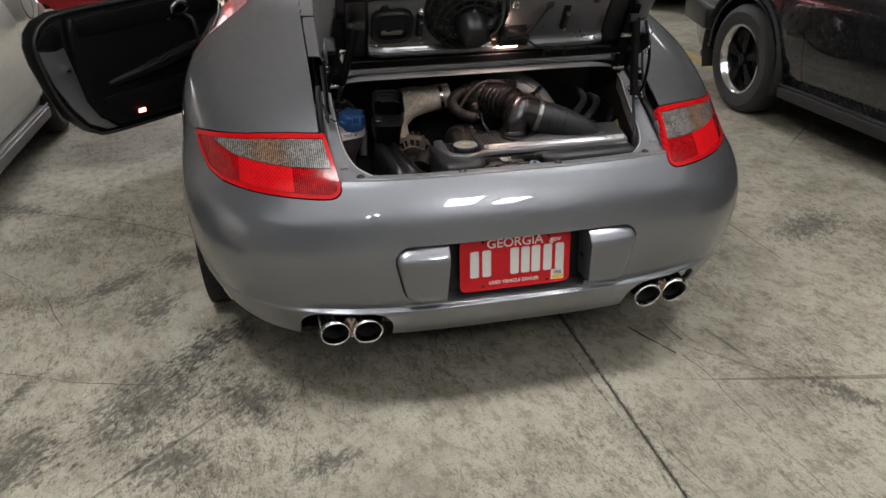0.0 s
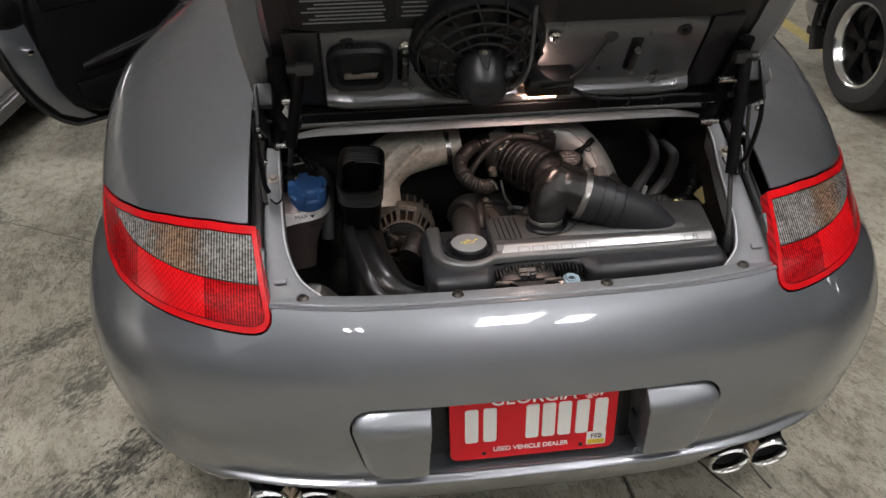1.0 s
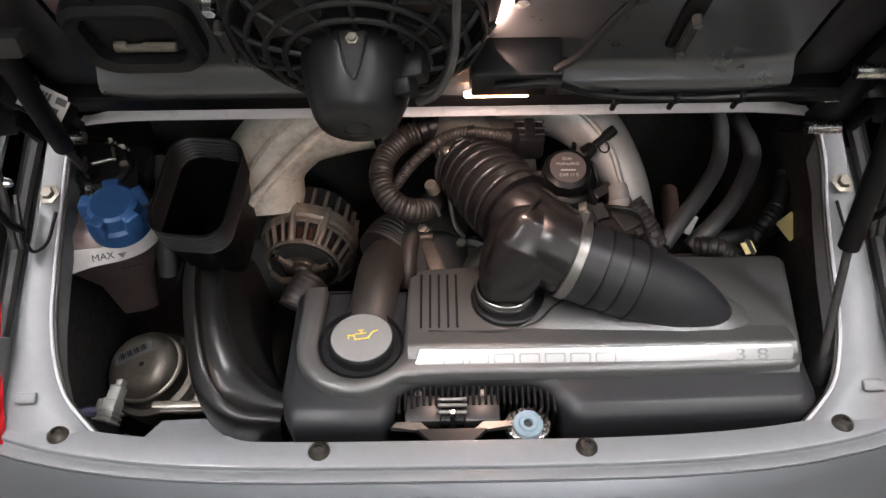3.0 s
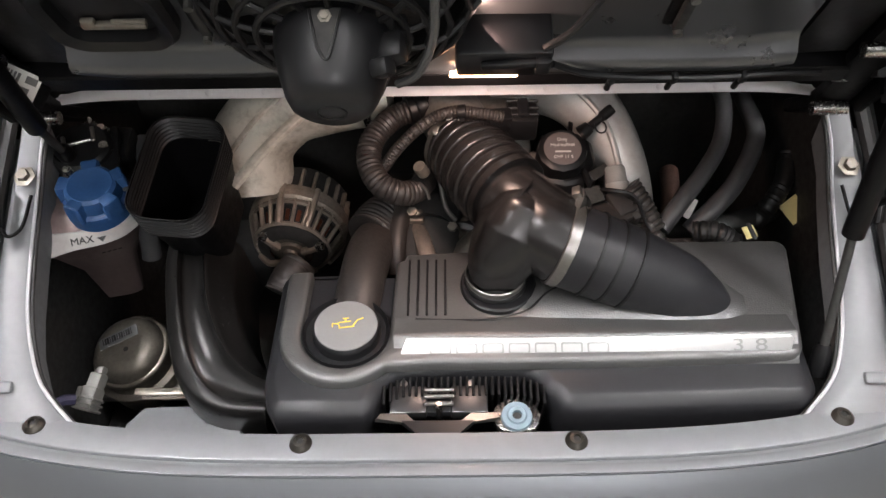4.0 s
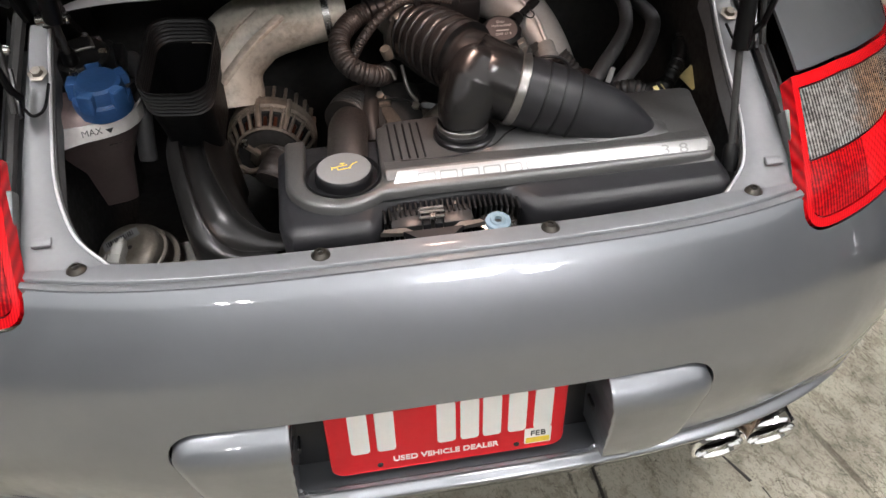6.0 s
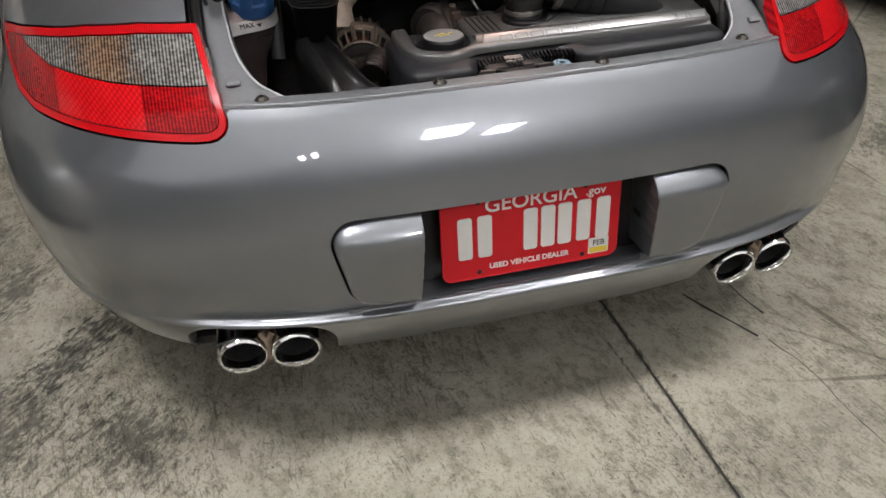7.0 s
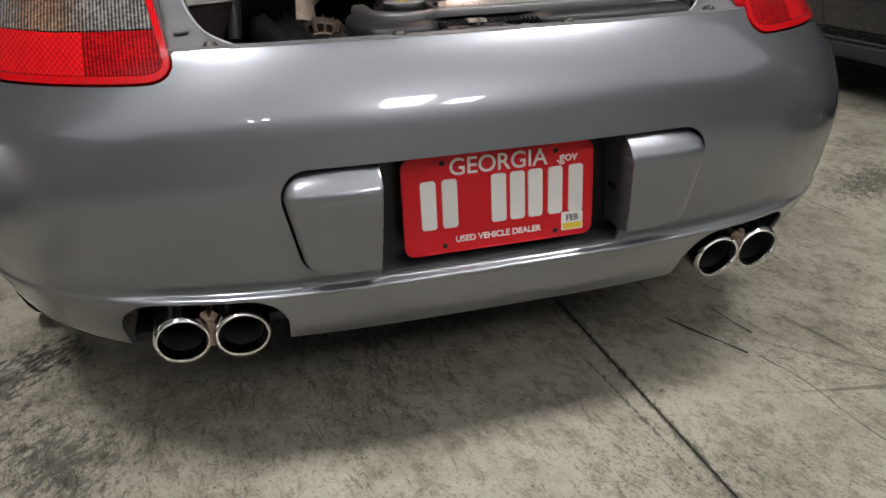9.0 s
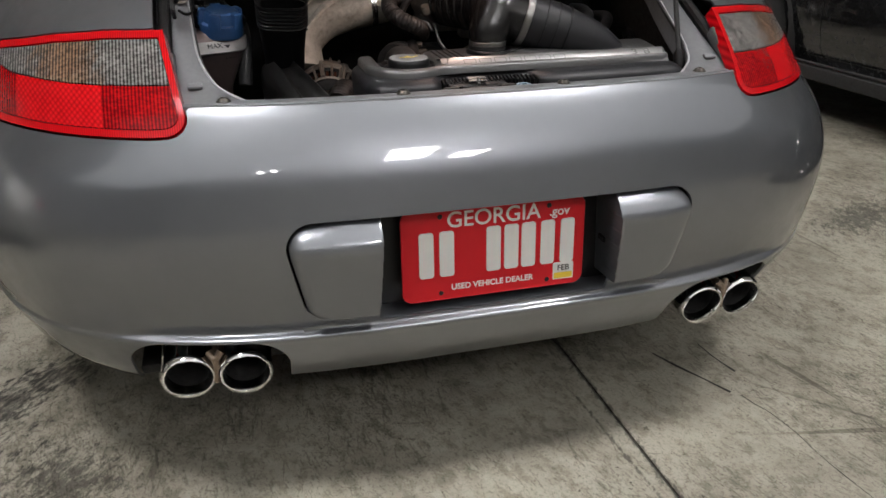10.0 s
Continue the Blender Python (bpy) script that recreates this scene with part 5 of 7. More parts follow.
part("sensor_conduit", tube([(0.225, 0.405, 0.735), (0.245, 0.39, 0.715), (0.262, 0.372, 0.70), (0.29, 0.38, 0.69), (0.32, 0.385, 0.685)], 0.007, 12, 12, 0.0016, 0.006), DUSTY_RUBBER, car)
part("sensor_boot", tube([(0.222, 0.422, 0.745), (0.240, 0.405, 0.728), (0.256, 0.388, 0.708)], [0.014, 0.011, 0.009], 18, 16, 0.002, 0.0065), DUSTY_RUBBER, car, "ribbed rubber boot of the sensor plug")
part("sensor_wire", tube([(0.180, 0.420, 0.742), (0.200, 0.402, 0.757), (0.225, 0.398, 0.750), (0.240, 0.385, 0.722), (0.255, 0.374, 0.706)], 0.0022, 6, 8), SATIN_BLACK, car)
part("sensor_housing", joined(box(0.050, 0.034, 0.030, pose(0.196, 0.392, 0.722, 14, 0, 24), 0.005), box(0.030, 0.026, 0.026, pose(0.172, 0.405, 0.716, 14, 0, 24), 0.004)), DUSTY_RUBBER, car, "brown-dusted sensor housing")

# cast intake manifold left and right
part("intake_plenum", tube([(-0.246, 0.535, 0.650), (-0.246, 0.566, 0.705), (-0.200, 0.585, 0.745), (-0.13, 0.58, 0.760), (-0.06, 0.58, 0.768)], [0.052, 0.056, 0.052, 0.040, 0.036], 28, 10), CAST, car, "stained cast aluminium intake plenum")
for a, b, r in (((-0.189, 0.545, 0.796), (-0.246, 0.478, 0.760), 0.0035), ((-0.153, 0.512, 0.796), (-0.237, 0.428, 0.748), 0.0065)):
    part("plenum_rib", tube([a, Vector(a).lerp(Vector(b), 0.5) + Vector((0, -0.006, 0.008)), b], r, 10, 8, flat=0.6, power=4), CAST, car)
part("plenum_band", lathe([(0.038, -0.006), (0.0405, -0.005), (0.0405, 0.005), (0.038, 0.006)], 28, aim((-0.088, 0.58, 0.765), (-0.06, 0.58, 0.768))), STEEL, car)
part("right_runner", tube([(0.07, 0.575, 0.80), (0.14, 0.57, 0.79), (0.19, 0.548, 0.768), (0.224, 0.505, 0.730), (0.240, 0.458, 0.68), (0.242, 0.42, 0.62)], [0.036, 0.040, 0.037, 0.032, 0.03, 0.03], 24, 8), CAST_GREY, car, "cast aluminium intake runner")
part("runner_rib", tube([(0.13, 0.54, 0.82), (0.17, 0.53, 0.805), (0.205, 0.50, 0.775), (0.222, 0.465, 0.735)], 0.004, 8, 8), CAST_GREY, car)
part("belt_pulley", lathe([(0, 0.01), (0.03, 0.012), (0.034, 0.0), (0.052, 0.0), (0.055, 0.012), (0.055, -0.02)], 36, pose(-0.015, 0.40, 0.655, 62)), DARK_STEEL, car)
part("engine_block", joined(box(0.36, 0.22, 0.14, pose(0.10, 0.48, 0.57), 0.02), box(0.10, 0.10, 0.10, pose(-0.02, 0.43, 0.65, 20), 0.015), box(0.08, 0.06, 0.08, pose(0.10, 0.42, 0.66, 10, 10), 0.012)), DARK, car)
mount = part("bracket_casting", joined(box(0.022, 0.075, 0.030, pose(-0.020, 0.405, 0.680, 12, 0, 14), 0.005), box(0.020, 0.085, 0.016, pose(0.012, 0.395, 0.678, 10, 12, -38), 0.004), box(0.030, 0.020, 0.030, pose(-0.030, 0.425, 0.690, 10), 0.005)), DUSTY_CAST, car, "dusty grey cast bracket behind the cover")
part("bracket_strap", tube([(0.004, 0.438, 0.745), (0.010, 0.425, 0.715), (0.022, 0.418, 0.698)], 0.003, 8, 5), DULL_STEEL, mount)
part("rust_block", box(0.014, 0.022, 0.026, pose(-0.092, 0.405, 0.672, 0, 0, 12), 0.004), material("rust_brown_plug", (0.12, 0.055, 0.035), 0.6, 0, 0, 0.5, 40), mount)
part("idler_disc", lathe([(0, 0.012), (0.012, 0.012), (0.014, 0.004), (0.030, 0.002), (0.033, 0.006), (0.040, 0.006), (0.042, -0.012)], 36, pose(0.030, 0.395, 0.662, 55, 0, -25)), DARK_STEEL, mount)
for x, y, z in ((-0.030, 0.424, 0.704), (0.018, 0.412, 0.690)):
    part("bracket_bolt", lathe([(0, 0.012), (0.006, 0.012), (0.006, 0.003), (0.009, 0.002), (0.009, 0)], 6, pose(x, y, z, 30)), CAN_STEEL, mount)
part("coolant_pipe", tube([(-0.046, 0.345, 0.65), (-0.048, 0.375, 0.685), (-0.046, 0.41, 0.700), (-0.038, 0.445, 0.705), (-0.03, 0.48, 0.69)], [0.010, 0.011, 0.0125, 0.0125, 0.012], 16, 8), DUSTY_RUBBER, car)
part("engine_mount_arm", tube([(0.02, 0.38, 0.66), (0.055, 0.395, 0.69), (0.07, 0.37, 0.71)], [0.02, 0.016, 0.012], 12, 6), DUSTY_CAST, car)

# alternator
AL = aim((-0.189, 0.545, 0.609), (-0.201, 0.422, 0.596)) @ Matrix.Diagonal((0.96, 0.96, 1.0, 1))
alt = part("alternator", lathe([(0.060, -0.02), (0.060, 0.022), (0.069, 0.024), (0.069, 0.038), (0.066, 0.042), (0.057, 0.046), (0.051, 0.066), (0.048, 0.078), (0.036, 0.084), (0.030, 0.084)], 48, AL), DARK, car, "dusty cast alternator with slotted end and copper windings")
for k in range(22):
    a = 360 / 22 * k
    part("side_bar", box(0.007, 0.0050, 0.034, AL @ pose(0, 0, 0, 0, 0, a) @ pose(0.0632, 0, 0.004), 0.0015, 1), ALT_CAST, alt)
    part("end_bar", box(0.007, 0.0046, 0.036, AL @ pose(0, 0, 0, 0, 0, a) @ pose(0.0592, 0, 0.058, 0, -24), 0.0015, 1), ALT_CAST, alt)
    part("winding", box(0.004, 0.0060, 0.016, AL @ pose(0, 0, 0, 0, 0, a + 9) @ pose(0.0535, 0, 0.060, 0, -22), 0.001, 1), COPPER, alt)
for z, r in ((0.023, 0.0695), (0.046, 0.0672), (0.074, 0.0545)):
    part("cage_ring", lathe([(r - 0.003, -0.0035), (r, -0.002), (r, 0.002), (r - 0.003, 0.0035)], 48, AL @ pose(0, 0, z)), ALT_CAST, alt)
part("cage_band", lathe([(0.066, -0.010), (0.0702, -0.008), (0.0702, 0.006), (0.067, 0.010)], 48, AL @ pose(0, 0, 0.033)), ALT_CAST, alt)
for a in (60, 100, 215, 330):
    part("cage_rib", tube([(0.068 * math.cos(radians(a)), 0.068 * math.sin(radians(a)), 0.02), (0.0675 * math.cos(radians(a)), 0.0675 * math.sin(radians(a)), 0.048), (0.055 * math.cos(radians(a)), 0.055 * math.sin(radians(a)), 0.076)], 0.0045, 8, 5), ALT_CAST, alt, m=AL)
for a in (0.4, 2.4, 4.5):
    part("through_bolt", lathe([(0, 0.008), (0.006, 0.008), (0.006, 0)], 6, AL @ pose(0.046 * math.cos(a), 0.046 * math.sin(a), 0.079)), STEEL, alt)
part("bearing_hub", lathe([(0, 0.090), (0.009, 0.090), (0.011, 0.086), (0.018, 0.085), (0.020, 0.080), (0.031, 0.079)], 32, AL), DUSTY_CAST, alt)
for a in (20, 140, 260):
    part("hub_arm", box(0.034, 0.008, 0.010, AL @ pose(0, 0, 0, 0, 0, a) @ pose(0.034, 0, 0.083, 0, 8), 0.002), ALT_CAST, alt)
part("alternator_bush", tube([(-0.192, 0.368, 0.625), (-0.184, 0.384, 0.634), (-0.172, 0.405, 0.640)], 0.021, 22, 12, 0.0012, 0.007), DUSTY_RUBBER, car, "ribbed brown-dusted rubber bush")
for a in (200, 250, 300):
    part("end_arm", tube([(0.052 * math.cos(radians(a)), 0.052 * math.sin(radians(a)), 0.078), (0.038 * math.cos(radians(a + 8)), 0.038 * math.sin(radians(a + 8)), 0.090), (0.020 * math.cos(radians(a + 20)), 0.020 * math.sin(radians(a + 20)), 0.092)], 0.0045, 8, 5), ALT_CAST, alt, m=AL)

# air duct with its bellows mouth
part("collar_well", lathe([(0.030, 0.7190), (0.0385, 0.7196), (0.0405, 0.7180), (0.0405, 0.705)], 40, pose(0.066, 0.2985, 0)), SATIN_BLACK, cover)
MOUTH = pose(-0.276, 0.389, 0.797, 17.5, 2, -6)
stations = [((-0.322, 0.410), (-0.301, 0.410), (-0.270, 0.408), (-0.252, 0.408), 0.694), ((-0.320, 0.372), (-0.300, 0.374), (-0.268, 0.368), (-0.252, 0.374), 0.696), ((-0.307, 0.308), (-0.289, 0.312), (-0.254, 0.302), (-0.240, 0.311), 0.688), ((-0.290, 0.245), (-0.272, 0.250), (-0.232, 0.254), (-0.220, 0.268), 0.668), ((-0.270, 0.214), (-0.256, 0.224), (-0.211, 0.236), (-0.202, 0.252), 0.650), ((-0.236, 0.196), (-0.228, 0.208), (-0.188, 0.226), (-0.182, 0.242), 0.640), ((-0.186, 0.192), (-0.182, 0.204), (-0.160, 0.222), (-0.155, 0.238), 0.636)]
rows = []
for k, (a, b, c, d, z) in enumerate(stations):
    rise = (0.005, 0.008, 0.008, 0.006, 0.003, 0.0, 0.0)[k]
    m = [(b[i] + c[i]) / 2 for i in (0, 1)]
    rows.append([(a[0] + 0.004, a[1] + 0.004, z - 0.11), (a[0], a[1], z - 0.030), (a[0] + 0.002, a[1], z - 0.010), ((a[0] * 2 + b[0]) / 3, (a[1] * 2 + b[1]) / 3, z - 0.002), (b[0], b[1], z + rise), (b[0] * 0.75 + m[0] * 0.25, b[1] * 0.75 + m[1] * 0.25, z - 0.002),
                 (m[0], m[1], z - 0.006), (c[0] * 0.72 + m[0] * 0.28, c[1] * 0.72 + m[1] * 0.28, z - 0.002), (c[0], c[1], z + 0.008), ((c[0] + d[0]) / 2, (c[1] + d[1]) / 2, z - 0.002), (d[0] + 0.004, d[1] + 0.002, z - 0.018), (d[0] + 0.012, d[1] + 0.006, z - 0.040), (d[0] + 0.020, d[1] + 0.012, z - 0.12)])
rows = [smooth_path(r, 3) for r in rows]
rows = list(zip(*[smooth_path(c, 6) for c in zip(*rows)]))
duct = part("air_duct", strip(rows), DUCT_BLACK, car, "ribbed black plastic air duct", sharp=70)
folds = [(0.0, 0.019), (0.0, 0.0165)]
for k in range(6):
    folds += [(-0.0065, 0.0140 - 0.0062 * k), (-0.0065, 0.0128 - 0.0062 * k), (-0.0004 * k, 0.0112 - 0.0062 * k), (-0.0004 * k, 0.0102 - 0.0062 * k)]
sheet = [(d, z) for d, z in folds] + [(d - 0.0024, z) for d, z in folds[::-1]]
part("mouth_bellows", rings_of([(round_rect(0.0865 + d, 0.1310 + d, 0.026 + d / 2), z) for d, z in sheet + sheet[:1]]), FOLD_RUBBER, duct, "folded black rubber mouth of the duct", m=MOUTH, sharp=25)
bm = rings_of([(round_rect(w, h, r), z) for w, h, r, z in ((0.0800, 0.1240, 0.0215, -0.021), (0.0780, 0.1210, 0.0215, -0.030), (0.070, 0.104, 0.018, -0.07), (0.066, 0.094, 0.018, -0.12))])
bm.faces.new([v for v in bm.verts if abs(v.co.z + 0.12) < 1e-6])
part("mouth_throat", bm, DOOR_TRIM, duct, m=MOUTH)
# coolant tank, blue cap, pump head
tank = part("coolant_tank", loft([(-0.452, 0.350), (-0.452, 0.445), (-0.37, 0.445), (-0.345, 0.42), (-0.345, 0.393), (-0.352, 0.380), (-0.365, 0.368), (-0.382, 0.360), (-0.41, 0.354)], ((0.60, 0.034), (0.66, 0.026), (0.695, 0.012), (0.715, 0.004), (0.726, 0.001))), TANK_DARK, car, "aged plastic coolant tank with a white level band")
part("tank_shoulder", loft([(-0.452, 0.352), (-0.452, 0.440), (-0.37, 0.440), (-0.346, 0.415), (-0.348, 0.390), (-0.362, 0.372), (-0.40, 0.358)], ((0.724, 0.0), (0.744, 0.003), (0.754, 0.010), (0.757, 0.018))), TANK_PINK, tank, "cloudy pink-stained upper shell")
part("tank_neck", lathe([(0.030, -0.004), (0.030, 0.02)], 28, pose(-0.379, 0.390, 0.752, 14)), TANK_PINK, tank)
low = smooth_path([(-0.456, 0.318, 0.725), (-0.411, 0.345, 0.725), (-0.377, 0.357, 0.725), (-0.356, 0.370, 0.725), (-0.345, 0.388, 0.725), (-0.340, 0.41, 0.725)], 8)
up = smooth_path([(-0.456, 0.353, 0.742), (-0.409, 0.358, 0.742), (-0.374, 0.366, 0.742), (-0.355, 0.377, 0.742), (-0.345, 0.395, 0.742), (-0.340, 0.415, 0.742)], 8)
part("level_band", strip([[b + Vector((0, 0.012, 0.001)), b, a, a + Vector((0, 0.006, -0.003))] for a, b in zip(low, up)]), TANK, tank, "white band with MAX mark")
lettering("max_mark", "MAX", 0.0115, SATIN_BLACK, tank, pose(-0.393, 0.3515, 0.7365, 52, 0, 14), 0.0005)
part("mark_arrow", prism([(-0.005, 0), (0.005, 0), (0, -0.006)], 0, 0.001), SATIN_BLACK, tank, m=pose(-0.3735, 0.3585, 0.7365, 52, 0, 20))
part("part_mark", joined(*[box(0.004, 0.0012, 0.0004, pose(-0.376 + 0.0055 * k, 0.3535 + 0.0022 * k, 0.716, 85, 0, 22)) for k in range(4)]), SATIN_BLACK, tank, smooth=False)
CAPB = pose(-0.379, 0.390, 0.763, 12, 0, 20)
bc = part("coolant_cap", lathe([(0, 0.026), (0.016, 0.0265), (0.0235, 0.0285), (0.0275, 0.026), (0.0290, 0.020), (0.0300, 0.010), (0.0345, 0.007), (0.0355, 0.002), (0.0355, -0.012), (0.033, -0.014)], 40, CAPB), BLUE_CAP, car, "blue ribbed coolant cap")
for k in range(5):
    part("cap_grip", loft([(0.020, -0.0085), (0.020, 0.0085), (0.0352, 0.0105), (0.0375, 0.0075), (0.0375, -0.0075), (0.0352, -0.0105)], ((0.004, 0.0), (0.024, 0.0004), (0.0272, 0.0018), (0.0282, 0.0045))), BLUE_CAP, bc, m=CAPB @ pose(0, 0, 0, 0, 0, 72 * k + 14))
pump = part("vacuum_pump", joined(lathe([(0, 0.022), (0.030, 0.022), (0.034, 0.018), (0.036, 0.0), (0.036, -0.04)], 28, pose(-0.403, 0.447, 0.780, 15)), box(0.06, 0.075, 0.012, pose(-0.393, 0.440, 0.786, 12, 0, 12), 0.004), box(0.05, 0.045, 0.03, pose(-0.385, 0.475, 0.77, 10), 0.006)), BLACK_PLASTIC, car, "black pump head held by zinc screws")
for x, y in ((-0.408, 0.409), (-0.386, 0.415), (-0.376, 0.443), (-0.385, 0.468), (-0.402, 0.478)):
    part("pump_screw", lathe([(0, 0.009), (0.005, 0.009), (0.0055, 0.002), (0.008, 0)], 10, pose(x, y, 0.786 + 0.22 * (y - 0.41), 15)), STEEL, pump)
part("pump_bracket", joined(box(0.034, 0.004, 0.004, pose(-0.404, 0.438, 0.806, 12, 0, 24), 0.001, 1), box(0.004, 0.022, 0.004, pose(-0.389, 0.452, 0.808, 12, 0, 20), 0.001, 1), box(0.004, 0.016, 0.006, pose(-0.419, 0.440, 0.805, 12, 0, 20), 0.001, 1)), DULL_STEEL, pump, "zinc bracket on the pump head")
part("pump_stub", lathe([(0, 0.03), (0.009, 0.03), (0.012, 0.026), (0.012, 0)], 18, aim((-0.365, 0.42, 0.775), (-0.33, 0.39, 0.76))), BLACK_PLASTIC, pump)
part("pump_hose", tube([(-0.36, 0.50, 0.76), (-0.345, 0.46, 0.75), (-0.345, 0.42, 0.72), (-0.35, 0.40, 0.66)], 0.012, 12, 6), HOSE_RUBBER, car)

# vacuum can, plug and tray in the corner
CAN = pose(-0.394, 0.341, 0.548, 14, -8, 0) @ Matrix.Diagonal((1.1, 1.1, 1, 1))
can = part("vacuum_can", lathe([(0, 0.022), (0.022, 0.0215), (0.030, 0.0195), (0.037, 0.0140), (0.0405, 0.007), (0.0415, 0.003), (0.0440, 0.0022), (0.0455, 0.000), (0.0455, -0.003), (0.0438, -0.006), (0.0445, -0.012), (0.0470, -0.018), (0.0535, -0.022), (0.0545, -0.027), (0.0530, -0.032), (0.0530, -0.06)], 48, CAN), CAN_STEEL, car, "zinc-plated round vacuum can with a label")
part("can_label", box(0.046, 0.014, 0.0010, CAN @ pose(-0.006, 0.010, 0.0216, 0, 0, 22)), GREY_PRINT, can, smooth=False)
part("label_bars", joined(*[box(0.0009 + 0.0008 * (k * 7 % 3), 0.008, 0.0004, CAN @ pose(-0.006, 0.010, 0.0223, 0, 0, 22) @ pose(-0.018 + 0.0028 * k, 0.001, 0)) for k in range(13)]), SATIN_BLACK, can, smooth=False)
part("can_hole", lathe([(0, 0.0008), (0.003, 0.0006)], 12, CAN @ pose(0.006, -0.006, 0.0218)), DARK, can)
part("can_flange", loft([(-0.060, -0.040), (-0.060, 0.03), (0.060, 0.03), (0.075, -0.02), (0.065, -0.05)], ((-0.050, 0.0), (-0.042, 0.0), (-0.040, 0.002))), DULL_STEEL, can, m=CAN)
part("corner_tray", loft([(-0.352, 0.150), (-0.345, 0.205), (-0.330, 0.226), (-0.270, 0.228), (-0.255, 0.205), (-0.215, 0.196), (-0.205, 0.150)], ((0.585, 0.0), (0.595, 0.0), (0.598, 0.002))), SILL_PAINT, car, "grey painted tray in the corner of the bay")
part("tray_rail", joined(box(0.085, 0.010, 0.006, pose(-0.305, 0.246, 0.597, 8), 0.003), box(0.07, 0.004, 0.004, pose(-0.300, 0.236, 0.600), 0.001, 1)), CAN_STEEL, car)
PLUG = pose(-0.374, 0.212, 0.636, 24, 0, -14) @ Matrix.Scale(0.85, 4)
part("grey_plug", joined(box(0.022, 0.030, 0.024, PLUG, 0.004), box(0.017, 0.022, 0.019, PLUG @ pose(0.001, 0.022, 0), 0.003), box(0.010, 0.012, 0.014, PLUG @ pose(0.002, 0.036, 0), 0.003), box(0.006, 0.016, 0.006, PLUG @ pose(-0.010, 0.004, 0.012), 0.002), *[box(0.026, 0.0035, 0.028, PLUG @ pose(0, -0.014 + 0.007 * k, 0), 0.001, 1) for k in range(3)]), material("pale_grey_plug", (0.115, 0.115, 0.106), 0.5, 0, 0, 0.3, 60), car, "pale grey wiring plug")
part("blue_wire", tube([(-0.415, 0.19, 0.64), (-0.395, 0.20, 0.65), (-0.385, 0.205, 0.645)], 0.006, 8, 4), material("violet_tape", (0.028, 0.026, 0.06), 0.6, 0, 0, 0.3, 60), car)

# hoses and tag on the right
for pts, r in ((((0.385, 0.66, 0.735), (0.378, 0.590, 0.740), (0.355, 0.514, 0.738), (0.321, 0.458, 0.735), (0.289, 0.418, 0.728), (0.262, 0.392, 0.705)), 0.0105),
               (((0.420, 0.63, 0.720), (0.412, 0.552, 0.729), (0.393, 0.503, 0.728), (0.358, 0.448, 0.723), (0.329, 0.419, 0.713), (0.300, 0.402, 0.69)), 0.0115)):
    part("coolant_hose", tube(pts, r, 18, 12), HOSE_RUBBER, car, "grey rubber coolant hose")
part("heater_hose", tube([(0.500, 0.56, 0.655), (0.452, 0.499, 0.655), (0.400, 0.460, 0.655), (0.346, 0.444, 0.655), (0.27, 0.43, 0.66)], 0.0155, 16, 10), RUBBER, car, "thick black rubber hose")
part("hose_tag", box(0.008, 0.026, 0.0012, pose(0.303, 0.423, 0.708, 30, 10, -28)), TANK, car, "worn pale tag behind the hose", smooth=False)
part("square_tag", box(0.014, 0.016, 0.0012, pose(0.372, 0.400, 0.690, 20, -10, 12)), PALE_YELLOW, car, smooth=False)
part("tag_band", box(0.005, 0.022, 0.0014, pose(0.374, 0.400, 0.6915, 20, -10, 12)), SATIN_BLACK, car, smooth=False)
part("ribbed_hose", tube([(0.455, 0.53, 0.70), (0.44, 0.49, 0.69), (0.42, 0.465, 0.675), (0.40, 0.45, 0.65)], 0.010, 14, 12, 0.002, 0.007), RUBBER, car)
part("old_pipe", tube([(0.34, 0.62, 0.60), (0.33, 0.56, 0.60), (0.32, 0.50, 0.57)], 0.014, 12, 6), material("rusty_pipe", (0.06, 0.028, 0.02), 0.7, 0.2, 0, 0.5, 30, 0.3, 120), car)
part("paper_tag", box(0.026, 0.030, 0.0012, pose(0.452, 0.462, 0.668, 40, -30, 25)), PALE_YELLOW, car, "pale yellow paper tag", smooth=False)
part("spring_hose", tube([(0.30, 0.392, 0.70), (0.325, 0.385, 0.705), (0.35, 0.38, 0.69)], 0.010, 12, 12, 0.003, 0.006), RUBBER, car)

# ---- open engine lid ----
LID = Matrix(((1, 0, 0, 0), (0, -0.5, -0.866, 0.415), (0, 0.866, -0.5, 0.905), (0, 0, 0, 1)))
LID_OUT = [(-0.415, 0.0), (-0.44, 0.012), (-0.452, 0.05), (-0.462, 0.20), (-0.462, 0.42), (-0.445, 0.53), (-0.40, 0.575), (-0.2, 0.592), (0.2, 0.592), (0.40, 0.575), (0.445, 0.53), (0.462, 0.42), (0.462, 0.20), (0.452, 0.05), (0.44, 0.012), (0.415, 0.0)]
lid = part("engine_lid", prism(LID_OUT, -0.004, -0.030, 0.008, 3), PAINT, car, "raised grey engine lid seen from below", m=LID)
rim_in = [(x * 0.90 if abs(x) > 0.3 else x, 0.02 + y * 0.945) for x, y in LID_OUT]
bm = bmesh.new()
ring = [[bm.verts.new((x, y, z)) for x, y in q] for q, z in ((LID_OUT, -0.004), ([(x * 0.99, 0.004 + y * 0.985) for x, y in LID_OUT], 0.012), ([(x * 0.965, 0.01 + y * 0.97) for x, y in LID_OUT], 0.016), (rim_in, 0.004))]
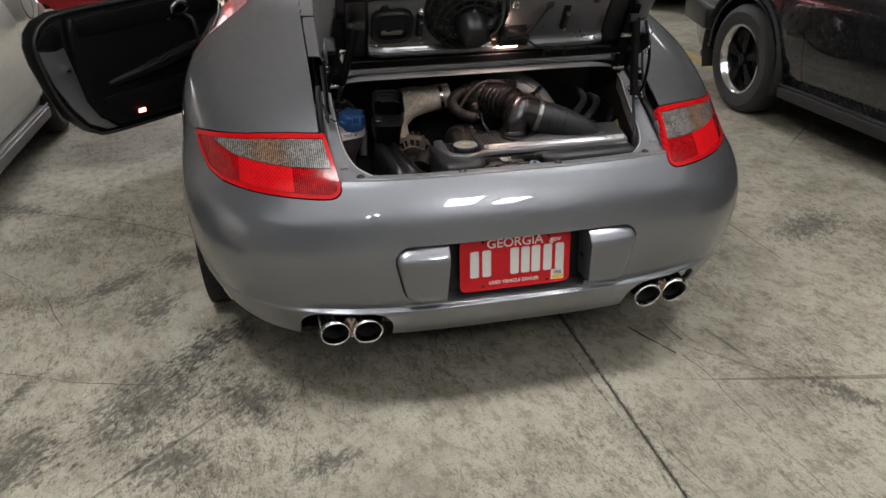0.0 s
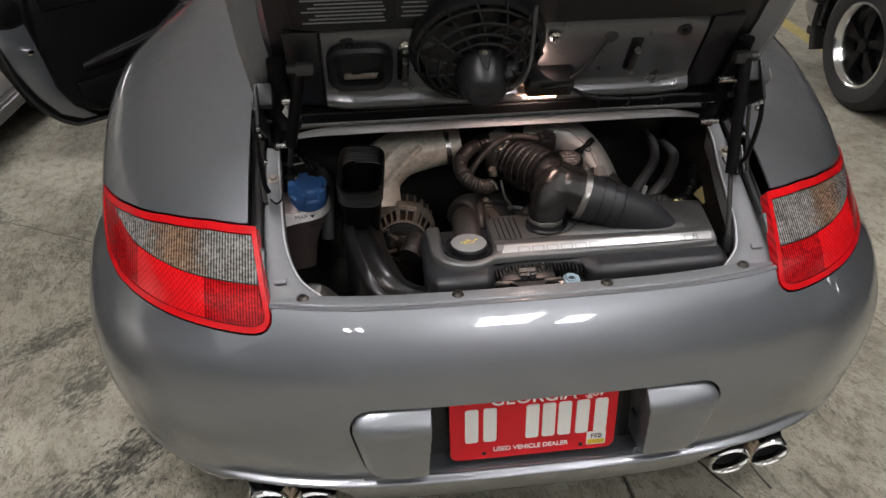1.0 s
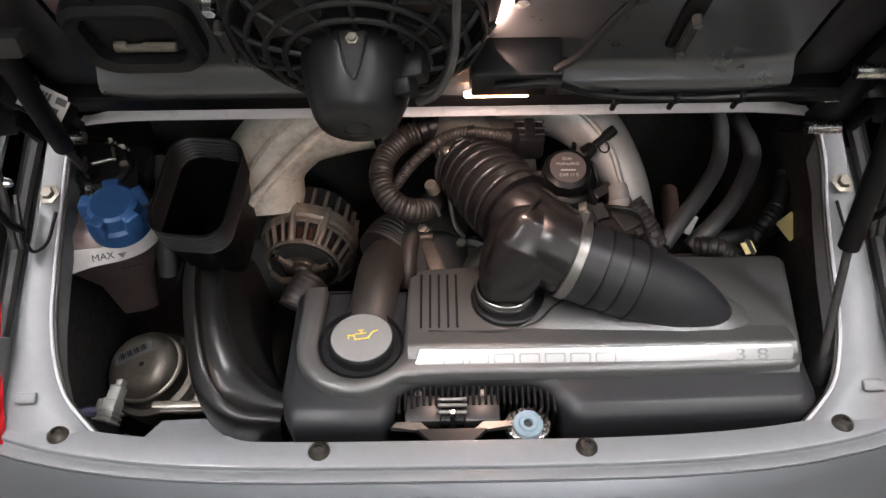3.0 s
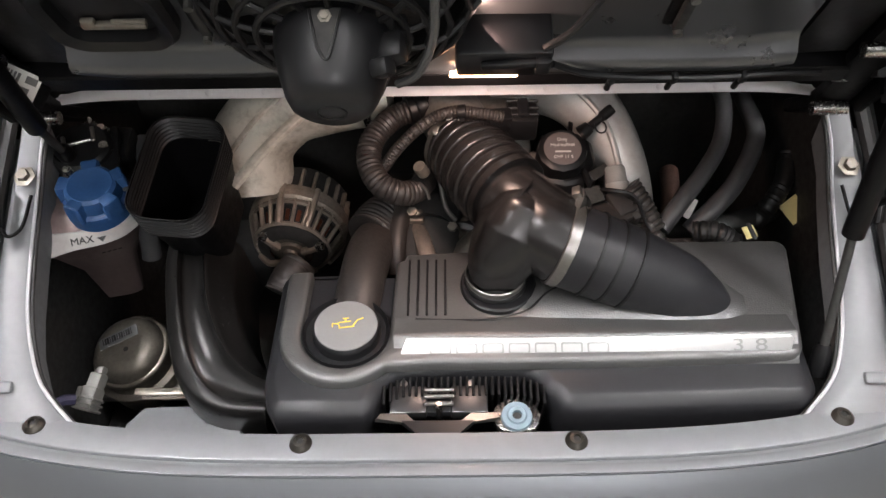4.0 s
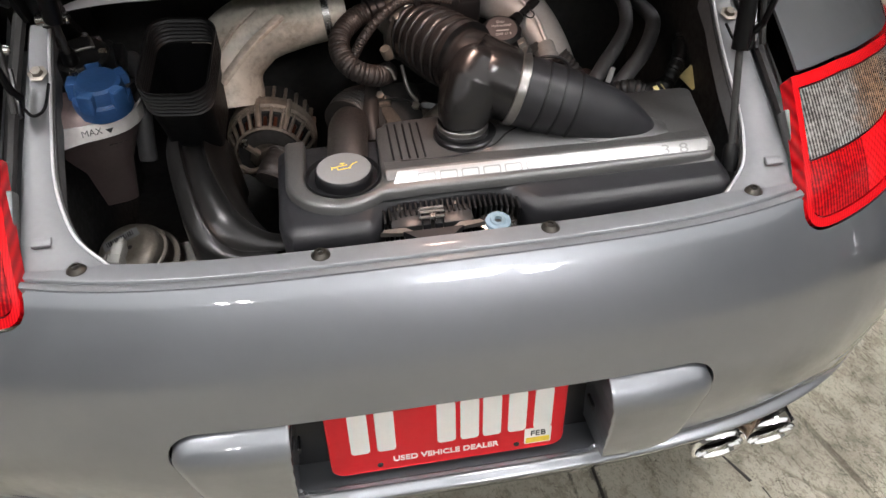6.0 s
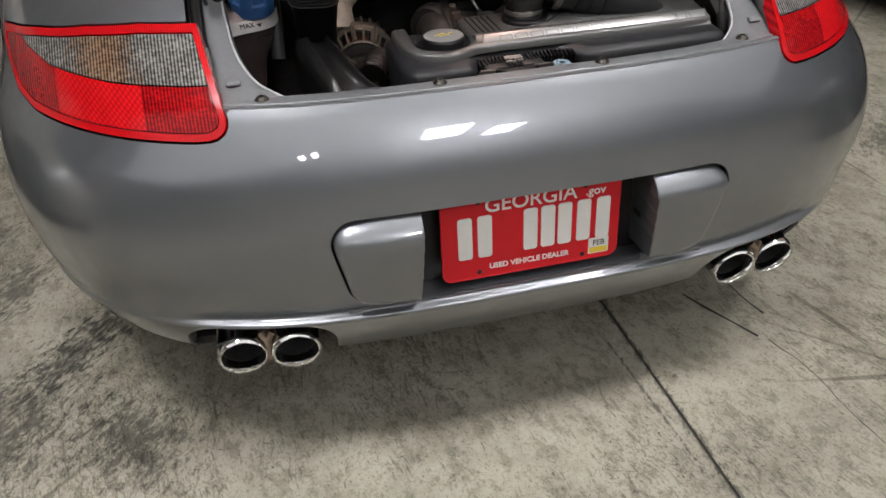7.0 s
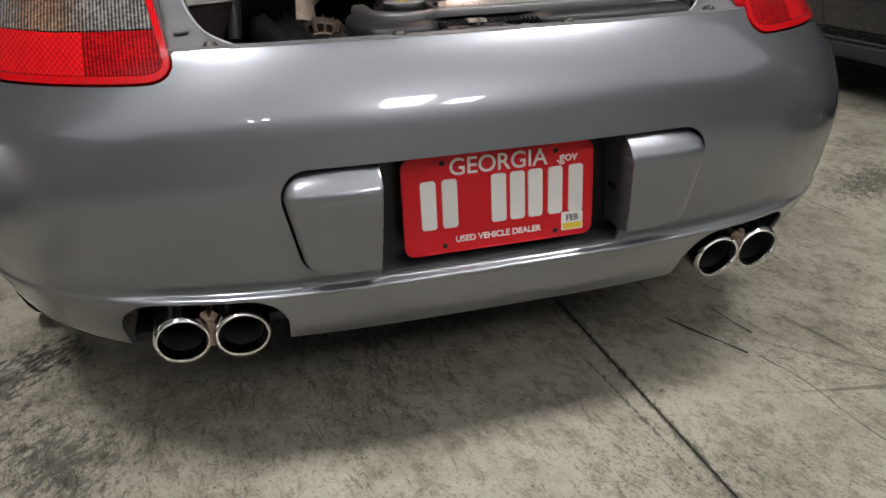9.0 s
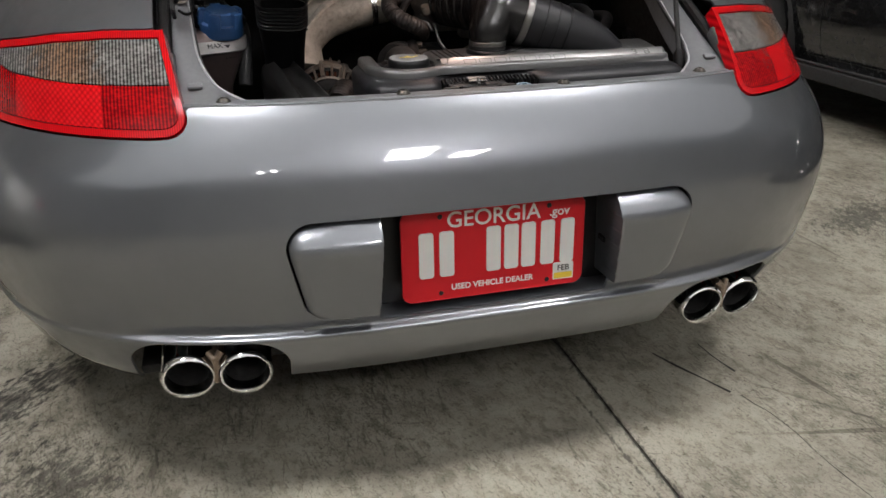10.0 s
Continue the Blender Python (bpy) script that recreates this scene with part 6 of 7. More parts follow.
for a, b in zip(ring, ring[1:]):
    for t in range(len(a)):
        bm.faces.new((a[t], a[(t + 1) % len(a)], b[(t + 1) % len(a)], b[t]))
part("lid_rim", bm, INNER_PAINT, lid, "silver painted lid rim", m=LID)
part("lid_inner", prism([(-0.405, 0.03), (0.405, 0.03), (0.41, 0.55), (-0.41, 0.55)], -0.003, 0.002), SATIN_BLACK, lid, m=LID)
part("lid_foot_strip", loft([(-0.400, 0.012), (-0.400, 0.040), (0.400, 0.040), (0.400, 0.012)], ((0.003, 0.0), (0.019, 0.0005), (0.0215, 0.003))), DOOR_TRIM, lid, "black strip along the foot of the lid", m=LID)
# pressed lower panel with a bright curved foot
rows = []
for k in range(49):
    x = -0.325 + 0.65 * k / 48
    e = max(0, abs(x) - 0.27) / 0.055
    rows.append([(x, v + 0.01 * e * e * (1 if v < 0.1 else -0.4), n) for v, n in ((0.048, 0.004), (0.051, 0.020), (0.056, 0.030), (0.063, 0.0335), (0.070, 0.0315), (0.075, 0.026), (0.079, 0.0185), (0.084, 0.0145), (0.092, 0.013), (0.15, 0.012), (0.205, 0.012), (0.216, 0.009), (0.222, 0.003))])
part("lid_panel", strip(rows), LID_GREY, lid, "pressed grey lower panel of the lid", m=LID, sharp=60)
part("insulation", prism([(-0.37, 0.232), (-0.33, 0.226), (0.33, 0.226), (0.37, 0.232), (0.385, 0.53), (-0.385, 0.53)], 0.002, 0.010, 0.004, 2), BLACK_PLASTIC, lid, "black insulation pad", m=LID)
for side in (-1, 1):
    part("side_pad", prism([(side * 0.330, 0.05), (side * 0.385, 0.055), (side * 0.385, 0.225), (side * 0.330, 0.225)][::side], 0.002, 0.012, 0.003, 2), SATIN_BLACK, lid, m=LID)
    part("panel_bolt", lathe([(0, 0.010), (0.006, 0.010), (0.006, 0.004), (0.012, 0.003), (0.012, 0)], 10, LID @ pose(side * 0.285, 0.200, 0.012)), SATIN_BLACK, lid)
for k in range(9):
    part("print_line", box(0.13 - 0.013 * (k % 3), 0.0028, 0.0008, LID @ pose(-0.285 + 0.004 * (k % 3), 0.245 + 0.0075 * k, 0.0105)), GREY_PRINT, lid, smooth=False)
part("emission_label", box(0.055, 0.05, 0.0008, LID @ pose(-0.175, 0.272, 0.0105)), SATIN_BLACK, lid, smooth=False)
for k in range(5):
    part("print_line", box(0.042 - 0.006 * (k % 2), 0.0025, 0.0008, LID @ pose(-0.175, 0.254 + 0.009 * k, 0.0113)), GREY_PRINT, lid, smooth=False)
part("service_label", box(0.085, 0.05, 0.0008, LID @ pose(0.325, 0.29, 0.0105)), WHITE, lid, "white service label", smooth=False)
for k in range(3):
    part("print_line", box(0.065 - 0.01 * k, 0.0022, 0.0008, LID @ pose(0.325, 0.272 + 0.008 * k, 0.0113)), GREY_PRINT, lid, smooth=False)
# vent frame
o, i = round_rect(0.110, 0.100, 0.030), round_rect(0.076, 0.068, 0.018)
bm = bmesh.new()
ring = [[bm.verts.new((p[0], p[1], z)) for p in q] for q, z in ((o, 0.0), (o, 0.014), (round_rect(0.100, 0.09, 0.026), 0.020), (round_rect(0.080, 0.072, 0.02), 0.016), (i, -0.004))]
for a, b in zip(ring, ring[1:]):
    for t in range(len(a)):
        bm.faces.new((a[t], a[(t + 1) % len(a)], b[(t + 1) % len(a)], b[t]))
vent = part("vent_frame", bm, BLACK_PLASTIC, lid, "rounded black air vent frame", m=LID @ pose(-0.265, 0.150, 0.010))
part("vent_back", prism(round_rect(0.078, 0.070, 0.018), 0.0, 0.002), SATIN_BLACK, vent, m=LID @ pose(-0.265, 0.150, 0.0125))
part("vent_catch", joined(box(0.055, 0.008, 0.006, LID @ pose(-0.265, 0.128, 0.018), 0.002), box(0.012, 0.012, 0.006, LID @ pose(-0.285, 0.131, 0.018), 0.002), box(0.030, 0.004, 0.004, LID @ pose(-0.250, 0.135, 0.019), 0.001, 1)), CAN_STEEL, vent)
for x in (-0.192, 0.208):
    br = part("lid_bracket", box(0.020, 0.072, 0.006, LID @ pose(x, 0.148, 0.013), 0.002), DOOR_TRIM, lid, "black slotted lid bracket")
    part("bracket_link", box(0.009, 0.050, 0.008, LID @ pose(x + 0.002, 0.138, 0.020), 0.002), DARK, br)
    for v in (0.115, 0.165):
        part("bracket_pin", lathe([(0, 0.010), (0.004, 0.010), (0.0045, 0)], 10, LID @ pose(x + 0.002, v, 0.018)), DULL_STEEL, br)
# cooling fan
FAN = LID @ pose(-0.070, 0.188, 0)
fan = part("cooling_fan", lathe([(0.100, 0.002), (0.112, 0.004), (0.114, 0.018), (0.110, 0.030), (0.104, 0.034), (0.100, 0.030), (0.098, 0.010)], 56, FAN), BLACK_PLASTIC, lid, "black cooling fan with motor and guard rings")
for r, z in ((0.102, 0.044), (0.087, 0.057), (0.072, 0.065), (0.057, 0.069)):
    part("guard_ring", tube([(r * math.cos(a), r * math.sin(a), z) for a in [2 * math.pi * k / 12 for k in range(13)]], 0.0028, 8, 3, cap=False), BLACK_PLASTIC, fan, m=FAN)
for k in range(14):
    a = 2 * math.pi * k / 14 + 0.15
    part("guard_spoke", tube([(r * math.cos(a + t), r * math.sin(a + t), z) for r, z, t in ((0.036, 0.070, 0), (0.064, 0.067, 0.05), (0.088, 0.056, 0.12), (0.110, 0.030, 0.2))], 0.0026, 6, 4), BLACK_PLASTIC, fan, m=FAN)
for k in range(9):
    a = 40 * k
    part("fan_blade", prism([(0.03, -0.012), (0.092, -0.030), (0.095, 0.010), (0.03, 0.012)], 0, 0.003), DARK, fan, m=FAN @ pose(0, 0, 0.018, 0, 0, a) @ pose(0, 0, 0, 22))
MOTOR = [(0.030, 0.020), (0.031, 0.064), (0.0425, 0.066), (0.0448, 0.070), (0.0445, 0.078), (0.0418, 0.091), (0.0378, 0.106), (0.0340, 0.117), (0.030, 0.124), (0.024, 0.1275), (0.0, 0.1285)]
motor = part("fan_motor", lathe(MOTOR, 56, FAN), SATIN_BLACK, fan, "black tapered motor can")
# notches are dark patches proud of the can, their shade in the colour
for mid in (90, 205, 330):
    rows = []
    for h in np.linspace(0.0705, 0.106, 12):
        r = float(np.interp(h, [p[1] for p in MOTOR], [p[0] for p in MOTOR])) + 0.0007
        half = 14 * math.sqrt(max(0.0, (0.1065 - h) / 0.036))
        rows.append([(r * math.cos(radians(mid + half * q)), r * math.sin(radians(mid + half * q)), h) for q in (-1, -0.6, -0.2, 0.2, 0.6, 1)])
    part("motor_notch", strip(rows), DARK, motor, m=FAN)
    part("notch_edge", tube([rows[k][0] for k in (0, 3, 6, 9, 11)] + [rows[k][5] for k in (9, 6, 3, 0)], 0.0012, 6, 4), BLACK_PLASTIC, motor, m=FAN)
part("motor_boss", lathe([(0.009, 0.1283), (0.0095, 0.1292), (0.011, 0.1292), (0.0115, 0.1280)], 28, FAN), BLACK_PLASTIC, motor)
part("motor_bolt", lathe([(0, 0.004), (0.0030, 0.004), (0.0033, 0.0015), (0.0050, 0.001), (0.0052, 0)], 6, FAN @ pose(0, 0.0444, 0.0765, -78)), CAN_STEEL, motor)
part("motor_lead_block", joined(box(0.022, 0.018, 0.022, pose(0.044, 0.016, 0.086, 0, 0, 20), 0.005), box(0.016, 0.016, 0.014, pose(0.038, 0.022, 0.104, 20, 0, 30), 0.004), box(0.010, 0.010, 0.03, pose(0.050, 0.012, 0.072), 0.003)), BLACK_PLASTIC, motor, m=FAN)
for x, v in ((-0.190, 0.192), (0.060, 0.200)):
    part("fan_bolt", lathe([(0, 0.014), (0.006, 0.014), (0.0065, 0.005), (0.011, 0.004), (0.011, 0)], 6, LID @ pose(x, v, 0.014)), STEEL, fan)
part("motor_wire", tube([(0.006, 0.300, 0.05), (0.006, 0.25, 0.068), (0.004, 0.215, 0.085), (-0.008, 0.185, 0.096), (-0.024, 0.172, 0.098)], 0.0034, 8, 10), HOSE_RUBBER, fan, m=LID)
# lamp box under the lid
lb = part("lamp_box", joined(box(0.082, 0.040, 0.040, LID @ pose(0.062, 0.108, 0.030), 0.004), box(0.060, 0.010, 0.006, LID @ pose(0.072, 0.116, 0.053, 0, 0, 6), 0.002), box(0.012, 0.020, 0.008, LID @ pose(0.094, 0.114, 0.053), 0.002)), SATIN_BLACK, lid, "black lamp box with a warm glowing festoon lamp")
part("lamp_tube", box(0.060, 0.005, 0.006, LID @ pose(0.046, 0.0865, 0.046), 0.002), WARM_LIGHT, lb, "warm glowing lamp")
glow = bpy.data.lights.new("engine_lamp_upper", "AREA")
glow.shape, glow.size, glow.size_y, glow.energy, glow.color = "RECTANGLE", 0.050, 0.010, 0.13, (1.0, 0.66, 0.54)
new("engine_lamp_upper", glow).matrix_basis = look(LID @ Vector((0.050, 0.1300, 0.034)), LID @ Vector((0.080, 0.150, 0.012)))
lamp = bpy.data.lights.new("engine_lamp", "AREA")
lamp.shape, lamp.size, lamp.size_y, lamp.energy, lamp.color = "RECTANGLE", 0.05, 0.02, 0.36, (1.0, 0.69, 0.58)
new("engine_lamp", lamp).matrix_basis = look((0.046, 0.334, 0.948), (0.03, 0.40, 0.70))
part("lamp_wire", tube([(0.095, 0.128, 0.045), (0.115, 0.145, 0.04), (0.14, 0.17, 0.022), (0.155, 0.185, 0.014)], 0.0035, 8, 8), SATIN_BLACK, lb, m=LID)
part("wire_grommet", lathe([(0, 0.003), (0.010, 0.003), (0.014, 0)], 18, LID @ pose(0.158, 0.188, 0.012)), RUBBER, lb)

# cable along the foot of the lid
cable = part("lid_cable", tube([(0.105, 0.100, 0.045), (0.14, 0.072, 0.040), (0.19, 0.060, 0.038), (0.25, 0.058, 0.038), (0.31, 0.060, 0.036), (0.36, 0.050, 0.03)], 0.0032, 8, 8), SATIN_BLACK, lid, m=LID)
for x in (0.165, 0.222, 0.285):
    part("cable_clip", joined(box(0.006, 0.014, 0.008, LID @ pose(x, 0.058, 0.038), 0.002), lathe([(0, 0.012), (0.003, 0.012), (0.003, 0)], 10, LID @ pose(x, 0.046, 0.036, 90))), SATIN_BLACK, cable)
# recess line round the elbow's foot
groove = [(-0.022, 0.254), (0.016, 0.2525), (0.057, 0.2505), (0.093, 0.2590), (0.115, 0.282), (0.138, 0.298)]
part("deck_groove", tube([(x, y, 0.7132 + 0.006 * max(0, min(1, (x - 0.03) / 0.05))) for x, y in groove], 0.0014, 6, 8, flat=0.6), SATIN_BLACK, cover)

# gas struts, hinge arms
for side in (-1, 1):
    a, b, c = Vector((side * 0.385, 0.205, 0.695)), Vector((side * 0.398, 0.268, 0.815)), Vector((side * 0.402, 0.300, 1.02))
    if side < 0:
        a, b, c = Vector((-0.412, 0.425, 0.800)), Vector((-0.398, 0.375, 0.875)), Vector((-0.362, 0.285, 1.04))
    st = part("gas_strut", tube([b, b.lerp(c, 0.5), c], 0.0105, 18, 6), DOOR_TRIM, car, "black gas strut holding the lid")
    part("strut_rod", tube([a, a.lerp(b, 0.5), b], 0.0045, 12, 4), DARK, st)
    part("strut_end", lathe([(0, -0.012), (0.009, -0.012), (0.010, 0), (0.009, 0.016), (0.006, 0.022)], 16, aim(a, b)), DOOR_TRIM, st)
    part("strut_head", joined(box(0.03, 0.02, 0.02, pose(c.x - side * 0.008, c.y, c.z), 0.004), lathe([(0, 0.02), (0.008, 0.02), (0.008, -0.02), (0, -0.02)], 14, aim(c, c + Vector((1, 0, 0))))), DARK, st)
    h0, h1, h2, h3 = (side * 0.425, 0.50, 0.80), (side * 0.418, 0.43, 0.86), (side * 0.408, 0.375, 0.945), (side * 0.402, 0.31, 1.05)
    arm = part("hinge_arm", tube([h0, h1, h2, h3], [0.016, 0.018, 0.018, 0.014], 12, 8, flat=0.5, power=4), DOOR_TRIM, car, "black steel lid hinge arm")
    for q, dz in ((h1, 0), (h1, 0.05), (h2, 0.02)):
        part("hinge_pin", lathe([(0, 0.018), (0.007, 0.018), (0.0075, 0.0), (0.0075, -0.018), (0, -0.018)], 14, aim((q[0] - side * 0.008, q[1] - 0.02 - 0.3 * dz, q[2] + dz), (q[0] - side * 0.1, q[1] - 0.02 - 0.3 * dz, q[2] + dz))), STEEL, arm)
    part("hinge_plate", prism([(0.40, 0.862), (0.45, 0.865), (0.46, 0.90), (0.40, 0.93), (0.375, 0.90)], -0.003, 0.003), DOOR_TRIM, arm, m=Matrix(((0, 0, 1, side * 0.436), (1, 0, 0, 0), (0, 1, 0, 0), (0, 0, 0, 1))))
    part("link_rod", tube([(side * 0.448, 0.30, 0.80), (side * 0.450, 0.33, 0.86), (side * 0.452, 0.35, 0.93)], 0.004, 8, 4), DARK, arm)
    if side < 0:
        out, along = Vector((0.38, -0.68, 0.46)).normalized(), Vector((0.02, 0.03, -0.045)).normalized()
        out = (out - along * out.dot(along)).normalized()
        across = out.cross(along)
        c = Vector((-0.388, 0.360, 0.938))
        FACE = Matrix(((along.x, across.x, out.x, c.x), (along.y, across.y, out.y, c.y), (along.z, across.z, out.z, c.z), (0, 0, 0, 1)))
        guard = part("hinge_cover", box(0.085, 0.036, 0.050, FACE @ pose(0, 0, -0.026), 0.006), DOOR_TRIM, arm)
        part("barcode_label", box(0.052, 0.026, 0.0008, FACE @ pose(0, 0, -0.0004)), WHITE, arm, "white barcode label", smooth=False)
        part("barcode_block", joined(*[box(0.0012 + 0.0008 * (k % 3), 0.010, 0.0006, FACE @ pose(-0.019 + 0.0042 * k, 0.004, 0.0004)) for k in range(6)], box(0.022, 0.008, 0.0006, FACE @ pose(0.006, -0.006, 0.0004)), box(0.012, 0.007, 0.0006, FACE @ pose(0.016, 0.006, 0.0004))), GREY_PRINT, arm, smooth=False)
    part("hinge_bracket", joined(box(0.006, 0.115, 0.070, pose(side * 0.440, 0.345, 0.950, -32), 0.002), box(0.030, 0.030, 0.040, pose(side * 0.428, 0.325, 0.985, -32), 0.006), box(0.022, 0.060, 0.020, pose(side * 0.430, 0.400, 0.915, -32), 0.004)), HINGE_GREY, arm)
    part("bracket_edge", tube([(side * 0.443, 0.290, 1.000), (side * 0.445, 0.284, 0.985), (side * 0.443, 0.296, 0.970)], 0.0022, 8, 4), INNER_PAINT, arm)
    part("prop_rod", tube([(side * 0.446, 0.300, 0.955), (side * 0.447, 0.292, 0.905), (side * 0.446, 0.305, 0.835), (side * 0.442, 0.315, 0.812)], 0.0045, 8, 5), DOOR_TRIM, arm)
    part("prop_hook", tube([(side * 0.440, 0.308, 0.800), (side * 0.430, 0.300, 0.795), (side * 0.420, 0.312, 0.797), (side * 0.418, 0.345, 0.81)], 0.002, 6, 6), DOOR_TRIM, arm)
    for y, z in ((0.292, 0.940), (0.300, 0.925), (0.330, 0.862)):
        part("rivet", lathe([(0, 0.006), (0.004, 0.005), (0.006, 0.0)], 12, pose(side * 0.4435, y, z, 0, -side * 90)), STEEL, arm)

# ---- open driver door ----
DOOR = pose(-0.86, 2.83, 0, 0, 0, -45)   # local -y runs from the hinge to the latch edge, local +x is the inner face side seen from behind



d_out = [(0.0, 0.24), (0.85, 0.24), (0.98, 0.27), (1.08, 0.36), (1.15, 0.50), (1.19, 0.62), (1.20, 0.70), (1.18, 0.76), (1.13, 0.805), (1.04, 0.832), (0.0, 0.865)]
DM = DOOR @ Matrix(((0, 0, 1, 0), (-0.885, 0, 0, 0), (0, 1, 0, 0), (0, 0, 0, 1)))
door = part("driver_door", prism(d_out, -0.100, -0.076, 0.008, 3), PAINT, car, "open grey driver door with black trim and a red lamp", m=DM)
d_in = [(v * 1.006, z + (-0.008 if z < 0.5 else 0.004)) for v, z in d_out]
part("door_edge", prism(d_in, -0.078, 0.006, 0.008, 2), DOOR_TRIM, door, m=DM)
part("door_trim", prism([(0.02, 0.28), (0.82, 0.28), (0.93, 0.33), (0.99, 0.42), (1.02, 0.56), (1.03, 0.74), (1.02, 0.815), (0.02, 0.85)], 0.0, 0.05, 0.02, 3), DOOR_TRIM, door, "black padded door trim", m=DM)
part("latch_face", prism([(0.83, 0.262), (0.90, 0.265), (1.0, 0.312), (1.075, 0.40), (1.142, 0.52), (1.178, 0.62), (1.190, 0.69), (1.11, 0.672), (1.05, 0.685), (1.030, 0.60), (0.995, 0.43), (0.935, 0.335)], 0.0, 0.016, 0.005, 2), PAINT, door, m=DM)
part("latch_hole", prism([(1.055, 0.692), (1.11, 0.682), (1.165, 0.698), (1.185, 0.72), (1.155, 0.768), (1.08, 0.795), (1.045, 0.755)], 0.0, 0.012, 0.004, 2), DOOR_TRIM, door, m=DM)
part("latch", joined(box(0.03, 0.02, 0.04, DM @ pose(1.07, 0.585, 0.022), 0.004)), CHROME, door, "chrome door latch", m=None)
part("arm_rest", tube([(0.12, 0.60, 0.07), (0.33, 0.578, 0.085), (0.60, 0.530, 0.075), (0.86, 0.485, 0.045)], [0.030, 0.034, 0.030, 0.014], 16, 8), DOOR_TRIM, door, m=DM)
part("arm_rest_seam", tube([(0.12, 0.628, 0.09), (0.33, 0.606, 0.106), (0.60, 0.556, 0.094), (0.86, 0.497, 0.055)], 0.005, 8, 8), SATIN_BLACK, door, m=DM)
part("pull_grip", tube([(0.25, 0.59, 0.09), (0.265, 0.66, 0.10), (0.275, 0.72, 0.09), (0.30, 0.745, 0.06)], [0.012, 0.013, 0.013, 0.010], 12, 8), SATIN_BLACK, door, m=DM)
part("trim_upper", prism([(0.03, 0.745), (0.98, 0.725), (1.0, 0.808), (0.03, 0.843)], 0.04, 0.062, 0.01, 2), DOOR_TRIM, door, m=DM)
part("door_pocket", prism([(0.10, 0.30), (0.80, 0.30), (0.90, 0.36), (0.92, 0.43), (0.10, 0.46)], 0.04, 0.060, 0.012, 2), DOOR_TRIM, door, m=DM)
part("handle_cup", lathe([(0.0, 0.0), (0.045, 0.0), (0.052, 0.006), (0.060, 0.006), (0.062, 0.0)], 28, DM @ pose(0.33, 0.782, 0.062) @ Matrix.Diagonal((1.25, 0.6, 1, 1))), DOOR_TRIM, door)
part("door_handle", tube([(0.39, 0.762, 0.066), (0.385, 0.792, 0.074), (0.345, 0.812, 0.078), (0.295, 0.803, 0.074), (0.285, 0.785, 0.066)], [0.006, 0.011, 0.012, 0.011, 0.006], 12, 8), BRUSHED, door, "satin metal inner door handle", m=DM)
part("trim_badge", box(0.026, 0.009, 0.003, DM @ pose(0.41, 0.735, 0.064), 0.001, 1), STEEL, door)
part("door_lamp", box(0.045, 0.020, 0.008, DM @ pose(0.70, 0.325, 0.066), 0.003), DOOR_GLOW, door, "glowing red and white door lamp")
part("door_seal", tube([(0.03, 0.862, 0.012), (0.6, 0.850, 0.012), (1.03, 0.834, 0.012), (1.13, 0.808, 0.012), (1.185, 0.760, 0.012), (1.203, 0.70, 0.012), (1.190, 0.62, 0.012), (1.140, 0.455, 0.012), (1.068, 0.345, 0.012), (0.975, 0.268, 0.012), (0.85, 0.243, 0.012), (0.3, 0.243, 0.012)], 0.008, 8, 6), RUBBER, door, m=DM)
part("window_glass", prism([(0.05, 0.86), (1.12, 0.83), (1.05, 1.02), (0.85, 1.19), (0.45, 1.24)], -0.030, -0.026), GLASS, door, m=DM)


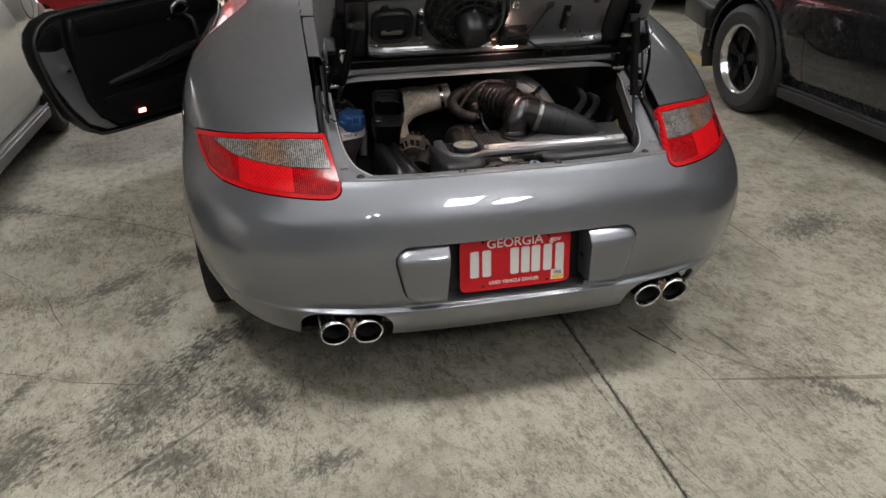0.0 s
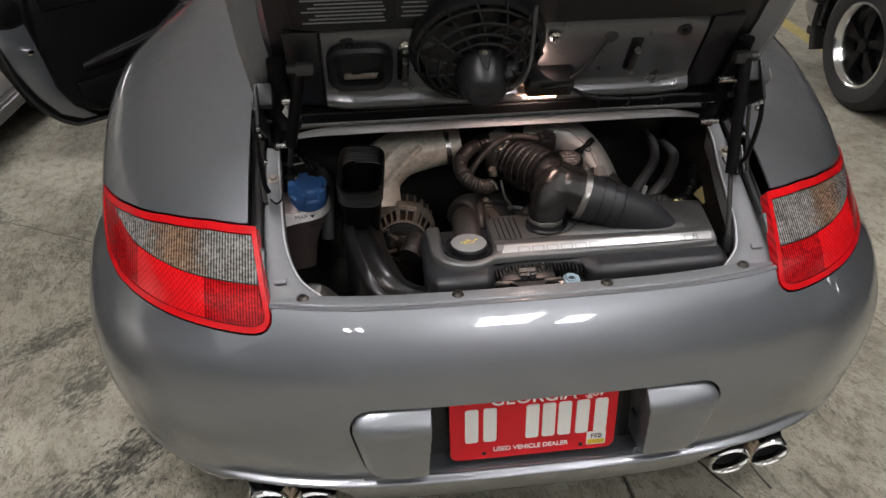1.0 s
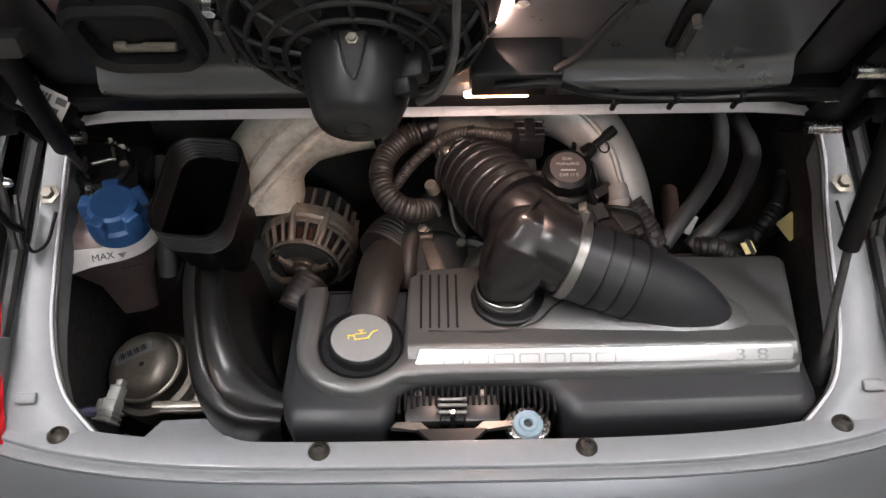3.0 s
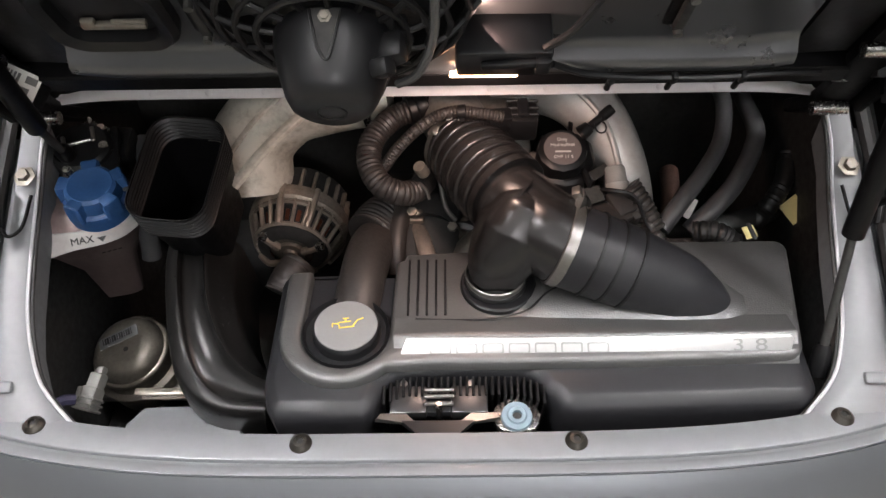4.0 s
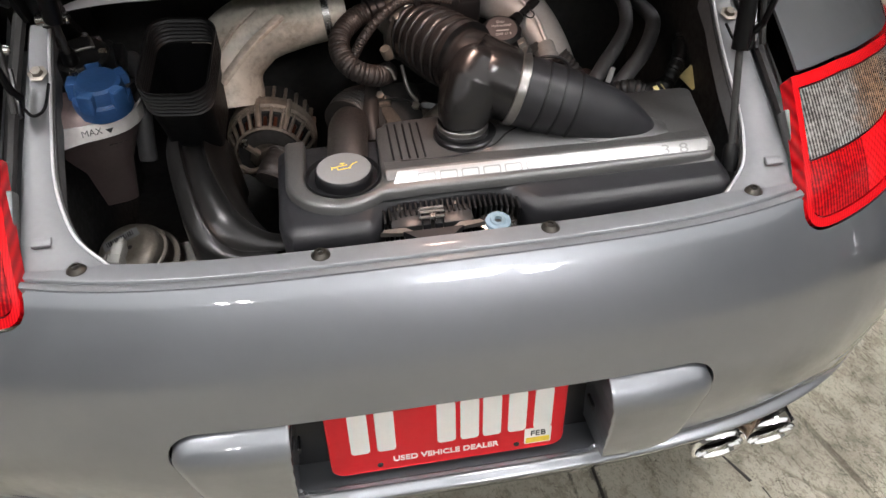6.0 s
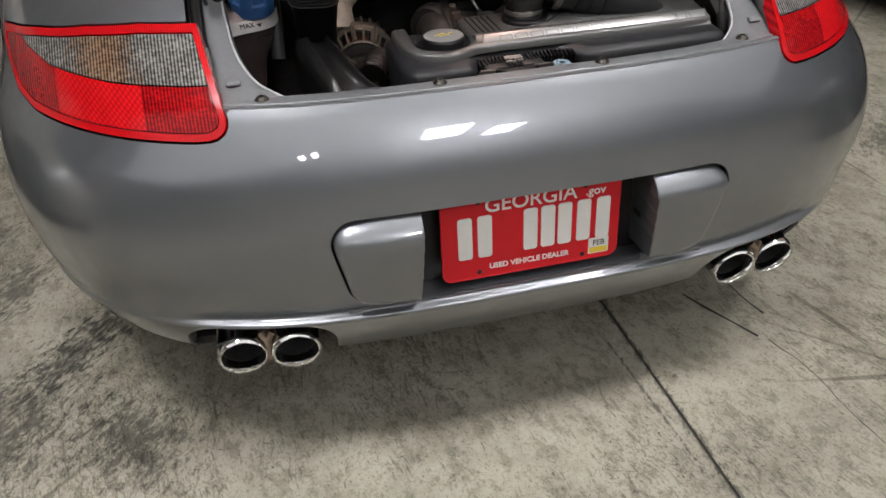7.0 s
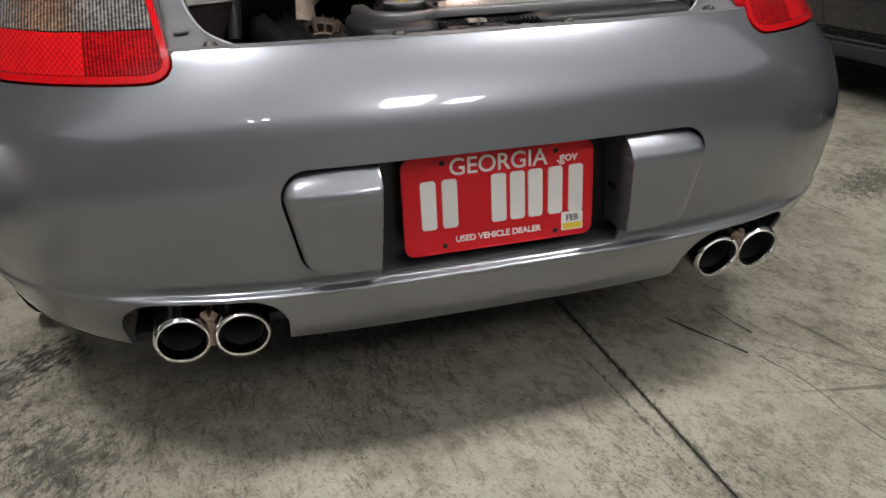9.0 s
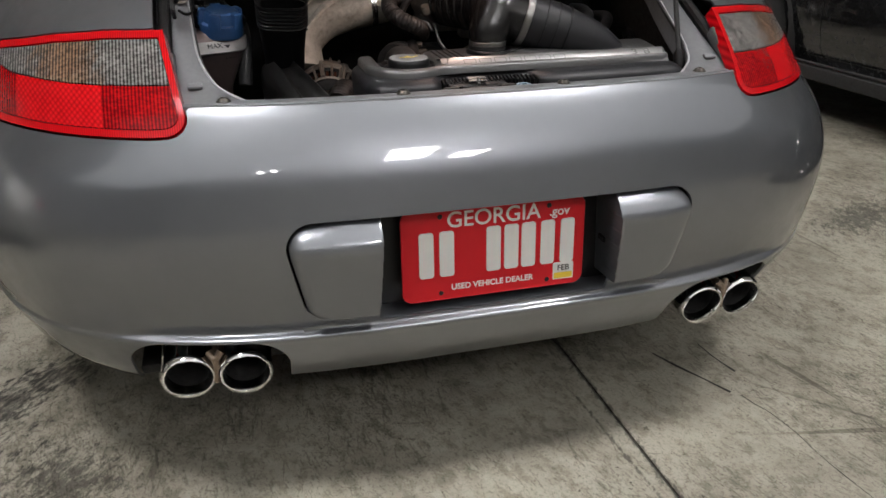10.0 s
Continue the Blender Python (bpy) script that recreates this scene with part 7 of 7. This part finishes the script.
# ---- neighbouring cars ----
def parked_car(label, paint, m, rim, spokes_mat, group="", fine=1.0, old=False):
    thing = tagged(new("parked_car"), label, "car", group)
    us = np.linspace(0.004, 0.996, 60)
    zs = np.concatenate([np.arange(0.17, 0.98, 0.025), np.linspace(0.98, 1.305, 14)])
    k = Matrix.Diagonal((0.94, 1, 1.02, 1)) if old else Matrix.Identity(4)

    def piece(name, u, region, mat, thick=0.006, offset=0.0, parent=thing):
        ob = panel(name, BODY, u, zs, region, mat, parent, thick=thick, offset=offset)
        ob.data.transform(k)
        return ob

    body = piece("tail", us, lambda x, y, z: both(0.19 - z, np.where(y > 0.5, arch(y, z, 1.05), -1), -both(np.abs(x) - 0.43, 1.0 - z, z - 1.22)), paint)
    piece("rear_window", us, lambda x, y, z: both(np.abs(x) - 0.43, 1.0 - z, z - 1.22), GLASS, 0.004, -0.004)
    for s, u in ((1, 1 + SIDE), (-1, 4 - SIDE[::-1])):
        win = lambda x, y, z: rrect(y, z, 2.02, 1.09, 0.62, 0.10, 0.06)
        piece("flank", u, lambda x, y, z: both(arch(y, z, 1.05), arch(y, z, 3.40), 0.19 - z, -win(x, y, z), 0.004 - doorway(y, z)), paint)
        piece("door", u, lambda x, y, z: doorway(y, z), paint, 0.02)
        piece("side_window", u, win, GLASS, 0.004, -0.004)
        part("rocker", tube([(s * 0.835, 1.46, 0.225), (s * 0.825, 2.2, 0.225), (s * 0.83, 2.98, 0.225)], [0.045, 0.045, 0.045], 12, 6, flat=0.8, power=4), DARK if old else ROCKER, thing, m=k)
        part("rocker_strip", tube([(s * 0.872, 1.46, 0.268), (s * 0.862, 2.2, 0.268), (s * 0.866, 2.98, 0.268)], 0.006, 8, 6), ROCKER if not old else DARK, thing, m=k)
        for y, w in ((1.05, 0.24), (3.40, 0.21)):
            wheel(thing, s * (0.74 if not old else 0.72), y, 0.325, w, s, rim, spokes_mat, rim_r=0.205)
            part("arch_lip", tube([(s * (0.868 if y > 2 else 0.905) * (0.94 if old else 1), y + 0.365 * math.cos(a), 0.335 + 0.365 * math.sin(a)) for a in [math.pi * t / 10 for t in range(11)]], 0.010, 8, 3), paint, thing)
            liner = lathe([(0.0, 0.0), (0.40, 0.0), (0.40, 0.34)], 32, pose(s * 0.50, y, 0.34, 0, s * 90))
            bmesh.ops.bisect_plane(liner, geom=liner.verts[:] + liner.edges[:] + liner.faces[:], plane_co=(0, 0, 0.20), plane_no=(0, 0, 1), clear_inner=True)
            part("wheel_liner", liner, DARK, thing)
    nose = piece("nose", np.linspace(2.004, 2.996, 60), lambda x, y, z: both(0.19 - z, np.where(y < 4.0, arch(y, z, 3.40), -1), -both(0.93 - z, z - 1.22)), paint)
    piece("windscreen", np.linspace(2.004, 2.996, 60), lambda x, y, z: both(0.93 - z, z - 1.22), GLASS, 0.005)
    part("roof_cap", prism([(-0.29, 1.82), (0.29, 1.82), (0.29, 2.0), (-0.29, 2.0)], 1.296, 1.304), paint, thing, m=k)
    part("underbody", box(1.3, 3.6, 0.06, pose(0, 2.35, 0.21), 0.02), DARK, thing)
    for s in (-1, 1):
        hl = part("headlight", lathe([(0, 0.03), (0.05, 0.026), (0.085, 0.012), (0.10, 0)], 28, k @ pose(s * 0.60, 3.93, 0.66, -62, 0, s * 8)), CHROME, thing)
        part("tail_light", box(0.26, 0.03, 0.10, k @ pose(s * 0.62, 0.20, 0.68, -20, 0, s * 26), 0.012), RED_LENS, thing)
        part("front_indicator", box(0.16, 0.04, 0.06, k @ pose(s * 0.70, 4.20, 0.50, 0, 0, -s * 38), 0.012), ORANGE, thing)
        if old:
            part("bumper_overrider", box(0.10, 0.55, 0.14, k @ pose(s * 0.80, 4.02, 0.50, 0, 0, s * 16), 0.03), SATIN_BLACK, thing)
    thing.matrix_basis = m
    return thing


left_car = parked_car("champagne silver coupe parked beside the grey car", CHAMPAGNE, pose(-2.69, -0.14, 0), STEEL, STEEL)
fd = part("fuel_door", lathe([(0.0, 0.003), (0.078, 0.003), (0.082, 0.0)], 36, pose(0.872, 3.02, 0.80, 0, 82)), CHAMPAGNE, left_car, "round fuel filler door")
part("fuel_door_gap", lathe([(0.080, 0.0025), (0.084, 0.0035), (0.087, 0.001)], 36, pose(0.872, 3.02, 0.80, 0, 82)), DARK, left_car)
right_car = parked_car("near-black older coupe with polished black-centred wheels", DARK_PAINT, pose(3.04, -0.84, 0), POLISHED, DOOR_TRIM, old=True)
parked_car("red coupe parked further along the hall", RED_PAINT, pose(-2.2, 5.6, 0), STEEL, STEEL)
parked_car("black coupe parked at the far side of the hall", DARK_PAINT, pose(4.3, 5.9, 0, 0, 0, 12), STEEL, SATIN_BLACK)

# ---- marks on the floor ----
yl = part("yellow_line", box(0.10, 3.0, 0.003, pose(2.86, 4.9, 0.0015, 0, 0, -6)), YELLOW_LINE, None, "worn yellow painted floor line", smooth=False)
tagged(yl, category="floor line", kind="structure")
rng = random.Random(7)
for pts, wide in ((((0.494, 0.338), (0.575, 0.155)), 0.0065), (((0.617, 0.345), (0.632, 0.221)), 0.004), (((-1.95, 2.03), (-1.22, 1.62), (-1.0, 1.44)), 0.0022), (((-1.55, 0.57), (-1.30, 0.45), (-1.03, 0.37)), 0.0016),
                  (((0.59, 0.14), (0.61, 0.07), (0.633, -0.33), (0.66, -0.6)), 0.0016), (((-1.75, 1.35), (-1.5, 1.05), (-1.38, 0.8)), 0.0014)):
    line = [Vector((x, y, 0.0006)) for x, y in pts]
    path = [line[0]]
    for a, b in zip(line, line[1:]):
        n = max(2, int((b - a).length / 0.06))
        path += [a.lerp(b, (k + 1) / n) + Vector((rng.uniform(-1, 1), rng.uniform(-1, 1), 0)) * (0.004 if k < n - 1 else 0) for k in range(n)]
    cr = part("floor_crack", tube(path, [wide * (0.3 + 0.7 * rng.random()) for _ in path], 6, 3, flat=0.35), JOINT, None, "thin dark crack in the concrete")
    tagged(cr, category="floor crack", kind="structure")
